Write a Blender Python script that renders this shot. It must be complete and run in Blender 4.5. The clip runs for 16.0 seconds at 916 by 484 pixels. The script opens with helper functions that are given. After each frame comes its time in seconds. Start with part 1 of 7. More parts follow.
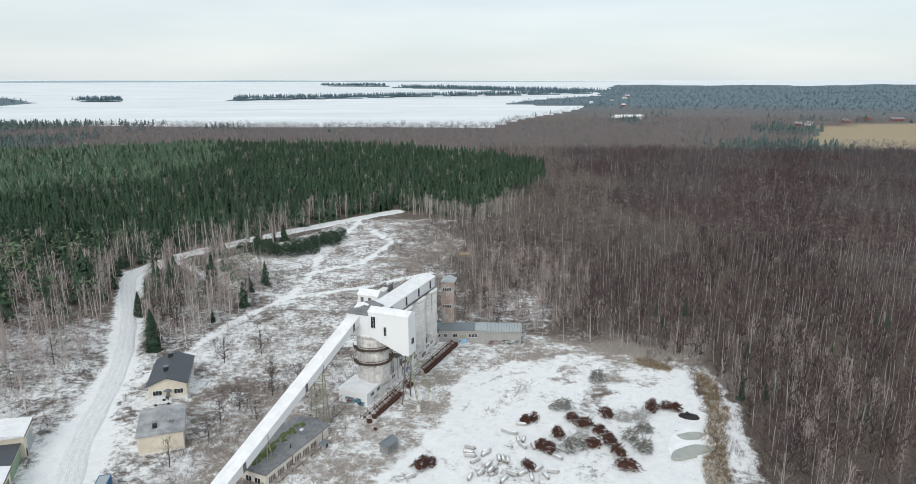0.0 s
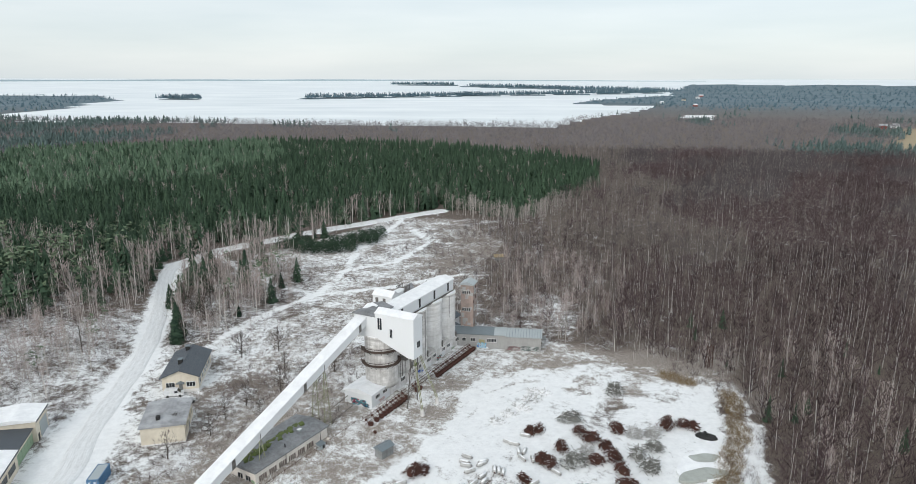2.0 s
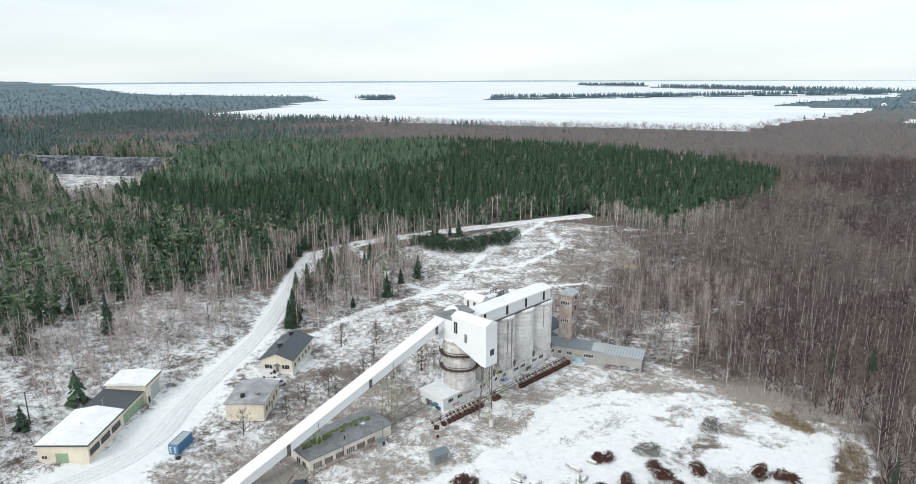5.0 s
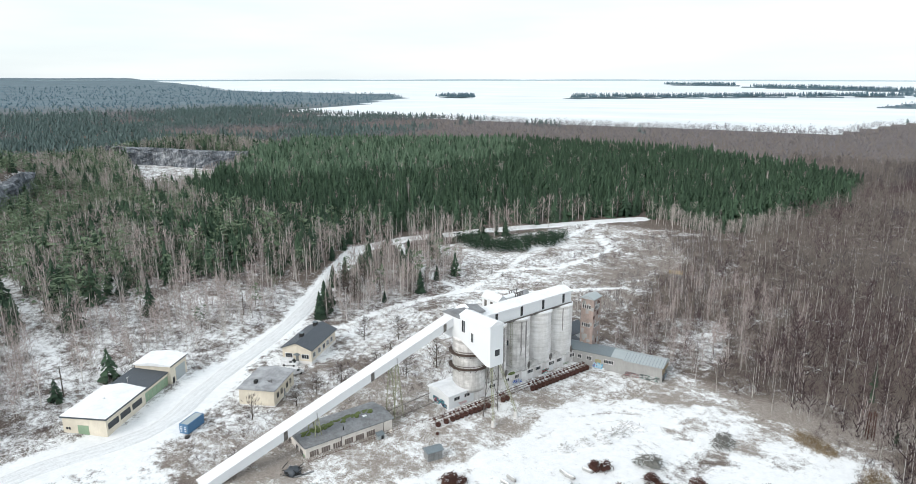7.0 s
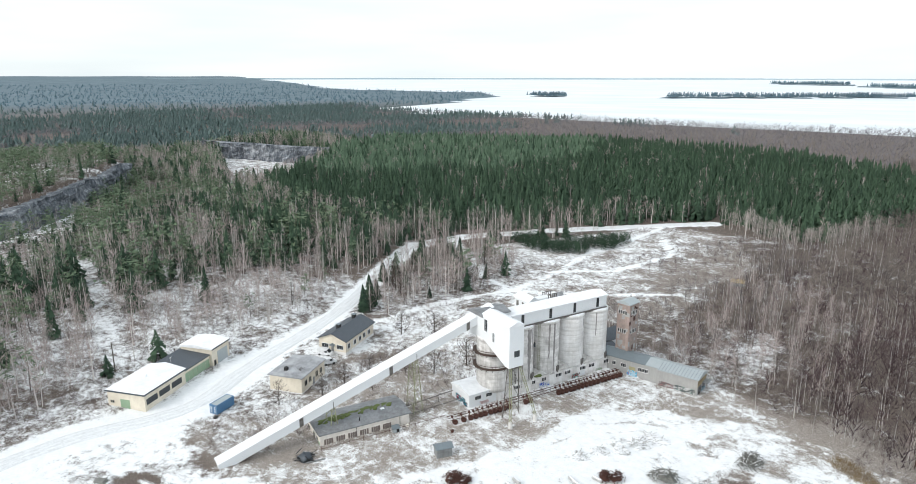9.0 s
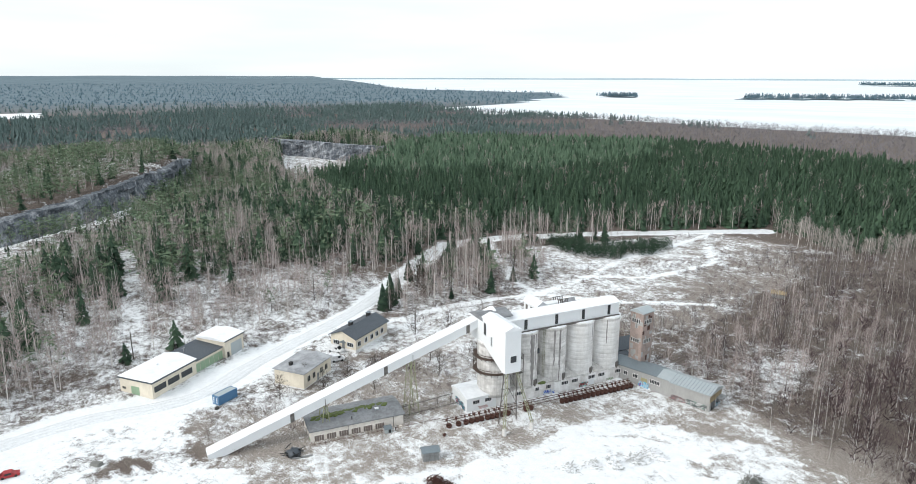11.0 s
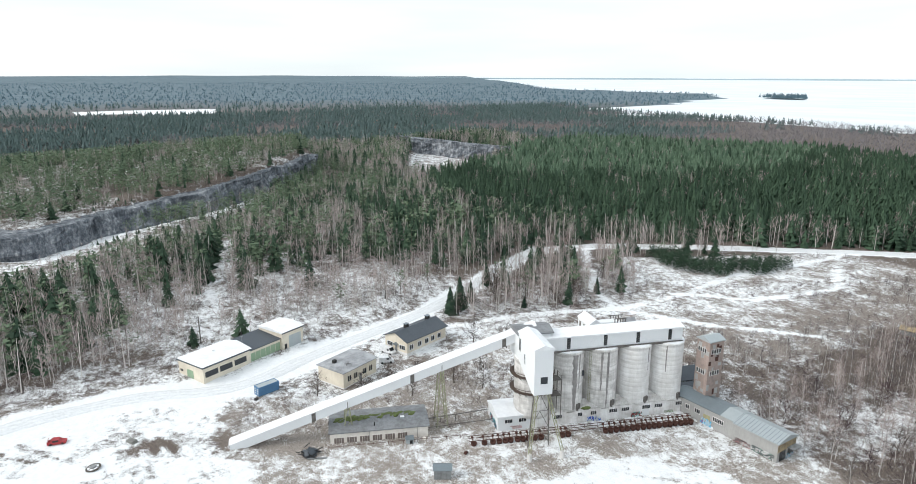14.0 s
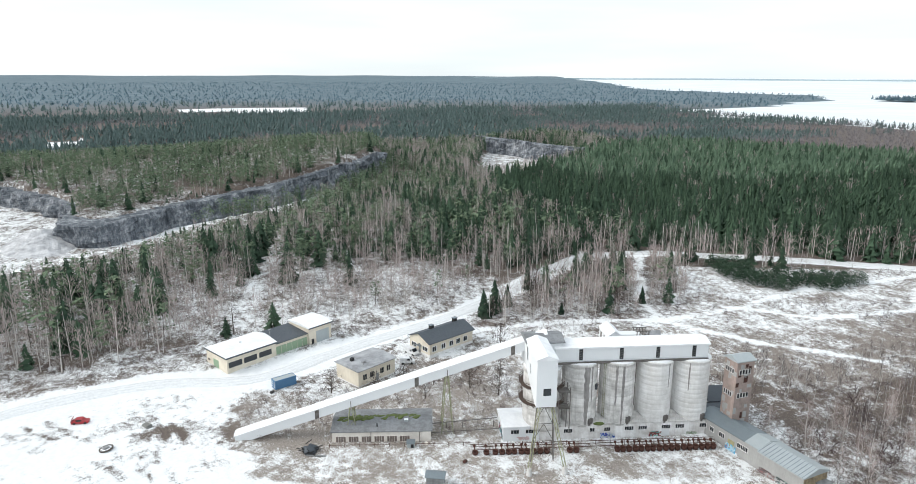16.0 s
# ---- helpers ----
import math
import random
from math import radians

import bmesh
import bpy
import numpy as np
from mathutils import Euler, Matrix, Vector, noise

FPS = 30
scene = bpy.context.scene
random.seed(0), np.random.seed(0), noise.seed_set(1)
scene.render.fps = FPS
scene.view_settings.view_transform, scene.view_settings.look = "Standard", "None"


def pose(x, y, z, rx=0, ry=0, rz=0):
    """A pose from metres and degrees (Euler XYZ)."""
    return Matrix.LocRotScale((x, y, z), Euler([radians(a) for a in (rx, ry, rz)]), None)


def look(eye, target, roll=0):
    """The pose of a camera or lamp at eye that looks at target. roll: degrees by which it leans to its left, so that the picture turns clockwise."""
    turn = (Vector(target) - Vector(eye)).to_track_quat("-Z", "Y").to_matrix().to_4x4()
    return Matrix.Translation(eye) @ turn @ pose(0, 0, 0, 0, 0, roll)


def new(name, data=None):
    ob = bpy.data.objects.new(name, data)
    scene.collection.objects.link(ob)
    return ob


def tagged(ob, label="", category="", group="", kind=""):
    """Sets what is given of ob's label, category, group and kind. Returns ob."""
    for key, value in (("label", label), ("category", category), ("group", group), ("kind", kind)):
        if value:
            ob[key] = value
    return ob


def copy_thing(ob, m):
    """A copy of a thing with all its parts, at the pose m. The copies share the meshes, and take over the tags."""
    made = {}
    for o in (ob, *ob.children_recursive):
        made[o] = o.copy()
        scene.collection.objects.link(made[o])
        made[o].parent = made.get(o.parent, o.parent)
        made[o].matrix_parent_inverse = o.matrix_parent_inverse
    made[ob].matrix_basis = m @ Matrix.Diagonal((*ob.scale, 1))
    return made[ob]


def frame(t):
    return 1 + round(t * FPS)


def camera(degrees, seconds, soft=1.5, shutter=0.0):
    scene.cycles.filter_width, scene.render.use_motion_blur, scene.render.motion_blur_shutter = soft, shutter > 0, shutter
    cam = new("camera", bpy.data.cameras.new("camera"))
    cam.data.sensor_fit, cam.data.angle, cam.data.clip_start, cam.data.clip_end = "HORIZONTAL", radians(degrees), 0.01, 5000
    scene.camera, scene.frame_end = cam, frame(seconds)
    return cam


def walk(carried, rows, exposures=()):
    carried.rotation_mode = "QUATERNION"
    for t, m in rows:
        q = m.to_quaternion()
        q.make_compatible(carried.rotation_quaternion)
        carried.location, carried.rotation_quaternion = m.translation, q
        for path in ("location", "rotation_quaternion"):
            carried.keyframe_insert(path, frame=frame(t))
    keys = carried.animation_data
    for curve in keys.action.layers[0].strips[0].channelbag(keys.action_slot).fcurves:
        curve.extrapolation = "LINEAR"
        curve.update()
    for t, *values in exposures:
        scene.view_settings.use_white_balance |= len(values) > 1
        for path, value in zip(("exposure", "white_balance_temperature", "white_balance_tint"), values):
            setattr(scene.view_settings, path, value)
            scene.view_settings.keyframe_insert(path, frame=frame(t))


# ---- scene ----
cam = camera(68.9, 16.0, 0.7)
# seconds, eye x y z, yaw, pitch, roll
ROWS = [
    (0.0, 2.21, -1.45, 86.20, 0.41, -13.84, -0.00),
    (0.5, 5.80, -0.46, 86.12, 1.73, -13.86, 0.01),
    (1.0, 9.41, 0.74, 86.07, 3.31, -13.87, 0.06),
    (1.5, 13.10, 2.16, 86.07, 4.54, -13.89, 0.04),
    (2.0, 16.98, 3.73, 86.08, 6.32, -13.91, 0.06),
    (2.5, 20.96, 5.52, 86.09, 8.36, -13.92, 0.06),
    (3.0, 24.93, 7.50, 86.04, 10.45, -13.83, 0.01),
    (3.5, 28.81, 9.45, 86.02, 12.28, -13.80, -0.03),
    (4.0, 32.63, 11.29, 86.00, 14.78, -13.76, -0.12),
    (4.5, 36.61, 13.11, 85.99, 18.69, -13.78, -0.23),
    (7.0, 56.53, 22.90, 85.81, 29.24, -13.92, -0.02),
    (7.5, 60.15, 24.84, 85.76, 30.13, -13.92, 0.05),
    (8.0, 63.59, 26.97, 85.75, 31.90, -13.97, 0.08),
    (8.5, 66.99, 29.45, 85.72, 34.63, -14.01, 0.04),
    (11.0, 81.71, 45.09, 85.32, 43.22, -14.03, 0.11),
    (11.5, 83.81, 49.02, 85.20, 44.30, -14.01, 0.13),
    (12.0, 85.76, 53.15, 85.11, 46.74, -14.04, 0.20),
    (12.5, 87.56, 57.37, 85.06, 48.46, -14.06, 0.21),
    (13.0, 89.22, 61.74, 85.02, 50.86, -14.04, 0.16),
    (13.5, 90.62, 66.16, 84.94, 53.30, -14.06, 0.11),
    (14.0, 91.90, 70.77, 84.81, 56.02, -14.05, 0.14),
    (14.5, 93.27, 75.41, 84.71, 58.10, -14.00, 0.19),
    (15.0, 94.73, 79.89, 84.62, 59.31, -14.00, 0.19),
    (15.5, 96.08, 84.15, 84.48, 60.92, -13.99, 0.17),
    (16.0, 97.47, 88.41, 84.33, 63.72, -14.06, 0.22),
]
walk(cam, [(t, pose(x, y, z, 90 + pitch, -roll, yaw)) for t, x, y, z, yaw, pitch, roll in ROWS],
     [(0.0, 0.07), (2.0, 0.09), (3.5, 0.15), (4.5, 0.25), (7.0, 0.42), (8.5, 0.45), (12.0, 0.47), (16.0, 0.47)])

# ---- light: an even overcast winter sky ----
world = bpy.data.worlds.new("overcast")
scene.world = world
world.use_nodes = True
wn, wl = world.node_tree.nodes, world.node_tree.links
wn.clear()
SUN_UP, SUN_TURN = 34.0, 200.0
sky = wn.new("ShaderNodeTexSky")
sky.sky_type, sky.sun_disc = "NISHITA", False
sky.sun_elevation, sky.sun_rotation = radians(SUN_UP), radians(SUN_TURN)
sky_bg = wn.new("ShaderNodeBackground")
sky_bg.inputs["Strength"].default_value = 0.025
wl.new(sky.outputs[0], sky_bg.inputs["Color"])
co = wn.new("ShaderNodeTexCoord")
stretch = wn.new("ShaderNodeMapping")
stretch.inputs["Scale"].default_value = (1.2, 1.2, 9.0)
wl.new(co.outputs["Generated"], stretch.inputs["Vector"])
clouds = wn.new("ShaderNodeTexNoise")
clouds.inputs["Scale"].default_value, clouds.inputs["Detail"].default_value = 2.2, 6.0
wl.new(stretch.outputs[0], clouds.inputs["Vector"])
tone = wn.new("ShaderNodeValToRGB")
tone.color_ramp.elements[0].position, tone.color_ramp.elements[0].color = 0.3, (0.76, 0.845, 0.89, 1)
tone.color_ramp.elements[1].position, tone.color_ramp.elements[1].color = 0.7, (0.92, 0.975, 1.0, 1)
wl.new(clouds.outputs["Fac"], tone.inputs["Fac"])
cloud_bg = wn.new("ShaderNodeBackground")
cloud_bg.inputs["Strength"].default_value = 0.73
wl.new(tone.outputs[0], cloud_bg.inputs["Color"])
both = wn.new("ShaderNodeAddShader")
wl.new(sky_bg.outputs[0], both.inputs[0])
wl.new(cloud_bg.outputs[0], both.inputs[1])
out = wn.new("ShaderNodeOutputWorld")
wl.new(both.outputs[0], out.inputs["Surface"])

sun = new("sun", bpy.data.lights.new("sun", "SUN"))
sun.data.energy, sun.data.angle, sun.data.color = 1.45, radians(35), (1.0, 0.96, 0.9)
sun_way = Vector((-math.sin(radians(SUN_TURN)) * -1, math.cos(radians(SUN_TURN)), math.tan(radians(SUN_UP))))
sun.matrix_world = look(sun_way * 300, (0, 0, 0))

# ---- materials ----
def ramp(nt, fac, stops):
    node = nt.nodes.new("ShaderNodeValToRGB")
    els = node.color_ramp.elements
    while len(els) < len(stops):
        els.new(0.5)
    for el, (pos, col) in zip(els, stops):
        el.position, el.color = pos, (*col, 1)
    nt.links.new(fac, node.inputs["Fac"])
    return node.outputs["Color"]


def noise_out(nt, vec, scale, detail=5.0, rough=0.6):
    node = nt.nodes.new("ShaderNodeTexNoise")
    node.inputs["Scale"].default_value, node.inputs["Detail"].default_value, node.inputs["Roughness"].default_value = scale, detail, rough
    nt.links.new(vec, node.inputs["Vector"])
    return node.outputs["Fac"]


def mixed(nt, fac, a, b, mode="MIX"):
    node = nt.nodes.new("ShaderNodeMix")
    node.data_type, node.blend_type = "RGBA", mode
    for socket, value in ((node.inputs[0], fac), (node.inputs[6], a), (node.inputs[7], b)):
        if isinstance(value, (int, float)):
            socket.default_value = value
        elif isinstance(value, tuple):
            socket.default_value = (*value, 1)
        else:
            nt.links.new(value, socket)
    return node.outputs[2]


def calc(nt, op, a, b=0.0, clamp=False):
    node = nt.nodes.new("ShaderNodeMath")
    node.operation, node.use_clamp = op, clamp
    for socket, value in zip(node.inputs, (a, b)):
        if isinstance(value, (int, float)):
            socket.default_value = value
        else:
            nt.links.new(value, socket)
    return node.outputs[0]


def blank(name):
    m = bpy.data.materials.new(name)
    m.use_nodes = True
    nt = m.node_tree
    return m, nt, nt.nodes["Principled BSDF"]


def coords(nt, kind="Object"):
    return nt.nodes.new("ShaderNodeTexCoord").outputs[kind]


def squeezed(nt, vec, sx, sy, sz):
    node = nt.nodes.new("ShaderNodeMapping")
    node.inputs["Scale"].default_value = (sx, sy, sz)
    nt.links.new(vec, node.inputs["Vector"])
    return node.outputs[0]


def bumped(nt, bsdf, height, strength=0.3, distance=0.05):
    node = nt.nodes.new("ShaderNodeBump")
    node.inputs["Strength"].default_value, node.inputs["Distance"].default_value = strength, distance
    nt.links.new(height, node.inputs["Height"])
    nt.links.new(node.outputs[0], bsdf.inputs["Normal"])


def weathered(name, base, dark, rough=0.8, metal=0.0, scale=0.6, streaks=0.0, grain=8.0, bump=0.2, light=None, rings=0.0):
    """A worn surface: stains at two scales, optional streaks that run down."""
    m, nt, bsdf = blank(name)
    vec = coords(nt)
    big = noise_out(nt, vec, scale, 6, 0.65)
    col = ramp(nt, big, [(0.3, dark), (0.62, base)])
    fine = noise_out(nt, vec, grain, 4)
    col = mixed(nt, calc(nt, "MULTIPLY", fine, 0.3), col, light or tuple(min(1, c * 1.25) for c in base))
    if streaks:
        run = noise_out(nt, squeezed(nt, vec, 1.1, 1.1, 0.07), 1.0, 7, 0.75)
        amount = calc(nt, "MULTIPLY", ramp(nt, run, [(0.45, (0, 0, 0)), (0.7, (1, 1, 1))]), streaks)
        col = mixed(nt, amount, col, dark)
    if rings:
        lines = noise_out(nt, squeezed(nt, vec, 0.05, 0.05, 1.6), 1.0, 5, 0.7)
        amount = calc(nt, "MULTIPLY", ramp(nt, lines, [(0.5, (0, 0, 0)), (0.66, (1, 1, 1))]), rings)
        col = mixed(nt, amount, col, dark)
    nt.links.new(col, bsdf.inputs["Base Color"])
    bsdf.inputs["Roughness"].default_value, bsdf.inputs["Metallic"].default_value = rough, metal
    bumped(nt, bsdf, fine, bump)
    return m


def leafy(name, a, b, spread=0.5, rough=0.85):
    """Twigs or needles: colour varies from tree to tree (attribute tint) and from spray to spray."""
    m, nt, bsdf = blank(name)
    att = nt.nodes.new("ShaderNodeAttribute")
    att.attribute_name = "tint"
    geo = nt.nodes.new("ShaderNodeNewGeometry")
    info = nt.nodes.new("ShaderNodeObjectInfo")
    f = calc(nt, "ADD", calc(nt, "MULTIPLY", geo.outputs["Random Per Island"], spread), calc(nt, "MULTIPLY", att.outputs["Fac"], 1 - spread))
    f = calc(nt, "ADD", f, calc(nt, "MULTIPLY", calc(nt, "SUBTRACT", info.outputs["Random"], 0.5), 0.35), True)
    nt.links.new(mixed(nt, f, a, b), bsdf.inputs["Base Color"])
    bsdf.inputs["Roughness"].default_value = rough
    bsdf.inputs["Specular IOR Level"].default_value = 0.2
    return m


def ground_material():
    m, nt, bsdf = blank("snowy_ground")
    vec = coords(nt)
    cover = nt.nodes.new("ShaderNodeAttribute")
    cover.attribute_name = "snow"
    straw = nt.nodes.new("ShaderNodeAttribute")
    straw.attribute_name = "straw"
    n1, n2, n3 = noise_out(nt, vec, 0.11, 6, 0.7), noise_out(nt, vec, 0.55, 7, 0.78), noise_out(nt, vec, 3.5, 4, 0.7)
    f = calc(nt, "ADD", calc(nt, "MULTIPLY", n1, 0.35), calc(nt, "ADD", calc(nt, "MULTIPLY", n2, 0.37), calc(nt, "MULTIPLY", n3, 0.28)))
    f = calc(nt, "ADD", calc(nt, "MULTIPLY", calc(nt, "SUBTRACT", f, 0.5), 2.3), 0.5)
    level = calc(nt, "ADD", f, calc(nt, "SUBTRACT", cover.outputs["Fac"], 0.5))
    white = ramp(nt, level, [(0.43, (0, 0, 0)), (0.61, (1, 1, 1))])
    snow = ramp(nt, n2, [(0.25, (0.72, 0.73, 0.74)), (0.6, (0.86, 0.87, 0.875))])
    earth = ramp(nt, n3, [(0.3, (0.04, 0.03, 0.025)), (0.5, (0.12, 0.092, 0.076)), (0.7, (0.25, 0.205, 0.17))])
    gravel = nt.nodes.new("ShaderNodeAttribute")
    gravel.attribute_name = "stony"
    grit = ramp(nt, n3, [(0.32, (0.13, 0.105, 0.09)), (0.5, (0.32, 0.28, 0.245)), (0.68, (0.54, 0.5, 0.465))])
    earth = mixed(nt, gravel.outputs["Fac"], earth, grit)
    field = ramp(nt, n2, [(0.3, (0.27, 0.21, 0.13)), (0.7, (0.4, 0.33, 0.21))])
    # Far ground turns blue-grey: distance haze put into the base colour.
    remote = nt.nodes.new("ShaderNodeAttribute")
    remote.attribute_name = "hazed"
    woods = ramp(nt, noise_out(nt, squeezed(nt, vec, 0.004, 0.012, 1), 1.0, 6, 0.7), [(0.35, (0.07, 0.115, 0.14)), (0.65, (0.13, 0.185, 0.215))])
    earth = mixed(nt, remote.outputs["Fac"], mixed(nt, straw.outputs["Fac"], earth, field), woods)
    nt.links.new(mixed(nt, white, earth, snow), bsdf.inputs["Base Color"])
    bsdf.inputs["Roughness"].default_value = 0.9
    bumped(nt, bsdf, f, 0.5, 0.4)
    return m


def road_material():
    m, nt, bsdf = blank("packed_snow")
    uv = nt.nodes.new("ShaderNodeUVMap").outputs[0]
    sep = nt.nodes.new("ShaderNodeSeparateXYZ")
    nt.links.new(uv, sep.inputs[0])
    vec = coords(nt)
    wob = noise_out(nt, vec, 0.15, 3)
    across = calc(nt, "ADD", sep.outputs[0], calc(nt, "MULTIPLY", calc(nt, "SUBTRACT", wob, 0.5), 0.25))
    wave = calc(nt, "SINE", calc(nt, "MULTIPLY", across, 25.0))
    grit = noise_out(nt, squeezed(nt, uv, 14, 0.12, 1), 2.0, 6, 0.7)
    fine = noise_out(nt, vec, 1.6, 5, 0.7)
    f = calc(nt, "ADD", calc(nt, "MULTIPLY", wave, 0.025), calc(nt, "ADD", calc(nt, "MULTIPLY", grit, 0.6), calc(nt, "MULTIPLY", fine, 0.4)))
    col = ramp(nt, f, [(0.3, (0.5, 0.5, 0.5)), (0.48, (0.68, 0.69, 0.695)), (0.62, (0.81, 0.82, 0.83))])
    nt.links.new(col, bsdf.inputs["Base Color"])
    bsdf.inputs["Roughness"].default_value = 0.75
    bumped(nt, bsdf, f, 0.3, 0.1)
    return m


def metal_sheet(name, a, b, pitch=3.0, rough=0.45, metal=0.3, worn=0.4):
    """Profiled sheet: narrow ribs as relief, patchy tone."""
    m, nt, bsdf = blank(name)
    vec = coords(nt)
    n1, n2 = noise_out(nt, vec, 0.4, 6, 0.7), noise_out(nt, squeezed(nt, vec, 1.5, 1.5, 0.15), 2.5, 5, 0.7)
    col = mixed(nt, calc(nt, "MULTIPLY", calc(nt, "ADD", n1, n2), worn), a, b)
    nt.links.new(col, bsdf.inputs["Base Color"])
    bsdf.inputs["Roughness"].default_value, bsdf.inputs["Metallic"].default_value = rough, metal
    wave = nt.nodes.new("ShaderNodeTexWave")
    wave.inputs["Scale"].default_value = pitch
    nt.links.new(vec, wave.inputs["Vector"])
    bumped(nt, bsdf, wave.outputs["Fac"], 0.35, 0.03)
    return m


def plain(name, col, rough=0.6, metal=0.0):
    return weathered(name, col, tuple(c * 0.65 for c in col), rough, metal, 0.9, 0.0, 14.0, 0.1)


def ice_material():
    m, nt, bsdf = blank("lake_ice")
    vec = coords(nt)
    n1 = noise_out(nt, squeezed(nt, vec, 0.0012, 0.005, 1), 1.0, 7, 0.6)
    n2 = noise_out(nt, vec, 0.004, 5)
    f = calc(nt, "ADD", calc(nt, "MULTIPLY", n1, 0.7), calc(nt, "MULTIPLY", n2, 0.3))
    col = ramp(nt, f, [(0.34, (0.66, 0.71, 0.735)), (0.5, (0.75, 0.79, 0.81)), (0.64, (0.85, 0.88, 0.89))])
    nt.links.new(col, bsdf.inputs["Base Color"])
    bsdf.inputs["Roughness"].default_value = 0.55
    return m


def rock_material():
    m, nt, bsdf = blank("blasted_rock")
    vec = coords(nt)
    n1, n2 = noise_out(nt, squeezed(nt, vec, 1, 1, 0.3), 0.14, 8, 0.75), noise_out(nt, squeezed(nt, vec, 1, 1, 0.5), 0.5, 8, 0.8)
    f = calc(nt, "ADD", calc(nt, "MULTIPLY", n1, 0.5), calc(nt, "MULTIPLY", n2, 0.5))
    col = ramp(nt, f, [(0.4, (0.035, 0.042, 0.052)), (0.48, (0.11, 0.125, 0.145)), (0.55, (0.27, 0.285, 0.305)), (0.64, (0.6, 0.61, 0.62))])
    nt.links.new(col, bsdf.inputs["Base Color"])
    bsdf.inputs["Roughness"].default_value = 0.9
    bumped(nt, bsdf, n2, 0.9, 1.0)
    return m


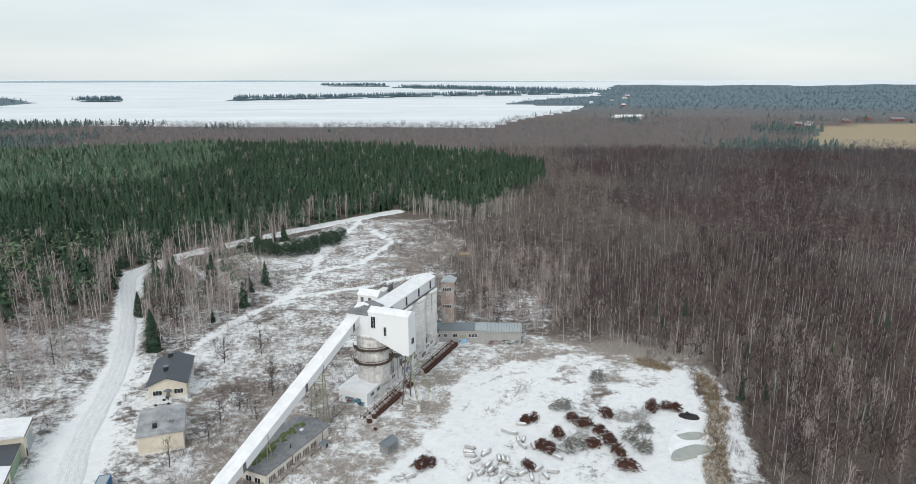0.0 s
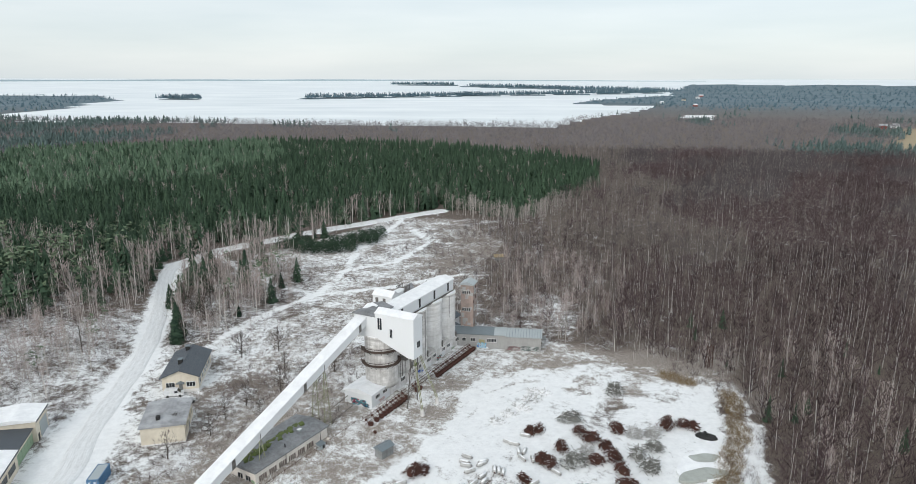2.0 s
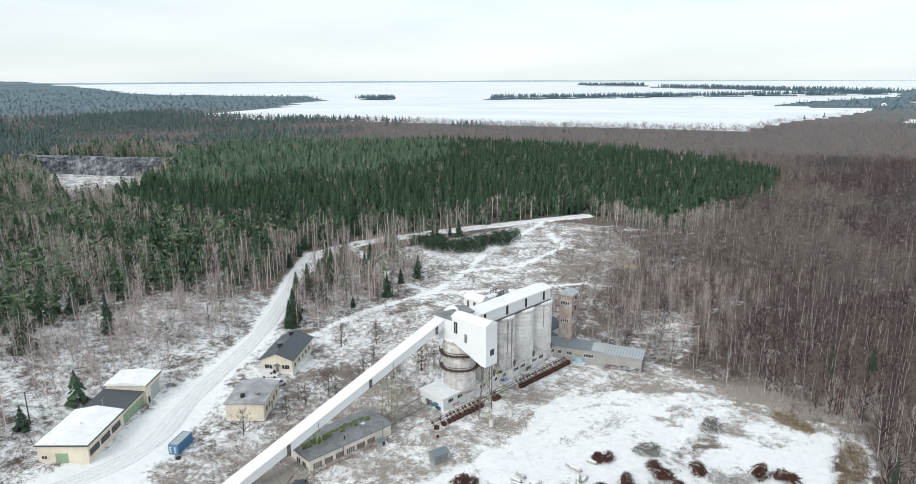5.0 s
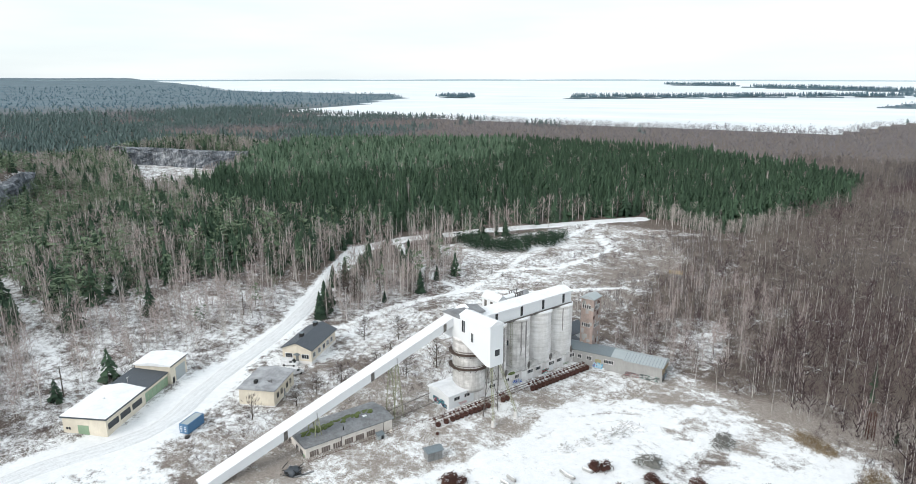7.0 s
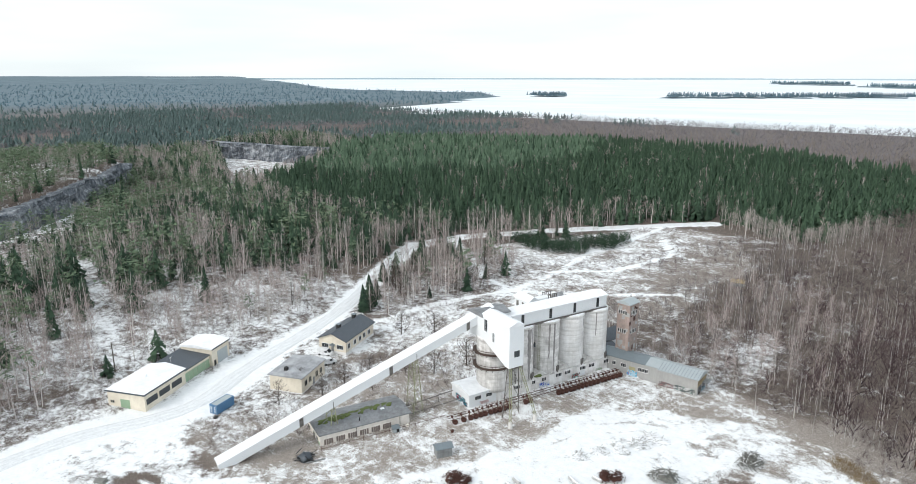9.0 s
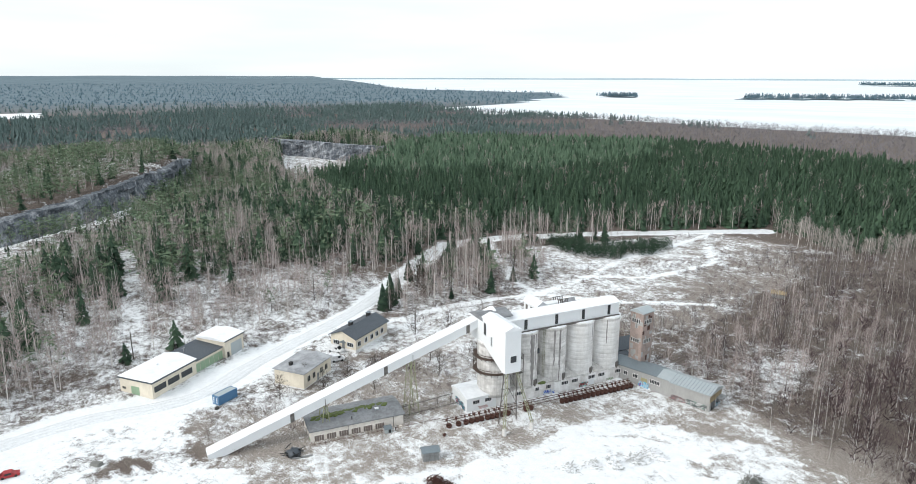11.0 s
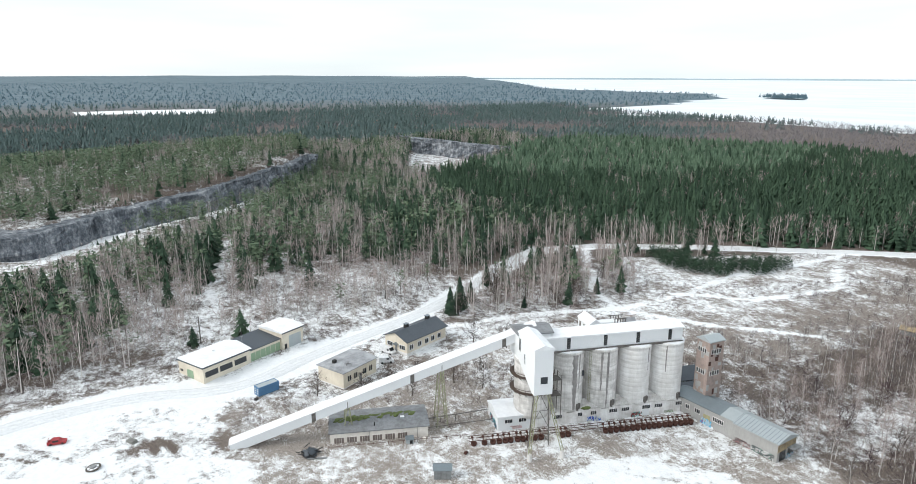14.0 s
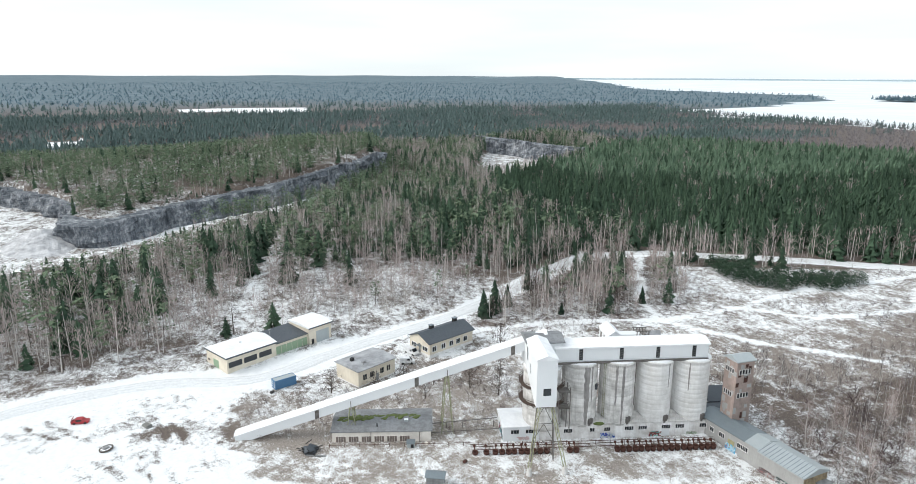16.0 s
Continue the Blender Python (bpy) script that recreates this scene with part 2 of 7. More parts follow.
M = {
    "ground": ground_material(), "road": road_material(), "ice": ice_material(), "rock": rock_material(),
    "concrete": weathered("silo_concrete", (0.87, 0.86, 0.845), (0.52, 0.5, 0.475), 0.9, 0, 0.22, 0.4, 5.0, rings=0.45),
    "concrete_dark": weathered("old_concrete", (0.82, 0.8, 0.78), (0.3, 0.28, 0.262), 0.9, 0, 0.3, 0.6, 5.0, rings=0.4),
    # Pale blue-grey stands for the haze in front of the far shore.
    "far_shore": leafy("far_shore_hazed", (0.36, 0.44, 0.48), (0.42, 0.5, 0.54)),
    "stain": weathered("wet_dirt_on_concrete", (0.36, 0.34, 0.33), (0.15, 0.14, 0.135), 0.9, 0, 0.5, 0.8, 5.0),
    "white": metal_sheet("white_cladding", (0.82, 0.83, 0.84), (0.68, 0.71, 0.72), 4.0, 0.5, 0.0, 0.25),
    "snow": weathered("roof_snow", (0.86, 0.87, 0.88), (0.7, 0.71, 0.73), 0.9, 0, 0.4, 0, 4.0),
    "limewash": weathered("flaking_limewash", (0.9, 0.89, 0.88), (0.45, 0.41, 0.38), 0.9, 0, 0.3, 0.45, 5.0),
    "cream": weathered("cream_render", (0.72, 0.66, 0.55), (0.54, 0.48, 0.39), 0.9, 0, 0.3, 0.25, 6.0),
    "pale": weathered("pale_render", (0.8, 0.755, 0.7), (0.55, 0.5, 0.45), 0.9, 0, 0.3, 0.3, 6.0),
    "roof_dark": metal_sheet("dark_sheet_roof", (0.05, 0.06, 0.075), (0.1, 0.115, 0.13), 3.0, 0.5, 0.2, 0.5),
    "roof_grey": metal_sheet("grey_sheet_roof", (0.115, 0.15, 0.17), (0.24, 0.275, 0.295), 1.2, 0.5, 0.3, 0.6),
    "roof_pale": metal_sheet("galvanised_roof", (0.3, 0.345, 0.36), (0.48, 0.515, 0.525), 1.2, 0.45, 0.3, 0.6),
    "felt": weathered("roofing_felt", (0.36, 0.37, 0.385), (0.12, 0.12, 0.125), 0.95, 0, 0.28, 0.0, 3.0, 0.3, (0.7, 0.71, 0.73)),
    "felt_dark": weathered("slate_felt", (0.2, 0.21, 0.22), (0.09, 0.092, 0.095), 0.95, 0, 0.35, 0.5, 3.0, 0.3, (0.6, 0.61, 0.63)),
    "frosted": leafy("frosted_twigs", (0.19, 0.165, 0.152), (0.5, 0.455, 0.42), 0.35), "rosy": leafy("rosy_twigs", (0.22, 0.176, 0.166), (0.55, 0.468, 0.445), 0.35),
    "moss": weathered("roof_moss", (0.13, 0.17, 0.05), (0.07, 0.07, 0.04), 1.0, 0, 0.8, 0.0, 4.0, 0.6),
    "glass": plain("dark_window_pane", (0.03, 0.035, 0.04), 0.15),
    "green": metal_sheet("green_doors", (0.2, 0.32, 0.2), (0.33, 0.42, 0.3), 2.0, 0.6, 0.0, 0.5),
    "blue": metal_sheet("blue_container_steel", (0.06, 0.17, 0.33), (0.12, 0.25, 0.4), 4.0, 0.5, 0.1, 0.5),
    "rust": weathered("rusty_steel", (0.105, 0.046, 0.034), (0.03, 0.017, 0.014), 0.9, 0.2, 1.5, 0, 9.0),
    "steel": weathered("grey_steel", (0.2, 0.19, 0.18), (0.08, 0.065, 0.055), 0.7, 0.4, 1.0, 0, 9.0),
    "steel_green": weathered("faded_green_steel", (0.36, 0.38, 0.25), (0.17, 0.14, 0.08), 0.7, 0.2, 1.0, 0, 9.0),
    "dark_iron": weathered("dark_rusted_iron", (0.12, 0.085, 0.068), (0.04, 0.03, 0.026), 0.85, 0.2, 1.2, 0, 9.0),
    "ochre_paint": weathered("faded_ochre_paint", (0.4, 0.36, 0.2), (0.24, 0.24, 0.15), 0.9, 0, 0.8, 0.3, 6.0),
    "ochre_boards": weathered("stained_ochre_boards", (0.42, 0.33, 0.2), (0.1, 0.08, 0.06), 0.9, 0, 0.9, 0.6, 6.0),
    "brick": weathered("brick_rust_patches", (0.4, 0.31, 0.275), (0.2, 0.165, 0.15), 0.9, 0, 0.35, 0.5, 7.0),
    "timber": weathered("grey_boards", (0.3, 0.31, 0.31), (0.15, 0.15, 0.15), 0.9, 0, 1.0, 0.6, 10.0),
    "shed_wall": metal_sheet("weathered_sheet_wall", (0.56, 0.56, 0.55), (0.26, 0.255, 0.245), 3.0, 0.7, 0.1, 0.6),
    "bark": leafy("bark", (0.06, 0.05, 0.042), (0.16, 0.14, 0.12)),
    "birch_bark": leafy("birch_bark", (0.34, 0.31, 0.29), (0.7, 0.67, 0.64)),
    "twigs": leafy("bare_twigs", (0.046, 0.04, 0.043), (0.155, 0.138, 0.142), 0.3),
    "red_twigs": leafy("reddish_birch_twigs", (0.029, 0.0195, 0.0215), (0.128, 0.09, 0.095), 0.25),
    "needles": leafy("spruce_needles", (0.008, 0.02, 0.015), (0.077, 0.13, 0.079), 0.4),
    # light_pine is a lighter green, partly to put haze over the deep stand.
    "light_pine": leafy("light_pine_hazed", (0.05, 0.095, 0.065), (0.17, 0.25, 0.165), 0.35), "greige": leafy("grey_beige_twigs", (0.075, 0.064, 0.058), (0.24, 0.21, 0.192), 0.3),
    "pine": leafy("pine_needles", (0.055, 0.095, 0.062), (0.185, 0.24, 0.15), 0.4),
    # These three colours have distance haze mixed in.
    "hazed_far_wood": leafy("distant_conifers", (0.065, 0.108, 0.104), (0.165, 0.22, 0.21)), "hazy_wood": leafy("remote_hills_hazed", (0.08, 0.145, 0.18), (0.15, 0.23, 0.275)), "hazed_far_twigs": leafy("hazed_twigs", (0.125, 0.116, 0.126), (0.265, 0.252, 0.264), 0.3),
    "dark_twigs": leafy("dark_branches", (0.03, 0.024, 0.021), (0.1, 0.08, 0.07)),
    "reed": leafy("dry_reed", (0.2, 0.14, 0.07), (0.38, 0.29, 0.17)),
    "boarded": weathered("dusty_panes", (0.2, 0.16, 0.14), (0.08, 0.065, 0.06), 0.5, 0, 1.2, 0, 6.0),
    "black": plain("black_rubber", (0.025, 0.025, 0.025), 0.8),
    "red": plain("red_paint", (0.38, 0.03, 0.035), 0.5),
    "barn": plain("barn_red", (0.3, 0.06, 0.04), 0.8),
    "van": plain("white_van_paint", (0.75, 0.76, 0.77), 0.35),
    "scrap": weathered("grey_scrap", (0.24, 0.24, 0.22), (0.08, 0.08, 0.075), 0.8, 0.1, 2.0, 0, 9.0),
    "cylinder": weathered("pale_steel_pipe", (0.5, 0.5, 0.49), (0.25, 0.24, 0.23), 0.6, 0.2, 1.2, 0, 9.0),
}

# ---- plan: levels, shores, clearings ----
rng = np.random.default_rng(7)
LAKE = [(-1358, 1400), (-785, 1330), (-232, 1300), (60, 1350), (190, 1703), (379, 2115), (411, 2297), (140, 2380), (250, 2687), (629, 3086),
        (670, 3439), (966, 4235), (2464, 3742), (5000, 3500), (5000, 5400), (-5000, 5400), (-5000, 3200), (-3217, 2732), (-2600, 2452),
        (-1735, 2582), (-1502, 2374), (-1477, 2101), (-1315, 1884)]
ISLANDS = [((-870, 2650), (-285, 2990), 32), ((-285, 2990), (591, 3322), 26), ((-1400, 2477), (-1260, 2500), 26), ((-840, 4174), (-466, 4142), 30),
           ((-348, 4003), (124, 3802), 60), ((124, 3802), (670, 3500), 90)]
ROAD = [(-70, 20), (-86, 54), (-88, 86), (-80, 115), (-88, 140), (-101, 185), (-118, 225), (-137, 268), (-131, 305), (-107, 345), (-66, 396), (-40, 425)]
PATH = [(-110, 114), (-124, 119), (-146, 126), (-168, 133), (-192, 142), (-222, 153)]
CUT_ROAD = [(-228, 8), (-242, 40), (-266, 78), (-302, 118), (-338, 178), (-360, 204)]
TRACKS = [CUT_ROAD, [(-60, 66), (-66, 91), (-71, 106), (-80, 118)], [(-92, 160), (-85, 190), (-77, 225), (-66, 250), (-64, 280), (-68, 320), (-62, 362), (-60, 392)],
          [(-105, 274), (-85, 255), (-66, 248), (-40, 262), (-12, 286)], [(-66, 280), (-45, 300), (-35, 340), (-55, 380)], [(-128, 292), (-105, 270)],
          [(-14, 128), (-2, 150), (3, 172), (14, 184), (30, 183), (52, 172), (62, 150), (50, 120), (20, 96), (-20, 84), (-60, 80)]]
YARD = [(-14, 118), (-2, 150), (1, 178), (14, 189), (40, 199), (70, 186), (66, 155), (58, 138), (66, 100), (30, 60), (-80, 40), (-80, 112), (-50, 100), (-30, 116)]
RUTS = [[(-14, 120), (-4, 148), (4, 168), (16, 180), (32, 180), (46, 172)], [(-20, 100), (-2, 112), (12, 124), (30, 120)], [(-80, 60), (-50, 80), (-20, 92), (10, 96)], [(-86, 96), (-60, 92), (-30, 84), (0, 74)]]
FIELD = [(-90, 186), (-60, 232), (-72, 268), (-112, 300), (-60, 402), (-22, 398), (4, 345), (-6, 300), (-4, 262), (-28, 232), (-44, 190), (-58, 176)]
FARM = [(481, 930), (640, 880), (1150, 980), (1000, 1440), (720, 1340)]
STONY = [(-44, 108), (-6, 196), (10, 196), (-4, 170), (-16, 130), (-34, 104)]
SNOW_PLOTS = [[(-1775, 215), (-1805, 560), (-1540, 490), (-1640, 210)], [(-895, -5), (-945, 35), (-830, 45), (-790, 8)], [(350, 1620), (400, 1800), (490, 1780), (430, 1590)]]
CLIFF = [(-440, 12), (-395, 40), (-350, 58), (-312, 58), (-296, 74), (-322, 121), (-345, 178), (-390, 236), (-425, 276)]
CUT = [(-232, -60), (-218, 8), (-230, 42), (-252, 82), (-290, 114), (-328, 172), (-352, 212), (-392, 238)] + CLIFF[6::-1] + [(-440, -60)]
PLATEAU = CLIFF + [(-640, 330), (-640, 0)]
QUARRY = [(-375, 330), (-400, 345), (-600, 470), (-600, 486), (-470, 512), (-420, 455), (-385, 400)]
CLEAR_SITE = [(-110, 30), (-104, 90), (-112, 104), (-112, 140), (-100, 145), (-112, 185), (-96, 192), (-92, 186), (-60, 172), (-44, 190), (-20, 214), (26, 214), (40, 203), (78, 190), (76, 165), (70, 130), (66, 120),
              (90, 60), (40, -40), (-100, -40)]


def inside(poly, x, y):
    """Which of the points lie in the polygon."""
    hit = np.zeros(np.shape(x), bool)
    for (ax, ay), (bx, by) in zip(poly, poly[1:] + poly[:1]):
        if ay == by:
            continue
        cross = (ay > y) != (by > y)
        hit ^= cross & (x < (bx - ax) * (y - ay) / (by - ay) + ax)
    return hit


def away(line, x, y):
    """Distance from a polyline."""
    best = np.full(np.shape(x), 1e9)
    for (ax, ay), (bx, by) in zip(line, line[1:]):
        dx, dy = bx - ax, by - ay
        k = np.clip(((x - ax) * dx + (y - ay) * dy) / (dx * dx + dy * dy), 0, 1)
        best = np.minimum(best, np.hypot(x - ax - k * dx, y - ay - k * dy))
    return best


def ripple(x, y, size, seed=0):
    """Smooth pseudo-random swell between -1 and 1."""
    x, y = np.asarray(x, float) / size, np.asarray(y, float) / size
    return (np.sin(x * 1.7 + seed) * np.cos(y * 1.3 - seed * 2) + np.sin(x * 0.9 + y * 1.9 + seed * 3) + np.cos(x * 2.3 - y * 1.1 + seed)) / 3


def bowl(x, y):
    """Bends the far surface up so the camera sees the horizon at its true line."""
    return 75 * np.clip((np.hypot(x, y - 100) - 1500) / 3400, 0, 1.03) ** 2


def lake_mask(x, y):
    m = inside(LAKE, x, y)
    for a, b, w in ISLANDS:
        m &= away([a, b], x, y) > w * (1 + 0.35 * ripple(x, y, 60, 4))
    return m


def level(x, y):
    x, y = np.asarray(x, float), np.asarray(y, float)
    far = np.clip((np.hypot(x, y - 100) - 500) / 700, 0, 1)
    z = (0.9 - 0.018 * np.clip(x, -130, 80)) * (1 - far) - 6 * far
    z = z + far * 3 * ripple(x, y, 210, 2) + bowl(x, y)
    z = z + np.clip((np.hypot(x, y - 100) - 3000) / 1500, 0, 1) * np.clip((-x - 1500) / 1500, 0, 1) * (2 + 2 * ripple(x, y, 500, 1))
    z = z + np.clip((x - 600) / 800, 0, 1) * np.clip((y - 1300) / 900, 0, 1) * (4 + 6 * ripple(x, y, 300, 8))
    near = np.clip(1 - np.hypot(x, y - 160) / 900, 0, 1)
    z = z + near * (0.25 * ripple(x, y, 9, 1) + 0.1 * ripple(x, y, 3.1, 5))
    z = z + np.where(inside(QUARRY, x, y), -5.0, 0.0) + 9 * np.exp(-((x + 560) / 90) ** 2 - ((y - 545) / 45) ** 2) * ~inside(QUARRY, x, y)
    along = np.clip(((x + 294) * -0.514 + (y - 66) * 0.857) / 198, 0, 1.15)
    hill = np.clip((-x - 106) / 85, 0, 1) * np.clip((340 - y) / 110, 0, 1) * np.clip((x + 700) / 150, 0, 1) * np.clip((y + 250) / 150, 0, 1)
    z = z + 8 * hill * np.clip(away(CUT_ROAD, x, y) / 95 - 0.25, 0, 1)
    high = (9 + 13 * along) * np.clip((x + 640) / 150, 0, 1)
    z = np.where(inside(PLATEAU, x, y), np.maximum(z, high), z)
    z = np.where(inside(CUT, x, y), -3 + 8 * along + 0.3 * ripple(x, y, 7, 2), z)
    return np.where(lake_mask(x, y), bowl(x, y) - 15, z)


def at_ground(x, y):
    return float(level(x, y))


def axis(lo, hi, f0, f1, fine, mid0, mid1, mid):
    inner = np.arange(f0, f1 + fine, fine)
    left, right = np.arange(mid0, f0, mid), np.arange(f1 + fine + mid, mid1, mid)
    out, step = [], mid
    v = mid1
    while v < hi:
        out.append(v)
        step = min(step * 1.12, 75)
        v += step
    out.append(hi)
    back, step, v = [], mid, mid0 - mid
    while v > lo:
        back.append(v)
        step = min(step * 1.12, 75)
        v -= step
    back.append(lo)
    return np.concatenate([back[::-1], left, inner, right, out])


def raw_mesh(name, verts, faces, mat, smooth=False, tint=None):
    """A mesh from number arrays; faces all have the same number of corners."""
    verts, faces = np.asarray(verts, np.float32), np.asarray(faces, np.int32)
    me = bpy.data.meshes.new(name)
    me.vertices.add(len(verts))
    me.vertices.foreach_set("co", verts.ravel())
    n = faces.shape[1]
    me.loops.add(faces.size)
    me.loops.foreach_set("vertex_index", faces.ravel())
    me.polygons.add(len(faces))
    me.polygons.foreach_set("loop_start", np.arange(0, faces.size, n, dtype=np.int32))
    me.polygons.foreach_set("use_smooth", np.full(len(faces), smooth))
    me.update(calc_edges=True)
    if tint is not None:
        me.attributes.new("tint", "FLOAT", "POINT").data.foreach_set("value", np.asarray(tint, np.float32))
    me.materials.append(mat)
    return me


def sheet(name, xs, ys, z, mat):
    gx, gy = np.meshgrid(xs, ys)
    nx = len(xs)
    verts = np.stack([gx.ravel(), gy.ravel(), z(gx, gy).ravel()], 1)
    i = (np.arange(len(ys) - 1)[:, None] * nx + np.arange(nx - 1)[None]).ravel()
    me = raw_mesh(name, verts, np.stack([i, i + 1, i + nx + 1, i + nx], 1), mat, True)
    return new(name, me), gx.ravel(), gy.ravel()


def track_cover(x, y):
    best = np.full(np.shape(x), 1e9)
    for line in TRACKS:
        best = np.minimum(best, away(line, x, y))
    return best


xs = axis(-4900, 4900, -140, 110, 1.9, -480, 300, 5.0)
ys = axis(-1800, 4950, 40, 300, 1.9, -60, 560, 5.0)
ground, gx, gy = sheet("ground", xs, ys, level, M["ground"])
tagged(ground, "snow-dusted forest ground with brown grass showing through", "ground", kind="structure")
def soft(x0, x1, y0, y1, w):
    """One inside the box, falling off unevenly over w metres."""
    d = np.maximum(np.maximum(x0 - gx, gx - x1), np.maximum(y0 - gy, gy - y1)) + w * 0.7 * ripple(gx, gy, w * 0.8, 3)
    return np.clip(0.5 - d / w, 0, 1)


cover = 0.33 + 0.14 * soft(-330, 38, -100, 218, 45)
cover = cover + 0.12 * soft(-620, -380, -60, 260, 60) + 0.2 * soft(-40, 34, 196, 275, 22)
cover = cover - 0.16 * inside([(-143, 284), (-100, 360), (-30, 428), (8, 392), (32, 455), (80, 650), (-60, 780), (-330, 820), (-560, 700), (-410, 462), (-330, 330), (-262, 262), (-190, 236)], gx, gy)
far_off = np.hypot(gx, gy - 100)
# How much painted haze the ground takes, growing with distance.
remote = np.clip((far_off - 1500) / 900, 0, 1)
cover = cover - 0.25 * np.clip((far_off - 600) / 600, 0, 1)
cover = cover - 0.12 * soft(84, 400, -60, 300, 20) + 0.07 * soft(-165, -100, 90, 215, 20)
cover[inside(CLEAR_SITE, gx, gy)] = 0.54
cover = cover - 0.1 * soft(-64, -26, 112, 196, 16)
cover[inside(FIELD, gx, gy)] = 0.53
cover = np.where((gx > -112) & (gx < 0) & (gy > 170) & (gy < 300) & (away(ROAD, gx, gy) > 4), np.maximum(cover, 0.5), cover)
cover = np.where((gx > -40) & (gx < 24) & (gy > 280) & (gy < 402), np.maximum(cover, 0.47), cover)
cover = cover - 0.13 * soft(-32, 30, 228, 402, 26) * (cover > 0.4)
cover[inside(YARD, gx, gy)] = 0.73
cover = cover + inside(YARD, gx, gy) * 0.07 * (ripple(gx, gy, 13, 3) + ripple(gx, gy, 4.3, 7))
cover[inside(STONY, gx, gy)] = 0.5
for rut in RUTS:
    d = away(rut, gx, gy)
    cover = cover + inside(YARD, gx, gy) * (0.1 * (d < 4.5) - 0.3 * np.clip(1.4 - np.abs(d - 2.0), 0, 1) * (0.6 + 0.6 * ripple(gx, gy, 6, 2)))
cover = cover - 0.3 * inside(YARD, gx, gy) * np.clip(ripple(gx, gy, 21, 5) + 0.5 * ripple(gx, gy, 6, 9) - 0.3, 0, 1)
cover = cover - 0.16 * soft(22, 68, 182, 204, 12) * (cover > 0.5)
stony = np.clip(soft(-62, 8, 104, 200, 14) + soft(-14, 80, 176, 212, 10) + 0.6 * inside(FIELD, gx, gy), 0, 1) * 0.85
cover = np.maximum(cover, 0.9 - 0.2 * np.maximum(away([(74, 164), (70, 150), (67, 136)], gx, gy) - 1.2, 0))
cover = cover - 0.12 * soft(-95, -34, 35, 112, 25) * (0.6 + 0.6 * ripple(gx, gy, 7, 2))
cover[inside(CUT, gx, gy) | inside(QUARRY, gx, gy) | ((away(CUT_ROAD, gx, gy) < 16) & ~inside(PLATEAU, gx, gy))] = 0.55
cover = np.maximum(cover, (0.95 - 0.07 * np.maximum(away(CUT_ROAD, gx, gy) - 4, 0)) * ~inside(PLATEAU, gx, gy))
cover = np.maximum(cover, 0.76 - 0.2 * np.maximum(track_cover(gx, gy) - 0.4 - 0.8 * ripple(gx, gy, 5, 3), 0))
cover = np.maximum(cover, 0.55 - 0.04 * np.maximum(away(PATH, gx, gy) - 2 - 3 * ripple(gx, gy, 11, 2), 0))
cover = np.maximum(cover, 0.95 - np.where(gy > 150, 0.22, 0.09) * np.maximum(away(ROAD, gx, gy) - np.where(gy > 150, 2.6, 4), 0))
farm = inside(FARM, gx, gy)
cover[farm] = 0.1
for plot in SNOW_PLOTS:
    k = inside(plot, gx, gy)
    cover[k], remote[k] = 0.8, 0.0
ground.data.attributes.new("snow", "FLOAT", "POINT").data.foreach_set("value", cover.astype(np.float32))
ground.data.attributes.new("hazed", "FLOAT", "POINT").data.foreach_set("value", remote.astype(np.float32))
ground.data.attributes.new("stony", "FLOAT", "POINT").data.foreach_set("value", stony.astype(np.float32))
ground.data.attributes.new("straw", "FLOAT", "POINT").data.foreach_set("value", farm.astype(np.float32))

ice, _, _ = sheet("water", np.linspace(-4900, 4900, 99), np.linspace(900, 4950, 60), lambda x, y: bowl(x, y) - 10, M["ice"])
tagged(ice, "wide frozen lake covered with pale snowy ice", "lake", kind="structure")


def far_shore():
    """Low forested land along the horizon behind the lake, haze put into its colour."""
    n = 160
    verts, faces = [], []
    for k in range(n + 1):
        turn = radians(-62 + 76 * k / n)
        x, y = 4700 * math.sin(turn), 100 + 4700 * math.cos(turn)
        top = bowl(x, y) - 9 + min(1, (n - k) / 30) * (7 + 5 * abs(noise.noise(Vector((x * 0.0011, 3.0, 0))))) + 0.6 * noise.noise(Vector((x * 0.02, 5.0, 0)))
        verts += [(x, y, bowl(x, y) - 14), (x, y, top), (x, y + 60, top), (x, y + 60, bowl(x, y) - 14)]
        if k:
            i = 4 * (k - 1)
            faces += [(i + j, i + j + 1, i + j + 5, i + j + 4) for j in range(3)]
    tagged(new("backdrop", raw_mesh("backdrop", verts, faces, M["far_shore"])), "thin forested shore along the horizon, coloured blue-grey as haze", "far shore", kind="structure")


far_shore()


def smooth_line(pts, step):
    """Evenly spaced points on a soft curve through the given ones."""
    pts = [Vector((*p, 0)) for p in pts]
    out = []
    for i in range(len(pts) - 1):
        a, b, c, d = pts[max(i - 1, 0)], pts[i], pts[i + 1], pts[min(i + 2, len(pts) - 1)]
        n = max(2, int((c - b).length / step))
        for k in range(n):
            t = k / n
            out.append(0.5 * (2 * b + (c - a) * t + (2 * a - 5 * b + 4 * c - d) * t * t + (3 * b - a - 3 * c + d) * t ** 3))
    return out + [pts[-1]]


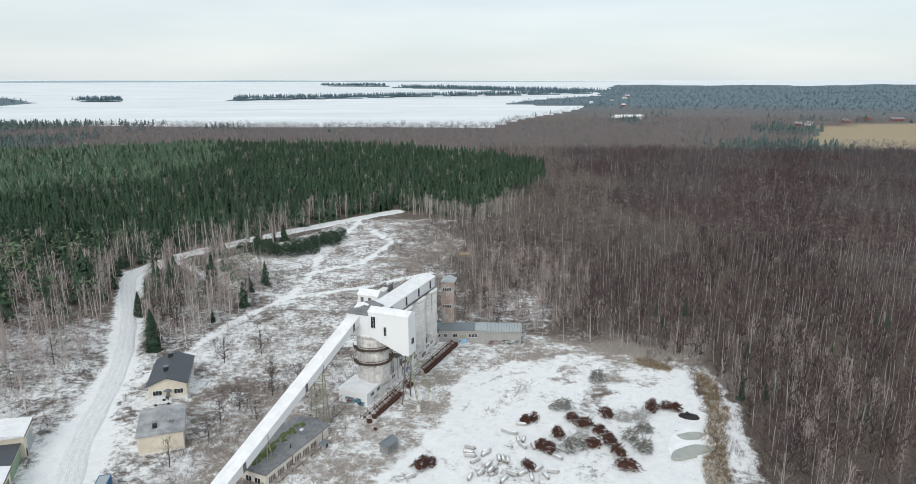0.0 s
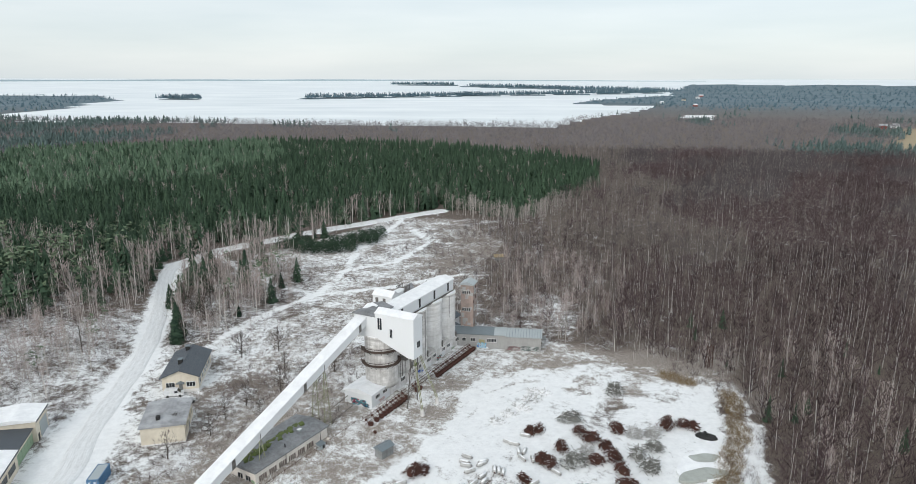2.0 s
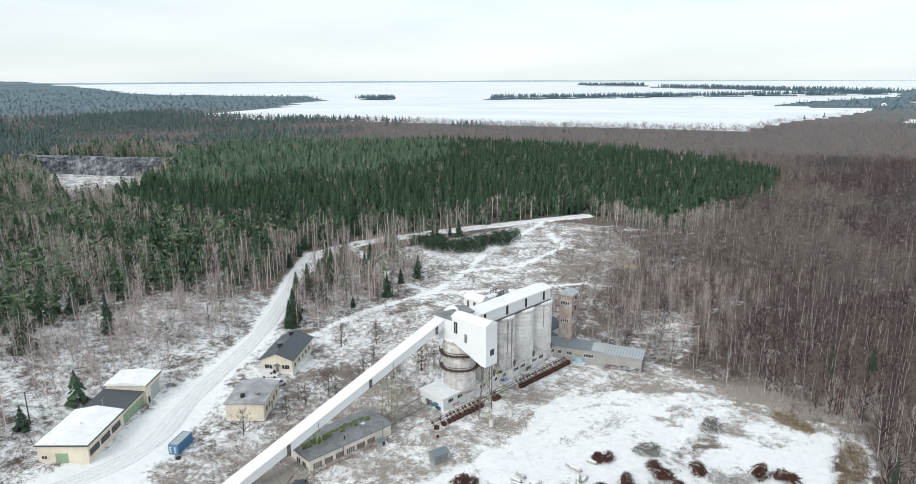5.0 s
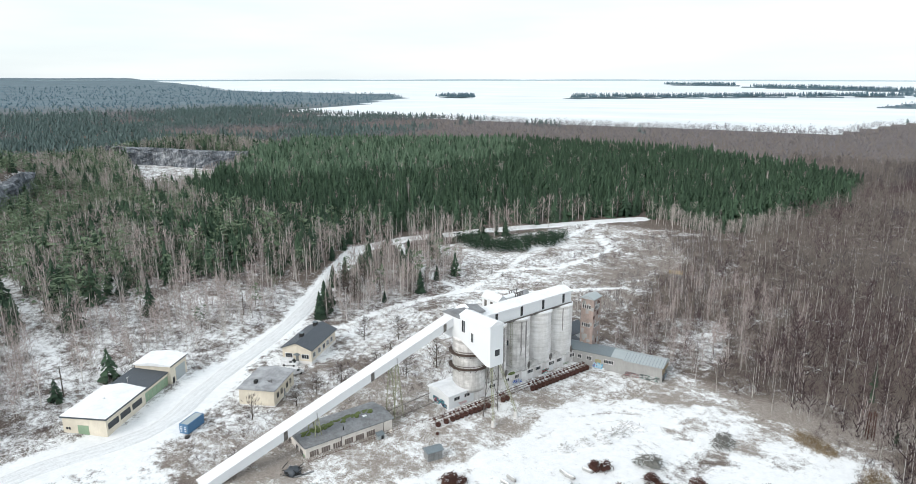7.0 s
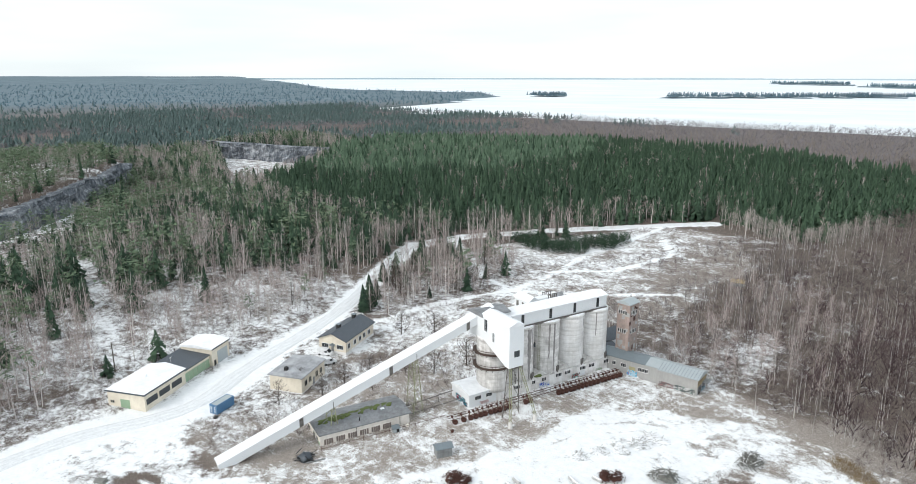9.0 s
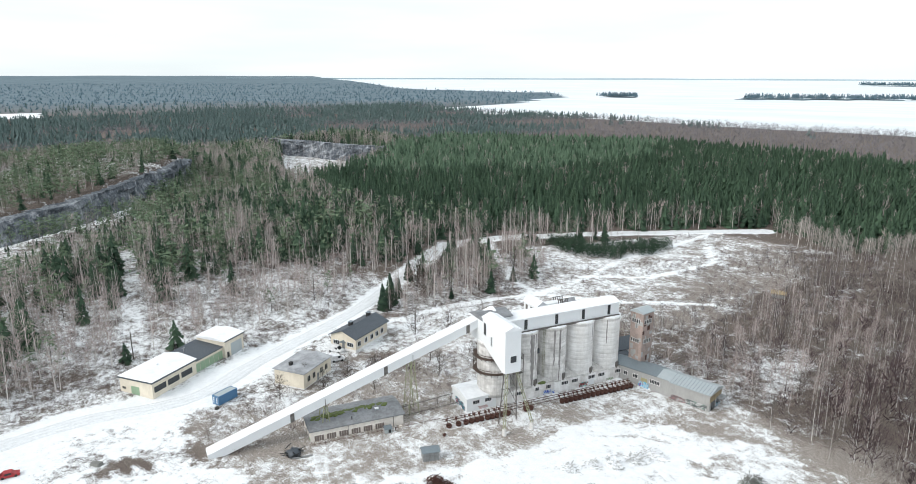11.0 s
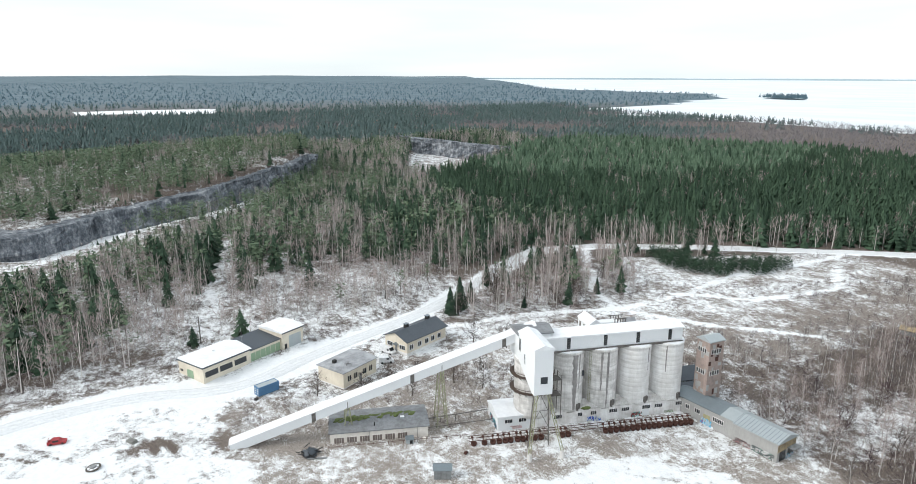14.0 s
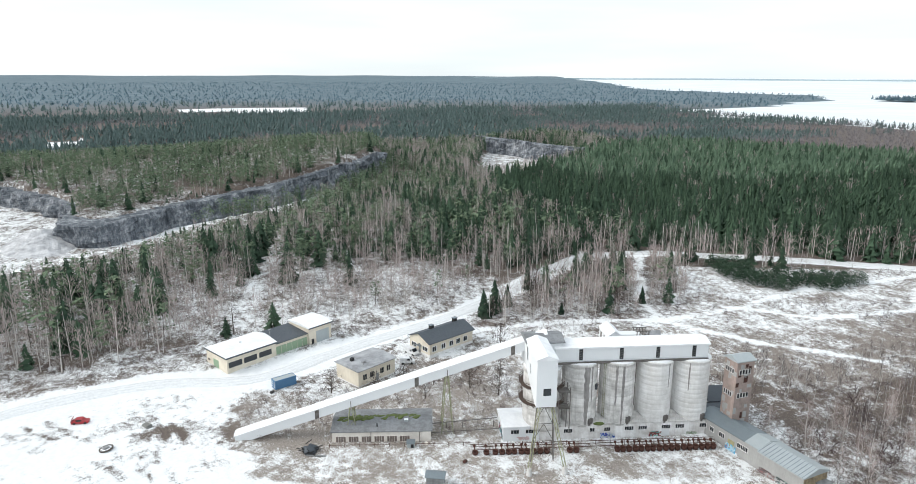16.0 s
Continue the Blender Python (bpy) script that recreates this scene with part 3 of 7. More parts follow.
def ribbon(name, pts, width, label):
    line = smooth_line(pts, 3.0)
    verts, uvs, run = [], [], 0.0
    cols = 9
    for i, p in enumerate(line):
        d = (line[min(i + 1, len(line) - 1)] - line[max(i - 1, 0)]).normalized()
        side = Vector((d.y, -d.x, 0))
        run += (p - line[i - 1]).length if i else 0
        w = width * (1 + 0.06 * math.sin(i * 0.9))
        for k in range(cols):
            q = p + side * w * (k / (cols - 1) - 0.5)
            edge = abs(k / (cols - 1) - 0.5) * 2
            verts.append((q.x, q.y, at_ground(q.x, q.y) + 0.3 - 0.45 * edge ** 6))
            uvs.append((k / (cols - 1), run))
    faces = [(r * cols + k, r * cols + k + 1, (r + 1) * cols + k + 1, (r + 1) * cols + k) for r in range(len(line) - 1) for k in range(cols - 1)]
    me = raw_mesh(name, verts, faces, M["road"], True)
    layer = me.uv_layers.new(name="UVMap")
    for loop in me.loops:
        layer.data[loop.index].uv = uvs[loop.vertex_index]
    return tagged(new(name, me), label, "road", kind="structure")


ribbon("road", ROAD, 6.2, "wide gravel road under packed snow with wheel ruts")

# ---- building helpers ----
def part(name, bm, mat, parent, label=""):
    """Links a bmesh as one mesh object under a thing or a part."""
    me = bpy.data.meshes.new(name)
    bmesh.ops.recalc_face_normals(bm, faces=bm.faces)
    bm.to_mesh(me)
    bm.free()
    me.materials.append(mat)
    ob = new(name, me)
    ob.parent = parent
    if label:
        ob["label"] = label
    return ob


def thing(name, m, label, category, group="", kind=""):
    ob = new(name)
    ob.matrix_world = m
    return tagged(ob, label, category, group, kind)


def add_box(bm, x0, x1, y0, y1, z0, z1):
    vs = [bm.verts.new(p) for p in ((x0, y0, z0), (x1, y0, z0), (x1, y1, z0), (x0, y1, z0), (x0, y0, z1), (x1, y0, z1), (x1, y1, z1), (x0, y1, z1))]
    for f in ((3, 2, 1, 0), (4, 5, 6, 7), (0, 1, 5, 4), (1, 2, 6, 5), (2, 3, 7, 6), (3, 0, 4, 7)):
        bm.faces.new([vs[i] for i in f])
    return bm


def box(x0, x1, y0, y1, z0, z1, bevel=0.0):
    bm = add_box(bmesh.new(), x0, x1, y0, y1, z0, z1)
    if bevel:
        bmesh.ops.bevel(bm, geom=bm.edges[:], offset=bevel, segments=1, affect="EDGES")
    return bm


def prism(profile, axis_name, lo, hi):
    """A profile of two coordinates drawn out along x, y or z."""
    bm = bmesh.new()
    order = {"x": lambda p, s: (s, p[0], p[1]), "y": lambda p, s: (p[0], s, p[1]), "z": lambda p, s: (p[0], p[1], s)}[axis_name]
    a, b = [[bm.verts.new(order(p, s)) for p in profile] for s in (lo, hi)]
    n = len(profile)
    for i in range(n):
        bm.faces.new((a[i], a[(i + 1) % n], b[(i + 1) % n], b[i]))
    bm.faces.new(a[::-1])
    bm.faces.new(b)
    return bm


def add_bar(bm, p, q, r, r2=None, sides=4):
    """A tapered bar from p to q."""
    p, q = Vector(p), Vector(q)
    r2 = r if r2 is None else r2
    d = (q - p).normalized()
    u = d.orthogonal().normalized()
    v = d.cross(u)
    rings = []
    for c, rad in ((p, r), (q, r2)):
        rings.append([bm.verts.new(c + (u * math.cos(2 * math.pi * (k + 0.5) / sides) + v * math.sin(2 * math.pi * (k + 0.5) / sides)) * rad) for k in range(sides)])
    for k in range(sides):
        bm.faces.new((rings[0][k], rings[0][(k + 1) % sides], rings[1][(k + 1) % sides], rings[1][k]))
    bm.faces.new(rings[0][::-1])
    bm.faces.new(rings[1])
    return bm


def bar(p, q, r, r2=None, sides=4):
    return add_bar(bmesh.new(), p, q, r, r2, sides)


def drum(profile, segs=32):
    """A turned body: (radius, height) pairs from bottom to top, closed."""
    bm = bmesh.new()
    rings = [[bm.verts.new((r * math.cos(2 * math.pi * k / segs), r * math.sin(2 * math.pi * k / segs), z)) for k in range(segs)] for r, z in profile]
    for a, b in zip(rings, rings[1:]):
        for k in range(segs):
            f = bm.faces.new((a[k], a[(k + 1) % segs], b[(k + 1) % segs], b[k]))
            f.smooth = True
    bm.faces.new(rings[0][::-1])
    bm.faces.new(rings[-1])
    return bm


def moved(bm, m):
    bmesh.ops.transform(bm, matrix=m, verts=bm.verts[:])
    return bm


def window(parent, p, along, width, height, out, frame_mat, name="window", bars=1, pane_mat="glass"):
    """A window set on a wall: frame of four sides, dark pane, mullions. p: middle of the sill; along and out: unit vectors of the wall."""
    p, along, out, up = Vector(p), Vector(along), Vector(out), Vector((0, 0, 1))

    def lay(x0, x1, z0, z1, d0, d1):
        bm = add_box(bmesh.new(), x0, x1, d0, d1, z0, z1)
        m = Matrix(((along.x, out.x, 0, p.x), (along.y, out.y, 0, p.y), (along.z, out.z, 1, p.z), (0, 0, 0, 1)))
        return moved(bm, m)
    pane = part(name, lay(-width / 2, width / 2, 0, height, -0.05, 0.03), M[pane_mat], parent, "dark window pane" if pane_mat == "glass" else "dusty brown window pane")
    bm = bmesh.new()
    m = Matrix(((along.x, out.x, 0, p.x), (along.y, out.y, 0, p.y), (along.z, out.z, 1, p.z), (0, 0, 0, 1)))
    t = 0.09
    add_box(bm, -width / 2 - t, width / 2 + t, -0.03, 0.1, -t, 0)
    add_box(bm, -width / 2 - t, width / 2 + t, -0.03, 0.1, height, height + t)
    add_box(bm, -width / 2 - t, -width / 2, -0.03, 0.1, 0, height)
    add_box(bm, width / 2, width / 2 + t, -0.03, 0.1, 0, height)
    for k in range(bars):
        x = -width / 2 + width * (k + 1) / (bars + 1)
        add_box(bm, x - 0.035, x + 0.035, -0.03, 0.07, 0, height)
    part("frame", moved(bm, m), frame_mat, pane)
    return pane


# ---- the plant: local x runs along the silos, y away from the yard ----
PLANT = pose(-23, 160, 1.3, 0, 0, 68.9)


def on_plant(a, b, z=0.0, turn=0.0):
    return PLANT @ pose(a, -b, z, 0, 0, turn)


def ring_walk(parent, r, z, a0, a1, depth=1.0):
    """A walkway round a silo: floor, two rails, posts and brackets, from angle a0 to a1."""
    n = 22
    angs = [radians(a0 + (a1 - a0) * k / n) for k in range(n + 1)]
    bm = bmesh.new()
    for p, q in zip(angs, angs[1:]):
        vs = [bm.verts.new((rad * math.cos(t), rad * math.sin(t), zz)) for rad, zz in ((r, z), (r + depth, z), (r + depth, z + 0.12), (r, z + 0.12)) for t in (p, q)]
        for f in ((0, 1, 3, 2), (2, 3, 5, 4), (4, 5, 7, 6)):
            bm.faces.new([vs[i] for i in f])
    walk_floor = part("walkway", bm, M["dark_iron"], parent, "rusty steel walkway")
    bm = bmesh.new()
    for p, q in zip(angs, angs[1:]):
        for up in (0.6, 1.1):
            add_bar(bm, ((r + depth) * math.cos(p), (r + depth) * math.sin(p), z + up), ((r + depth) * math.cos(q), (r + depth) * math.sin(q), z + up), 0.07)
    for t in angs[::2]:
        c, s = math.cos(t), math.sin(t)
        add_bar(bm, ((r + depth) * c, (r + depth) * s, z), ((r + depth) * c, (r + depth) * s, z + 1.1), 0.05)
        add_bar(bm, (r * c, r * s, z - 0.9), ((r + depth) * c, (r + depth) * s, z), 0.06)
    part("railing", bm, M["dark_iron"], walk_floor)


def ladder(parent, p, q, out, width=0.55, name="ladder", mat="steel_green"):
    """Two stringers with rungs, held off the wall."""
    p, q, out = Vector(p), Vector(q), Vector(out)
    side = (q - p).normalized().cross(out).normalized() * width / 2
    bm = bmesh.new()
    for s in (-1, 1):
        add_bar(bm, p + side * s + out * 0.2, q + side * s + out * 0.2, 0.05)
    n = max(3, int((q - p).length / 0.7))
    for k in range(n):
        c = p.lerp(q, (k + 0.5) / n) + out * 0.2
        add_bar(bm, c - side, c + side, 0.03)
    return part(name, bm, M[mat], parent)


def silo(a, b, r, z0, z1, label, mat="concrete"):
    s = thing("silo", on_plant(a, b, z0), label, "silo", "row of silos")
    h = z1 - z0
    prof = [(r, 0)]
    n = int(h / 1.15)
    for k in range(1, n):
        z = h * k / n
        prof += [(r, z - 0.04), (r - 0.018, z), (r, z + 0.04)]
    prof += [(r, h - 0.5), (r + 0.12, h - 0.45), (r + 0.12, h)]
    part("shell", drum(prof, 40), M[mat], s)
    part("lid", drum([(r + 0.02, h), (r - 0.25, h + 0.07), (r * 0.4, h + 0.16)], 32), M["snow"], s, "snow-covered silo roof")
    return s


def rain_stain(parent, r, mid_a, half_w, bot, top, seed):
    """A ragged dark run of dirty water down the shell, a few millimetres proud."""
    bm = bmesh.new()
    rows = []
    n = 40
    for k in range(n + 1):
        z = bot + (top - bot) * k / n
        w = half_w * (0.35 + 0.65 * (k / n) ** 0.5)
        lo = mid_a - w * (1 + 0.5 * noise.noise(Vector((z * 0.8, seed, 1.0))))
        hi = mid_a + w * (1 + 0.5 * noise.noise(Vector((z * 0.8, seed, 7.0))))
        rows.append([bm.verts.new(((r + 0.022) * math.cos(radians(lo + (hi - lo) * j / 6)), (r + 0.022) * math.sin(radians(lo + (hi - lo) * j / 6)), z)) for j in range(7)])
    for p, q in zip(rows, rows[1:]):
        for j in range(6):
            bm.faces.new((p[j], p[j + 1], q[j + 1], q[j]))
    part("stain", bm, M["stain"], parent, "dark ragged rain stain")


SILO_A = [18.6, 27.7, 36.8, 45.9]
for i, a in enumerate(SILO_A):
    s = silo(a, -4.0, 4.15, 3.0, 18.6, "tall grey concrete silo with dark rain streaks" if i < 2 else "tall pale grey concrete silo with faint casting rings", "concrete_dark" if i < 2 else "concrete")
    # a door hood at the foot, and a narrow hatch on the older pair
    part("outlet", moved(box(-0.6, 0.6, -0.35, 0.35, 0, 1.7), pose(1.9, -3.75, 0.3, 0, 0, 27)), M["steel"], s, "dark steel door at the silo's foot")
    if i == 0:
        part("hatch", box(2.9, 3.5, -3.1, -2.5, 9.0, 10.3), M["glass"], s, "narrow dark hatch")
    if i == 1:
        ladder(s, (-3.6, -2.2, 0.5), (-3.6, -2.2, 15.4), (-0.85, -0.53, 0))
    for mid_a, half_w, bot in ([(-81, 10, 0.3), (-62, 3, 6)], [(-88, 4.5, 0.3), (-110, 4, 5)], [(-60, 2.5, 9)], [(-120, 2.5, 8)])[i]:
        rain_stain(s, 4.15, mid_a, half_w, bot, 15.0, i + half_w)
first = silo(9.4, -3.0, 4.4, 3.0, 17.7, "weathered concrete silo ringed by two rusty walkways", "concrete_dark")
ring_walk(first, 4.4, 6.6, 120, 330)
ring_walk(first, 4.4, 10.6, 120, 330)
ladder(first, (3.6, -3.6, 0.5), (3.6, -3.6, 13.0), (0.7, -0.7, 0), 0.7, "ladder", "steel")
part("landing", box(2.6, 5.2, -6.2, -3.4, 6.5, 6.65), M["steel"], first, "steel landing beside the silo")
part("landing", box(2.6, 5.2, -6.2, -3.4, 10.5, 10.65), M["steel"], first)
bm = bmesh.new()
for z in (6.6, 10.6):
    for p, q in (((2.6, -6.2), (5.2, -6.2)), ((5.2, -6.2), (5.2, -3.4))):
        for up in (0.55, 1.1):
            add_bar(bm, (*p, z + up), (*q, z + up), 0.05)
for x, y in ((2.6, -6.2), (5.2, -6.2), (5.2, -3.4)):
    add_bar(bm, (x, y, 0.5), (x, y, 11.8), 0.11)
part("landing_frame", bm, M["steel"], first, "rusty frame of posts and rails")

# gallery over the silos
gallery = thing("silo_gallery", on_plant(12, -4), "long white metal-clad gallery on top of the silos", "gallery")
part("wall", prism([(-2.6, 18.95), (3.1, 18.95), (3.1, 22.3), (-2.6, 22.3)], "x", 0, 36.4), M["white"], gallery)
part("roof", prism([(-2.9, 22.15), (3.3, 22.3), (3.3, 22.5), (0.2, 23.35), (-2.9, 22.5)], "x", -0.3, 36.7), M["snow"], gallery, "snow-dusted gallery roof")
part("beam", box(0, 36.4, -3.0, -2.75, 18.45, 18.95), M["steel"], gallery, "dark beam under the gallery")
part("end_wall", box(36.41, 36.5, -2.3, 2.8, 19.2, 22.1), M["concrete_dark"], gallery, "stained grey end wall")
# Solid dark strips on the cladding paint the shade in its slots.
for a in (17.9, 27.5, 36.2, 44.9):
    slot = part("opening", box(a - 12.45, a - 11.55, -2.68, -2.55, 19.3, 22.1), M["glass"], gallery, "tall dark strip for the shade in a cladding slot")
    bm = bmesh.new()
    for k in range(4):
        add_bar(bm, (a - 12.45, -2.7, 19.5 + k * 0.6), (a - 11.55, -2.7, 19.9 + k * 0.6), 0.05)
    part("brace", bm, M["steel"], slot)

# filter plant behind the gallery
filt = thing("dust_filter", on_plant(29, -12.5, 0), "white dust filter housing with bent grey pipes", "filter")
part("housing", prism([(-1.8, 14.5), (1.8, 14.5), (1.8, 20.9), (0, 22.2), (-1.8, 20.9)], "y", -1.6, 5.2), M["white"], filt)
part("roof", prism([(-2.0, 20.8), (0, 22.22), (2.0, 20.8), (2.0, 20.95), (0, 22.4), (-2.0, 20.95)], "y", -1.8, 5.4), M["snow"], filt, "snowy ridge roof of the filter house")
for y in (0.6, 3.2):
    part("shutter", box(-1.84, -1.8, y, y + 1.0, 17.6, 20.2), M["steel"], filt, "grey louvred shutter")
part("hut", box(9.1, 11.9, -1.7, 1.7, 16.4, 19.2), M["ochre_boards"], filt, "weathered board hut on posts")
part("duct", box(1.5, 7.0, -1.2, 1.2, 19.2, 21.2, 0.2), M["white"], filt, "square white duct")
bm = bmesh.new()
for k in range(5):
    x = 5.6 + k * 0.75
    add_bar(bm, (x, -1.4, 19.4), (x, -1.4, 22.0), 0.13, sides=6)
    add_bar(bm, (x, 1.2, 19.4), (x, 1.2, 22.0), 0.13, sides=6)
add_bar(bm, (5.2, -1.4, 22), (9, -1.4, 22), 0.12, sides=6)
add_bar(bm, (5.2, 1.2, 22), (9, 1.2, 22), 0.12, sides=6)
add_bar(bm, (5.2, -1.4, 20.7), (9, -1.4, 20.7), 0.1, sides=6)
part("pipe_rack", bm, M["steel"], filt, "rack of dark pipes")
part("cover", prism([(-1.9, 19.2), (1.9, 19.2), (0, 21.6)], "x", 9.0, 12.0), M["felt"], filt, "grey felt-covered hood")
bm = bmesh.new()
for x, y in ((-1.4, -1.4), (-1.4, 1.4), (11.6, -1.6), (11.6, 1.6), (6, -1.3), (6, 1.3)):
    add_bar(bm, (x, y, -1.6), (x, y, 19.4), 0.16)
part("support", bm, M["steel"], filt, "steel posts of the filter plant")

# head house over the yard
head = thing("head_house", on_plant(7.5, 4), "white sheet-clad box tower jutting over the yard", "tower")
part("wall", prism([(-5.9, 13.8), (-4.3, 13.8), (5.2, 17.6), (5.9, 17.6), (5.9, 24.7), (-5.9, 24.7)], "x", -2.2, 2.2), M["white"], head)
part("roof", prism([(-2.4, 24.55), (2.4, 24.55), (2.4, 24.75), (0, 25.7), (-2.4, 24.75)], "y", -6.05, 6.05), M["snow"], head, "snow-dusted gable roof")
window(head, (0.1, -5.92, 16.5), (1, 0, 0), 1.7, 1.7, (0, -1, 0), M["white"], bars=0)
window(head, (-2.21, 0.9, 18.6), (0, 1, 0), 0.8, 2.4, (-1, 0, 0), M["white"], bars=1)
window(head, (-2.21, 4.4, 20.3), (0, 1, 0), 1.3, 3.2, (-1, 0, 0), M["white"], bars=1)

# trestle that carries it
trestle = thing("trestle", on_plant(7.5, 9), "steel trestle with faded green legs under the tower", "trestle")
for x, m in ((-3.2, "steel_green"), (3.0, "steel_green")):
    bm = bmesh.new()
    for k in (-0.3, 0.3):
        add_bar(bm, (x * 1.25 + k, -4.3, 1.4), (x * 0.45 + k, -0.6, 13.8), 0.1)
    for k in range(9):
        t0, t1 = k / 9, (k + 1) / 9
        s = -1 if k % 2 else 1
        add_bar(bm, (x * (1.25 - 0.8 * t0) - 0.3 * s, -4.3 + 3.7 * t0, 1.4 + 12.4 * t0), (x * (1.25 - 0.8 * t1) + 0.3 * s, -4.3 + 3.7 * t1, 1.4 + 12.4 * t1), 0.05)
    part("leg", bm, M[m], trestle, "lattice leg in faded green paint")
    piece = part("pedestal", drum([(0.75, -1.8), (0.5, 1.4)], 8), M["concrete_dark"], trestle, "stained concrete pedestal")
    piece.matrix_basis = Matrix.Translation((x * 1.25, -4.3, 0))
for x in (-2.6, 2.6):
    part("leg", bar((x, 1.2, -1.8), (x * 0.65, 0.3, 13.9), 0.17), M["steel"], trestle, "dark steel leg")
bm = bmesh.new()
for k in range(3):
    z0, z1 = 0.5 + k * 4.2, 4.7 + k * 4.2
    w0, w1 = 2.6 - 0.07 * z0, 2.6 - 0.07 * z1
    add_bar(bm, (-w0, 1.1, z0), (0, 0.8, z1), 0.07)
    add_bar(bm, (w0, 1.1, z0), (0, 0.8, z1), 0.07)
    add_bar(bm, (-w1, 0.9, z1), (w1, 0.9, z1), 0.07)
part("bracing", bm, M["steel"], trestle)

pent = thing("penthouse", on_plant(5.4, -1.95), "white box with a dark felt roof on the first silo", "building")
part("wall", box(0, 8.4, 0.05, 6.8, 17.4, 23.6), M["white"], pent)
part("roof", prism([(-0.25, 23.5), (7.1, 23.5), (7.1, 23.7), (3.4, 24.7), (-0.25, 23.7)], "x", -0.3, 8.8), M["felt_dark"], pent, "worn dark felt roof")

# inclined conveyor
conveyor = thing("conveyor", on_plant(0, -6.3), "long white enclosed conveyor rising to the silos", "conveyor")
RISE = Matrix(((72.5, 0, 0, -62), (0, 1, 0, 0), (22.8, 0, 1, 0.75), (0, 0, 0, 1)))


def on_rise(k, y, z):
    return (-62 + 72.5 * k, y, 0.75 + 22.8 * k + z)


part("wall", moved(prism([(-1.55, -1.3), (1.55, -1.3), (1.55, 1.0), (-1.55, 1.0)], "x", 0, 1), RISE), M["white"], conveyor)
part("roof", moved(prism([(-1.75, 0.9), (1.75, 0.9), (1.75, 1.1), (0, 1.65), (-1.75, 1.1)], "x", -0.003, 1.003), RISE), M["snow"], conveyor, "smooth snow-white roof")
for k in (0.255, 0.575, 0.885):
    part("seam", moved(prism([(-1.63, -1.35), (-1.5, -1.35), (-1.5, 0.88), (-1.63, 0.88)], "x", k, k + 0.013), RISE), M["steel"], conveyor, "dark gap between wall panels")
for k in (0.37, 0.68):
    x, y, z = on_rise(k, 0, -1.3)
    bm = bmesh.new()
    foot = -1.4
    for sx in (-1, 1):
        for sy in (-1, 1):
            add_bar(bm, (x + sx * 1.5, sy * 2.0, foot), (x + sx * 0.3, sy * 1.5, z), 0.12)
    n = max(2, int((z - foot) / 3))
    for i in range(n):
        f0, f1 = i / n, (i + 1) / n
        for sy in (-1, 1):
            s = 1 if i % 2 else -1
            add_bar(bm, (x - s * (1.5 - 1.2 * f0), sy * (2 - 0.5 * f0), foot + (z - foot) * f0), (x + s * (1.5 - 1.2 * f1), sy * (2 - 0.5 * f1), foot + (z - foot) * f1), 0.06)
        for sx in (-1, 1):
            s = 1 if i % 2 else -1
            add_bar(bm, (x + sx * (1.5 - 1.2 * f0), -s * (2 - 0.5 * f0), foot + (z - foot) * f0), (x + sx * (1.5 - 1.2 * f1), s * (2 - 0.5 * f1), foot + (z - foot) * f1), 0.06)
    part("support", bm, M["steel_green"], conveyor, "lattice steel support")
    part("post", bar((x, -1.7, z - 0.5), (x, -1.7, z + 1.6), 0.08), M["steel"], conveyor)
part("end_frame", moved(prism([(-1.7, -1.6), (1.7, -1.6), (1.7, -1.2), (-1.7, -1.2)], "x", -0.01, 0.004), RISE), M["steel"], conveyor, "dark steel frame at the low end")

# base building along the foot of the silos
base = thing("base_building", on_plant(0, 0), "low whitewashed concrete building under the silos", "building")
part("wall", box(8.6, 50.3, 0, 8.4, -2.0, 3.35), M["limewash"], base)
part("roof", box(8.6, 50.5, -0.15, 8.4, 3.352, 3.6), M["concrete_dark"], base, "stained concrete ledge with dirt")
for a, hgt in ((23.2, 1.1), (32.3, 1.4), (41.4, 1.4)):
    piece = part("hopper", prism([(-2.6, 3.6), (2.6, 3.6), (0.4, 3.6 + hgt), (-0.4, 3.6 + hgt)], "y", 0.1, 3.0), M["concrete_dark"], base, "dirt-covered sloping concrete fillet")
    piece.matrix_basis = Matrix.Translation((a, 0, 0))
piece = part("moss", drum([(1.7, 3.6), (1.3, 3.95), (0.4, 4.25)], 9), M["moss"], base, "yellow-green moss on the ledge")
piece.matrix_basis = Matrix.Translation((22.6, 0.9, 0))
part("annex_wall", box(0, 8.55, 0, 8.6, -2.0, 3.75), M["white"], base, "white annex wall")
part("annex_roof", prism([(-0.3, 3.65), (8.9, 3.65), (8.9, 3.9), (4.3, 5.0), (-0.3, 3.9)], "x", -0.3, 8.9), M["snow"], base, "snowy annex roof")
part("gable", prism([(0, 3.7), (8.6, 3.7), (4.3, 4.75)], "x", 0.0, 0.2), M["white"], base)
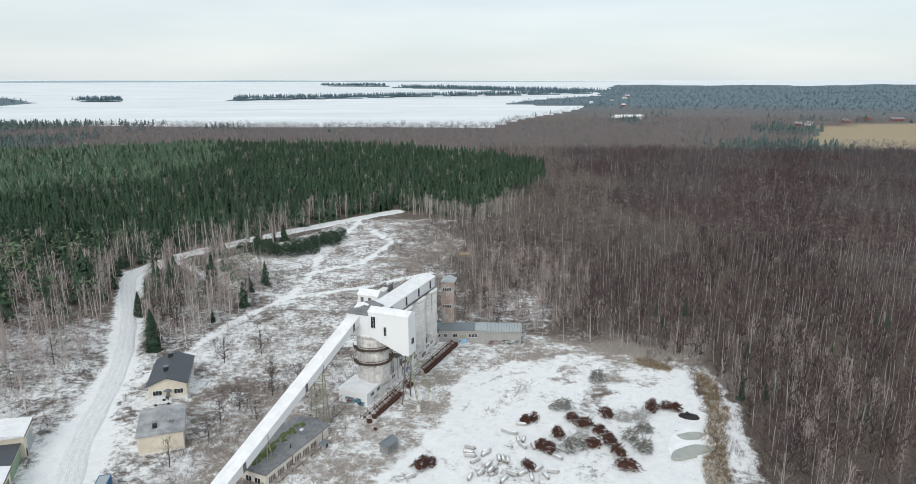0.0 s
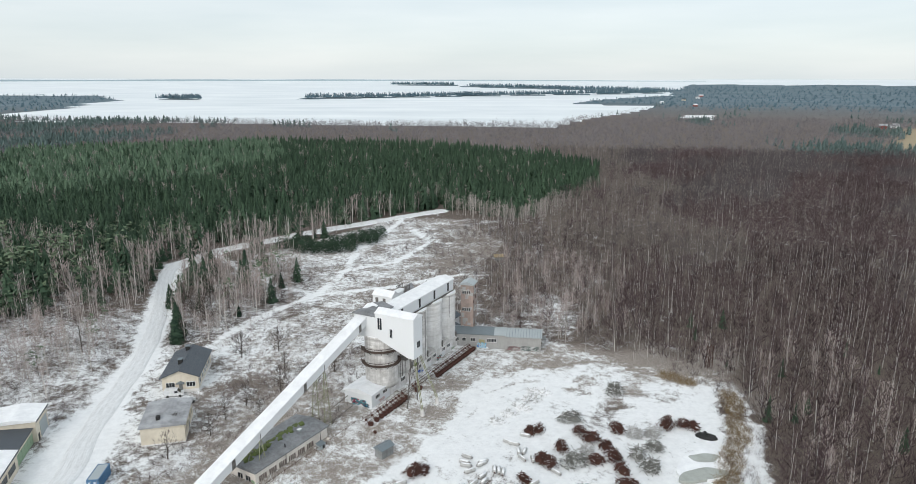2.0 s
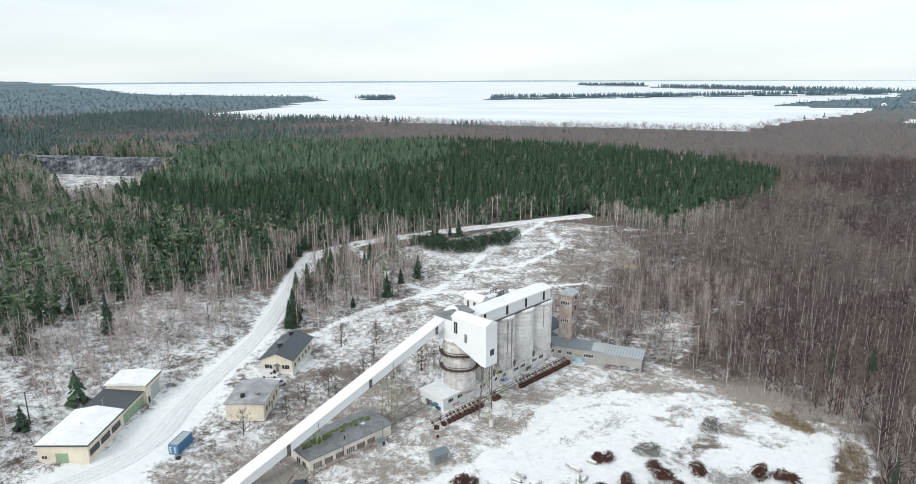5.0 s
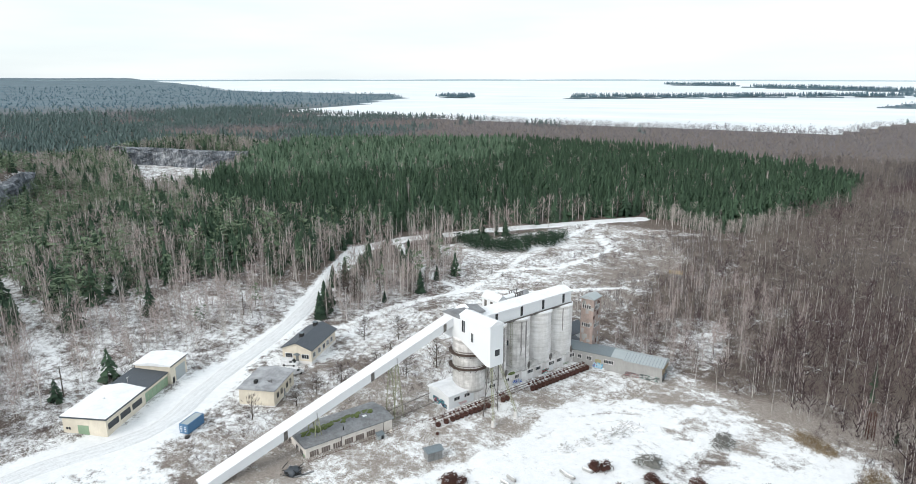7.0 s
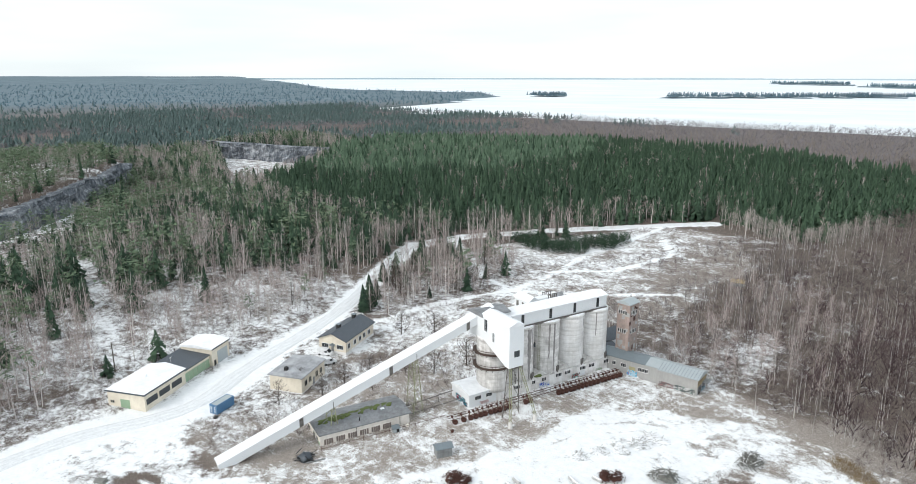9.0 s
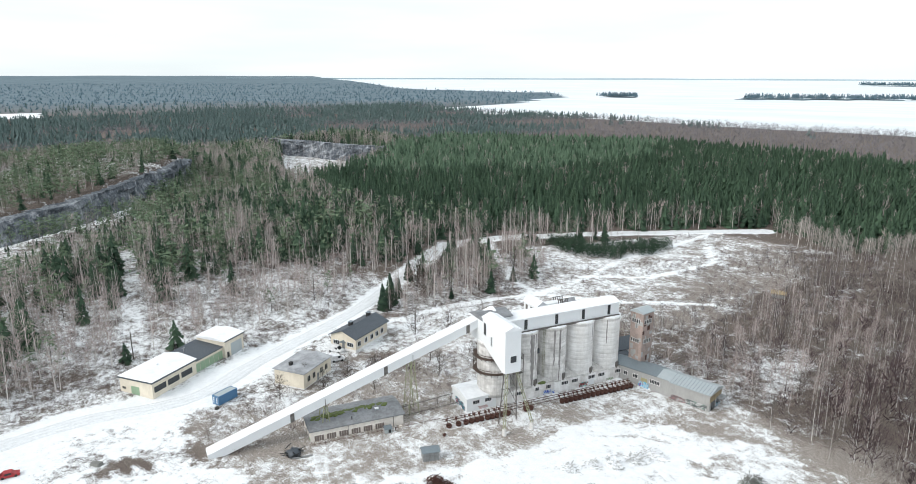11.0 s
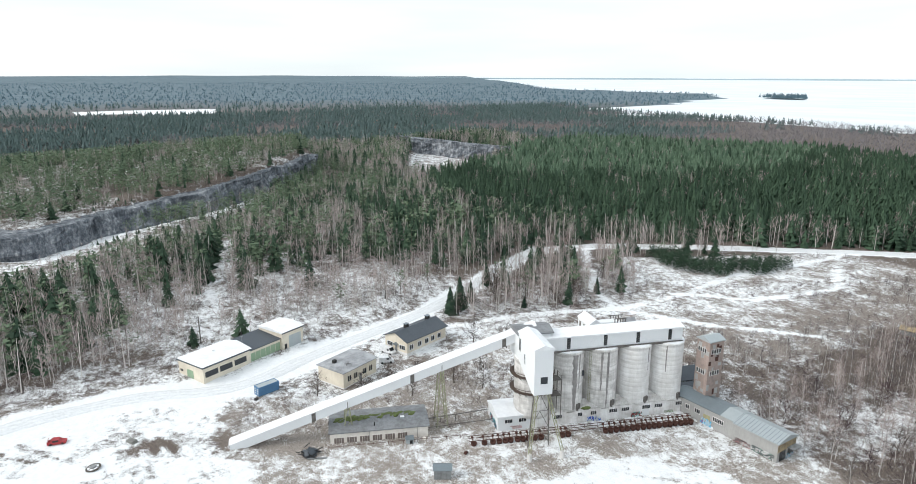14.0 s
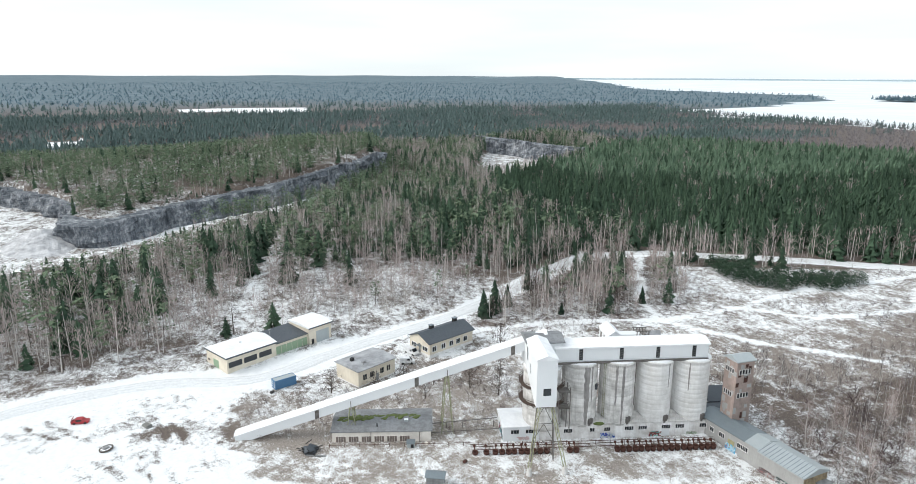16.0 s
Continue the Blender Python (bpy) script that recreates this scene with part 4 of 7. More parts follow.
for a, w, n in ((2.7, 1.8, 2), (6.2, 1.8, 2), (15.3, 2.0, 3), (21.1, 1.1, 1), (24.7, 1.4, 2), (30.0, 2.1, 3), (33.3, 2.0, 3), (39.0, 2.1, 3), (42.4, 2.1, 3), (48.4, 2.2, 3)):
    window(base, (a, -0.005, 1.7 if a > 9 else 2.0), (1, 0, 0), w, 0.95, (0, -1, 0), M["limewash"], bars=n)
part("door", box(38.0, 39.9, -0.05, 0.05, -1.4, 1.5), M["white"], base, "pale blue-white double door")


def graffiti(parent, place, w, h, cols, seed):
    """Spray-painted tangle: flat strokes a few millimetres thick on a wall, in the given colours."""
    r = random.Random(seed)
    for c, col in enumerate(cols):
        name = "spray_%s" % ("%02x%02x%02x" % tuple(int(v * 255) for v in col))
        m = bpy.data.materials.get(name) or weathered(name, col, tuple(v * 0.7 for v in col), 0.7)
        bm = bmesh.new()
        for k in range(13):
            x0, z0 = r.uniform(-w, w) / 2, r.uniform(-h, h) / 2
            a = r.uniform(0, 6.28)
            pts = []
            for s in range(6):
                pts.append((x0, z0))
                a += r.uniform(-1.1, 1.1)
                x0 = max(-w / 2, min(w / 2, x0 + math.cos(a) * w * 0.08))
                z0 = max(-h / 2, min(h / 2, z0 + math.sin(a) * h * 0.2))
            for (xa, za), (xb, zb) in zip(pts, pts[1:]):
                d = Vector((xb - xa, 0, zb - za))
                if d.length < 0.02:
                    continue
                n = Vector((-d.z, 0, d.x)).normalized() * 0.14
                off = -0.012 - 0.004 * c
                bm.faces.new([bm.verts.new((px + s * n.x, off, pz + s * n.z)) for px, pz, s in ((xa, za, -1), (xb, zb, -1), (xb, zb, 1), (xa, za, 1))])
        ob = part("spray_paint", bm, m, parent, "spray-painted strokes")
        ob.matrix_basis = place


graffiti(base, pose(24.9, 0, 0.5), 3.4, 1.2, [(0.02, 0.05, 0.35), (0.03, 0.12, 0.55), (0.6, 0.65, 0.7)], 1)
graffiti(base, pose(36.6, 0, 0.2), 3.0, 1.4, [(0.1, 0.45, 0.4), (0.25, 0.05, 0.05)], 2)
graffiti(base, pose(45.4, 0, 0.1), 2.4, 0.9, [(0.3, 0.4, 0.25), (0.6, 0.6, 0.55)], 3)
graffiti(base, pose(4.6, 0, 0.7), 3.0, 0.9, [(0.66, 0.5, 0.49)], 4)
graffiti(base, pose(0, 4.2, 1.0, 0, 0, -90), 4.6, 1.6, [(0.05, 0.05, 0.06), (0.3, 0.04, 0.08), (0.05, 0.3, 0.35)], 5)
graffiti(base, pose(0, 1.8, 0.5, 0, 0, -90), 1.8, 1.2, [(0.03, 0.35, 0.45), (0.02, 0.02, 0.05)], 6)

# rows of rusty hopper mouths on a low rail
def hopper_mouth():
    h = thing("rusty_hopper", Matrix(), "rust-brown steel hopper mouth hanging from a rail", "hopper", "row of rusty hoppers")
    part("bowl", drum([(0.32, -1.3), (0.52, -0.7), (0.68, -0.1), (0.72, 0.35), (0.6, 0.37), (0.55, -0.1), (0.3, -0.6)], 12), M["rust"], h)
    part("hanger", bar((0, 0.5, 0.1), (0, 1.3, 0.8), 0.12), M["rust"], h)
    part("cap", moved(drum([(0.3, 0), (0.34, 0.3), (0.12, 0.5)], 8), Matrix.Translation((0, 1.4, 0.7))), M["rust"], h, "small rusty valve head")
    return h


mouth, used = hopper_mouth(), False
for lo, hi, n in ((25.4, 48.0, 17), (-2.5, 9.2, 9), (14.6, 16.0, 2), (-7.0, -4.6, 2)):
    for k in range(n):
        a = lo + (hi - lo) * k / (n - 1) + random.uniform(-0.12, 0.12)
        m = on_plant(a, 5.4 + (a - 20) * 0.03, 0.35, random.uniform(-12, 12))
        if used:
            copy_thing(mouth, m)
        else:
            mouth.matrix_world, used = m, True
rail = thing("hopper_rail", on_plant(0, 0), "long rusty double rail on short posts", "rail")
for b, z in ((3.9, 0.95), (4.6, 0.6), (3.2, 1.15)):
    part("beam", bar((-8, -b + 1.0, z - 0.1), (49, -b - 0.6, z), 0.09), M["rust"], rail)
part("beam", bar((-40, 0.6, 0.75), (-8, -1.2, 0.95), 0.055), M["rust"], rail)
for k in range(27):
    a = -40 + k * 3.4
    part("post", bar((a, 0.6 - (a + 40) * 0.056, -2.0), (a, 0.6 - (a + 40) * 0.056, 1.1), 0.07), M["rust"], rail)
back_rail = thing("pipe_rail", on_plant(0, -7), "grey pipe on thin posts between the buildings", "rail")
part("pipe", bar((-17, 0, 1.6), (-0.3, 0.5, 2.2), 0.11, sides=6), M["steel"], back_rail)
part("pipe", bar((-17, -2.5, 0.6), (-0.3, -2.5, 1.0), 0.09, sides=6), M["steel"], back_rail)
for k in range(5):
    part("post", bar((-16.5 + k * 3.8, -0.02, -1.8), (-16.5 + k * 3.8, -0.02, 1.8), 0.09), M["steel"], back_rail)

# stair tower
tower = thing("stair_tower", pose(-4.8, 209.1, 0.7, 0, 0, -9), "tall narrow tower with patched rusty sheet walls", "tower")
part("wall", box(0, 4.2, 0, 4.7, -1.0, 20.1), M["brick"], tower)
part("roof", prism([(-0.25, 20.05), (4.45, 20.05), (4.45, 20.25), (2.1, 21.2), (-0.25, 20.25)], "y", -0.3, 5.0), M["roof_pale"], tower, "pale sheet-metal gable roof")
for z in (11.2, 17.0):
    for k in range(4):
        window(tower, (0.8 + k * 0.72, -0.005, z), (1, 0, 0), 0.5, 1.1, (0, -1, 0), M["concrete_dark"], bars=0)
        window(tower, (4.205, 1.0 + k * 0.8, z), (0, 1, 0), 0.55, 1.1, (1, 0, 0), M["concrete_dark"], bars=0)
r = random.Random(5)
for k in range(16):
    y0, z0 = r.uniform(0, 3.4), r.uniform(4, 18.6)
    part("sheet", box(4.2, 4.225, y0, y0 + r.uniform(0.6, 1.2), z0, z0 + r.uniform(0.8, 1.6)), M["shed_wall" if k % 3 else "rust"], tower, "patch of sheet metal")
    x0, z0 = r.uniform(0, 3.0), r.uniform(4, 18.6)
    part("sheet", box(x0, x0 + r.uniform(0.6, 1.2), -0.025, 0, z0, z0 + r.uniform(0.8, 1.6)), M["shed_wall"], tower)

# annex shed at right angles to the plant
shed = thing("annex_shed", pose(-4.5, 205.4, 0.6, 0, 0, -1), "long grey shed with a sheet-metal roof and spray paint", "shed")
part("wall", box(-3.0, 14.6, 0, 6.6, -1.2, 4.7), M["shed_wall"], shed)
part("end_section", box(14.62, 26.0, -0.5, 6.6, -1.2, 4.55), M["shed_wall"], shed, "sheet-clad end section")
part("roof", prism([(-0.4, 4.72), (7.0, 4.72), (7.0, 4.9), (3.3, 6.05), (-0.4, 4.9)], "x", -3.2, 10.9), M["roof_grey"], shed, "blue-grey sheet roof")
part("roof", prism([(-0.4, 4.74), (7.0, 4.74), (7.0, 4.92), (3.3, 6.1), (-0.4, 4.92)], "x", 10.92, 14.6), M["roof_pale"], shed, "pale new sheet roof")
part("roof", prism([(-0.9, 4.57), (7.0, 4.62), (7.0, 4.82), (3.3, 6.0), (-0.9, 4.8)], "x", 14.62, 26.3), M["roof_pale"], shed, "ribbed galvanised roof")
for k in range(13):
    part("rib", moved(bar((0, -0.9, 4.85), (0, 3.3, 6.03), 0.05), Matrix.Translation((15.0 + k * 0.9, 0, 0))), M["roof_grey"], shed)
part("gable", prism([(-0.4, 4.5), (6.5, 4.5), (3.2, 5.9)], "x", 25.8, 26.0), M["ochre_boards"], shed, "stained ochre gable boards")
part("end_wall", box(26.0, 26.02, -0.5, 6.6, 2.4, 4.5), M["ochre_boards"], shed, "stained ochre end wall")
# Thin dark sheets paint the shade inside the two doorways.
for y in (0.4, 3.6):
    part("opening", box(25.95, 26.03, y, y + 2.3, -1.0, 2.4), M["glass"], shed, "dark sheet for the shade inside an open doorway")
part("canopy", box(26.0, 27.6, 3.2, 6.4, 2.6, 2.8), M["timber"], shed, "sagging boards over the doorway")
for x, w, n in ((-1.2, 1.3, 2), (1.2, 1.1, 1), (4.2, 1.5, 2), (10.2, 2.9, 5)):
    window(shed, (x, -0.005, 2.3), (1, 0, 0), w, 1.1, (0, -1, 0), M["limewash"], bars=n)
part("door", box(7.9, 9.0, -0.03, 0.05, -0.9, 0.6), M["white"], shed, "white boarded opening")
part("sign_board", box(6.0, 7.9, -0.028, 0.04, 0.5, 3.0), M["ochre_paint"], shed, "ochre painted panel")
graffiti(shed, pose(6.9, -0.04, 1.0), 2.8, 1.7, [(0.25, 0.05, 0.3), (0.05, 0.45, 0.75), (0.5, 0.7, 0.8)], 7)
graffiti(shed, pose(17.2, -0.52, 0.7), 4.2, 1.2, [(0.36, 0.2, 0.2), (0.2, 0.16, 0.16)], 8)
graffiti(shed, pose(22.6, -0.52, 0.7), 5.4, 1.5, [(0.22, 0.32, 0.28), (0.6, 0.6, 0.6), (0.12, 0.14, 0.14)], 9)
graffiti(shed, pose(26.05, 4.5, 0.4, 0, 0, 90), 3.0, 1.6, [(0.2, 0.45, 0.55), (0.6, 0.6, 0.65)], 10)

link = thing("link_building", on_plant(50.4, -1), "low wing with a blue-grey sheet roof", "building")
part("wall", box(0, 4.5, 0, 8, -2, 3.4), M["limewash"], link)
part("roof", prism([(-1.5, 3.42), (8.3, 3.42), (8.3, 3.6), (4, 5.2), (-1.5, 3.6)], "x", -0.2, 5.0), M["roof_dark"], link, "dark blue-grey sheet roof")
rear = thing("rear_house", pose(-9.6, 210.8, 0.9, 0, 0, 68.9), "white-walled house with a dark blue roof", "house")
part("wall", box(0, 9, 0, 7, -2, 5.7), M["white"], rear)
part("roof", prism([(-0.5, 5.6), (7.5, 5.6), (7.5, 5.8), (3.5, 8.1), (-0.5, 5.8)], "x", -0.4, 9.4), M["roof_dark"], rear, "dark blue-grey pitched roof")

# ---- other buildings on the site ----
def gable_wall(parent, span, x, z, rise, mat):
    part("gable", prism([(0.0, z), (span, z), (span / 2, z + rise)], "x", x, x + 0.15), mat, parent)


# workshop: local x along the front wall, y away from the yard
shop = thing("workshop", pose(-39.6, 124, 0.3, 0, 0, 66.0), "low pale workshop with a mossy felt roof", "building")
part("wall", box(0, 22.8, 0, 10, -1, 3.95), M["pale"], shop)
part("roof", prism([(-0.35, 3.955), (10.35, 3.955), (10.35, 4.2), (5, 4.95), (-0.35, 4.2)], "x", -0.35, 23.2), M["felt_dark"], shop, "dark roofing felt dusted with snow")
r = random.Random(11)
for k in range(64):
    x, y = 0.8 + 18 * k / 64 + r.uniform(0, 2), 4.5 + r.uniform(-0.8, 0.8) + k * 0.02
    part("moss", moved(drum([(r.uniform(0.4, 0.9), -0.1), (0.35, 0.06), (0.1, 0.1)], 8), pose(x, y, 4.2 + 0.75 * (1 - abs(y - 5) / 5.35), 0, 0, r.uniform(0, 90)) @ Matrix.Diagonal((1.6, 0.8, 1, 1))), M["moss"], shop, "green moss patch")
piece = part("vent", box(-0.45, 0.45, -0.35, 0.35, -0.1, 0.45, 0.05), M["roof_pale"], shop, "pale sheet-metal roof vent")
part("cap", box(-0.5, 0.5, -0.4, 0.4, 0.45, 0.55), M["snow"], piece, "snow on the vent")
piece.matrix_basis = Matrix.Translation((17.0, 3.4, 4.6))
part("chimney", bar((10.3, 1.4, 4.2), (10.3, 1.4, 5.3), 0.14, sides=6), M["black"], shop, "short dark flue")
for k in range(6):
    window(shop, (2.0 + k * 2.95, -0.005, 1.35), (1, 0, 0), 2.2, 1.45, (0, -1, 0), M["pale"], bars=3, pane_mat="boarded")
for y in (2.2, 4.6, 8.6):
    window(shop, (-0.005, y, 1.4), (0, 1, 0), 1.5, 1.3, (-1, 0, 0), M["pale"], bars=1)
part("door", box(-0.06, 0.02, 0.4, 1.5, -0.3, 2.0), M["green"], shop, "green door")
for x in (8.95, 20.2):
    part("downpipe", bar((x, -0.12, -0.4), (x, -0.12, 4.0), 0.07, sides=6), M["steel"], shop)
graffiti(shop, pose(7.0, 0, 0.6), 2.6, 1.0, [(0.55, 0.06, 0.08), (0.05, 0.4, 0.2), (0.65, 0.65, 0.65)], 21)
cab = thing("meter_cabinet", pose(-31.3, 139.3, 0.5, 0, 0, 66), "pale teal sheet-metal cabinet beside the workshop", "cabinet")
part("body", box(0, 1.7, -1.2, 0, 0.2, 2.0, 0.05), M["roof_pale"], cab)
part("roof", prism([(-1.4, 2.0), (0.1, 2.3), (0.1, 2.4), (-1.4, 2.1)], "x", -0.15, 1.85), M["roof_grey"], cab)
part("door", box(0.85, 1.5, -1.23, -1.19, 0.3, 1.8), M["black"], cab, "black panel across the doorway")
barrel = thing("barrel", pose(-29.7, 143.4, 0.5), "pale upright barrel with a rusty base", "barrel")
part("body", drum([(0.42, 0), (0.45, 0.1), (0.42, 0.6), (0.45, 1.3), (0.35, 1.5)], 14), M["pale"], barrel)

# flat-roofed building
flat = thing("store_building", pose(-62.6, 137.9, 2.1, 0, 0, 110.5), "cream flat-roofed building with snow on its felt roof", "building")
part("wall", box(0, 13, 0, 9.7, -1, 4.6), M["cream"], flat)
part("roof", prism([(-0.4, 4.605), (10.1, 4.605), (10.1, 4.8), (4.9, 5.35), (-0.4, 4.8)], "x", -0.4, 13.4), M["felt"], flat, "grey felt roof dusted with snow")
part("chimney", box(2.2, 3.2, 5.6, 6.5, 5.0, 6.1, 0.04), M["black"], flat, "dark sheet-clad chimney")
part("plinth", box(-0.04, 13.04, -0.04, 9.74, -1, 0.35), M["concrete"], flat, "grey concrete plinth")
for x in (2.2, 4.6, 8.2, 10.6):
    window(flat, (x, -0.005, 1.7), (1, 0, 0), 1.3, 1.6, (0, -1, 0), M["cream"], bars=1)
part("door", box(6.1, 7.0, -0.05, 0.05, 0.2, 2.3), M["timber"], flat, "weathered door")

# dwelling house with a dark roof
house = thing("house", pose(-72.0, 163.0, 2.4, 0, 0, 106), "cream one-storey house with a dark pitched roof", "house")
part("wall", box(0, 17.6, 0, 9.4, -1, 4.4), M["cream"], house)
part("plinth", box(-0.05, 17.65, -0.05, 9.45, -1, 0.7), M["concrete"], house, "grey concrete plinth")
gable_wall(house, 9.4, 0.0, 4.4, 1.9, M["cream"])
gable_wall(house, 9.4, 17.45, 4.4, 1.9, M["cream"])
part("roof", prism([(-0.55, 4.22), (4.7, 6.3), (9.95, 4.22), (9.95, 4.42), (4.7, 6.52), (-0.55, 4.42)], "x", -0.6, 18.2), M["roof_dark"], house, "dark blue-grey sheet roof")
for x in (4.6, 14.2):
    ch = part("chimney", box(x, x + 1.3, 4.9, 6.0, 5.9, 7.4, 0.05), M["black"], house, "dark sheet-clad chimney")
    part("cap", box(x - 0.1, x + 1.4, 4.8, 6.1, 7.4, 7.55), M["roof_grey"], ch)
for y in (2.0, 7.3):
    window(house, (-0.005, y, 1.5), (0, 1, 0), 2.2, 1.3, (-1, 0, 0), M["white"], bars=2)
part("door", box(-0.06, 0.02, 4.2, 5.1, 0.3, 2.4), M["timber"], house, "dark front door")
part("porch_roof", prism([(3.6, 2.7), (5.7, 2.7), (4.65, 3.2)], "x", -1.1, 0), M["roof_grey"], house, "small porch roof")
part("steps", box(-1.0, 0, 3.9, 5.4, -0.8, 0.3), M["concrete"], house)
for x in (1.8, 5.4, 8.6, 11.4, 14.4):
    window(house, (x, -0.005, 1.5), (1, 0, 0), 1.5, 1.5, (0, -1, 0), M["white"], bars=1)
part("ladder", bar((0.3, 2.2, 5.4), (9.0, 2.2, 5.4), 0.05), M["roof_pale"], house, "pale roof walkway bar")

# garage row of three
gar = thing("garage", pose(-86.6, 107.3, 2.2, 0, 0, 112), "cream garage with a snow-covered roof and wide windows", "garage", "garage row")
part("wall", box(0, 16, 0, 11.3, -1, 4.7), M["cream"], gar)
part("roof", prism([(-0.4, 4.705), (11.7, 4.705), (11.7, 4.95), (6.2, 6.0), (-0.4, 5.0)], "x", -0.4, 16.3), M["snow"], gar, "thick snow on a low roof")
part("fascia", box(-0.42, 16.32, -0.43, -0.38, 4.55, 4.98), M["roof_dark"], gar, "dark eaves board")
part("fascia", box(-0.43, -0.38, -0.4, 11.7, 4.55, 4.95), M["roof_dark"], gar)
piece = part("vent", drum([(0.35, 0), (0.4, 0.3), (0.1, 0.4)], 8), M["snow"], gar)
piece.matrix_basis = Matrix.Translation((7.5, 5.5, 5.85))
for x in (2.6, 7.4, 12.3):
    window(gar, (x, -0.005, 1.6), (1, 0, 0), 4.2, 1.7, (0, -1, 0), M["cream"], bars=0)
part("door", box(-0.07, 0.02, 4.6, 7.4, -0.2, 2.7), M["green"], gar, "green double gate")
window(gar, (-0.005, 9.9, 1.4), (0, 1, 0), 1.2, 0.7, (-1, 0, 0), M["cream"], bars=1)
mid = thing("garage", pose(-86.6, 107.3, 2.2, 0, 0, 112) @ pose(16.05, 0.5, 0), "low garage with green doors and a dark roof", "garage", "garage row")
part("wall", box(0, 11.6, 0, 9.8, -1, 3.9), M["cream"], mid)
part("roof", prism([(-0.35, 3.905), (10, 3.905), (10, 4.9), (-0.35, 4.15)], "x", 0.01, 11.6), M["roof_dark"], mid, "dark sheet roof")
for k in range(6):
    part("door", box(0.25 + k * 1.88, 1.98 + k * 1.88, -0.07, 0.03, -0.3, 3.0), M["green"], mid, "faded green garage door")
big = thing("garage", pose(-86.6, 107.3, 2.2, 0, 0, 112) @ pose(27.7, -0.4, 0), "tall cream garage with a snowy roof and grey sliding door", "garage", "garage row")
part("wall", box(0, 8.4, 0, 10.4, -1, 5.7), M["cream"], big)
part("roof", prism([(-0.4, 5.705), (10.8, 5.705), (10.8, 6.1), (5, 6.7), (-0.4, 6.0)], "x", -0.4, 8.8), M["snow"], big, "snow on a low roof")
part("fascia", box(-0.42, 8.82, -0.43, -0.38, 5.55, 5.95), M["roof_dark"], big)
part("door", box(2.6, 7.4, -0.08, 0.03, -0.3, 4.2), M["roof_pale"], big, "grey sliding door")
part("door", box(0.8, 1.7, -0.07, 0.03, -0.3, 2.0), M["black"], big, "small dark door")

# shipping container
cont = thing("shipping_container", pose(-70.6, 117.4, 2.25, 0, 0, 103), "blue steel shipping container standing on snow", "container")
part("body", box(0.1, 5.96, 0.06, 2.38, 0.2, 2.5), M["blue"], cont)
bm = bmesh.new()
for y in (0, 2.3):
    for z in (0.12, 2.46):
        add_box(bm, 0, 6.06, y, y + 0.14, z, z + 0.14)
for x in (0, 5.92):
    for y in (0, 2.3):
        add_box(bm, x, x + 0.14, y, y + 0.14, 0.12, 2.6)
    for z in (0.12, 2.46):
        add_box(bm, x, x + 0.14, 0.14, 2.3, z, z + 0.14)
part("frame", bm, M["blue"], cont)
for k in range(22):
    part("rib", box(0.3 + k * 0.25, 0.42 + k * 0.25, 0.03, 0.06, 0.3, 2.45), M["blue"], cont)
part("top_sheet", box(0.15, 5.9, 0.16, 2.28, 2.5, 2.53), M["roof_pale"], cont, "pale grey container top")
for y in (0.1, 1.23):
    d = part("door", box(0.02, 0.1, y + 0.08, y + 1.05, 0.3, 2.4), M["blue"], cont)
    part("lock_bar", bar((0.0, y + 0.35, 0.35), (0.0, y + 0.35, 2.35), 0.03, sides=6), M["cylinder"], d)
    for z in (0.55, 1.15, 1.7):
        part("plate", box(0.0, 0.02, y + 0.55, y + 0.95, z, z + 0.3), M["white"], d, "pale marking plate")
tyre = thing("tyre", pose(-69.6, 116.3, 2.35, 15, 0, 0), "black tyre lying in the snow", "tyre")
part("rubber", drum([(0.5, 0), (0.62, 0.12), (0.62, 0.25), (0.5, 0.35), (0.3, 0.3)], 16), M["black"], tyre)

# vans parked by the house
def van(m, label, length=4.9):
    v = thing("van", m, label, "van", "parked vans")
    part("body", prism([(-length / 2, 0.45), (length / 2, 0.45), (length / 2, 1.0), (length / 2 - 0.7, 1.15), (length / 2 - 1.5, 2.0), (-length / 2 + 0.1, 2.05), (-length / 2, 1.8)], "y", -0.95, 0.95), M["van"], v)
    part("windscreen", prism([(length / 2 - 0.78, 1.2), (length / 2 - 0.72, 1.2), (length / 2 - 1.42, 1.96), (length / 2 - 1.48, 1.96)], "y", -0.8, 0.8), M["glass"], v)
    for s in (-1, 1):
        part("side_window", box(length / 2 - 2.2, length / 2 - 1.4, s * 0.96 - 0.015, s * 0.96 + 0.015, 1.25, 1.8), M["glass"], v)
        for x in (-length / 2 + 0.9, length / 2 - 0.9):
            w = part("wheel", moved(drum([(0.2, -0.11), (0.34, -0.1), (0.34, 0.1), (0.2, 0.11)], 14), pose(x, s * 0.85, 0.34, 90)), M["black"], v)
    return v


van(pose(-77.2, 159.3, 2.3, 0, 0, 20), "white van parked in the snow by the house")
van(pose(-71.6, 155.6, 2.2, 0, 0, 70), "white pickup van parked behind the flat building", 4.4)

# small hut in the yard
hut = thing("hut", pose(-15.1, 137.0, 0.9, 0, 0, 57), "small grey board hut with a sheet roof on a rusty base", "hut")
part("wall", box(0, 3.6, 0, 2.4, 0.1, 2.4), M["timber"], hut)
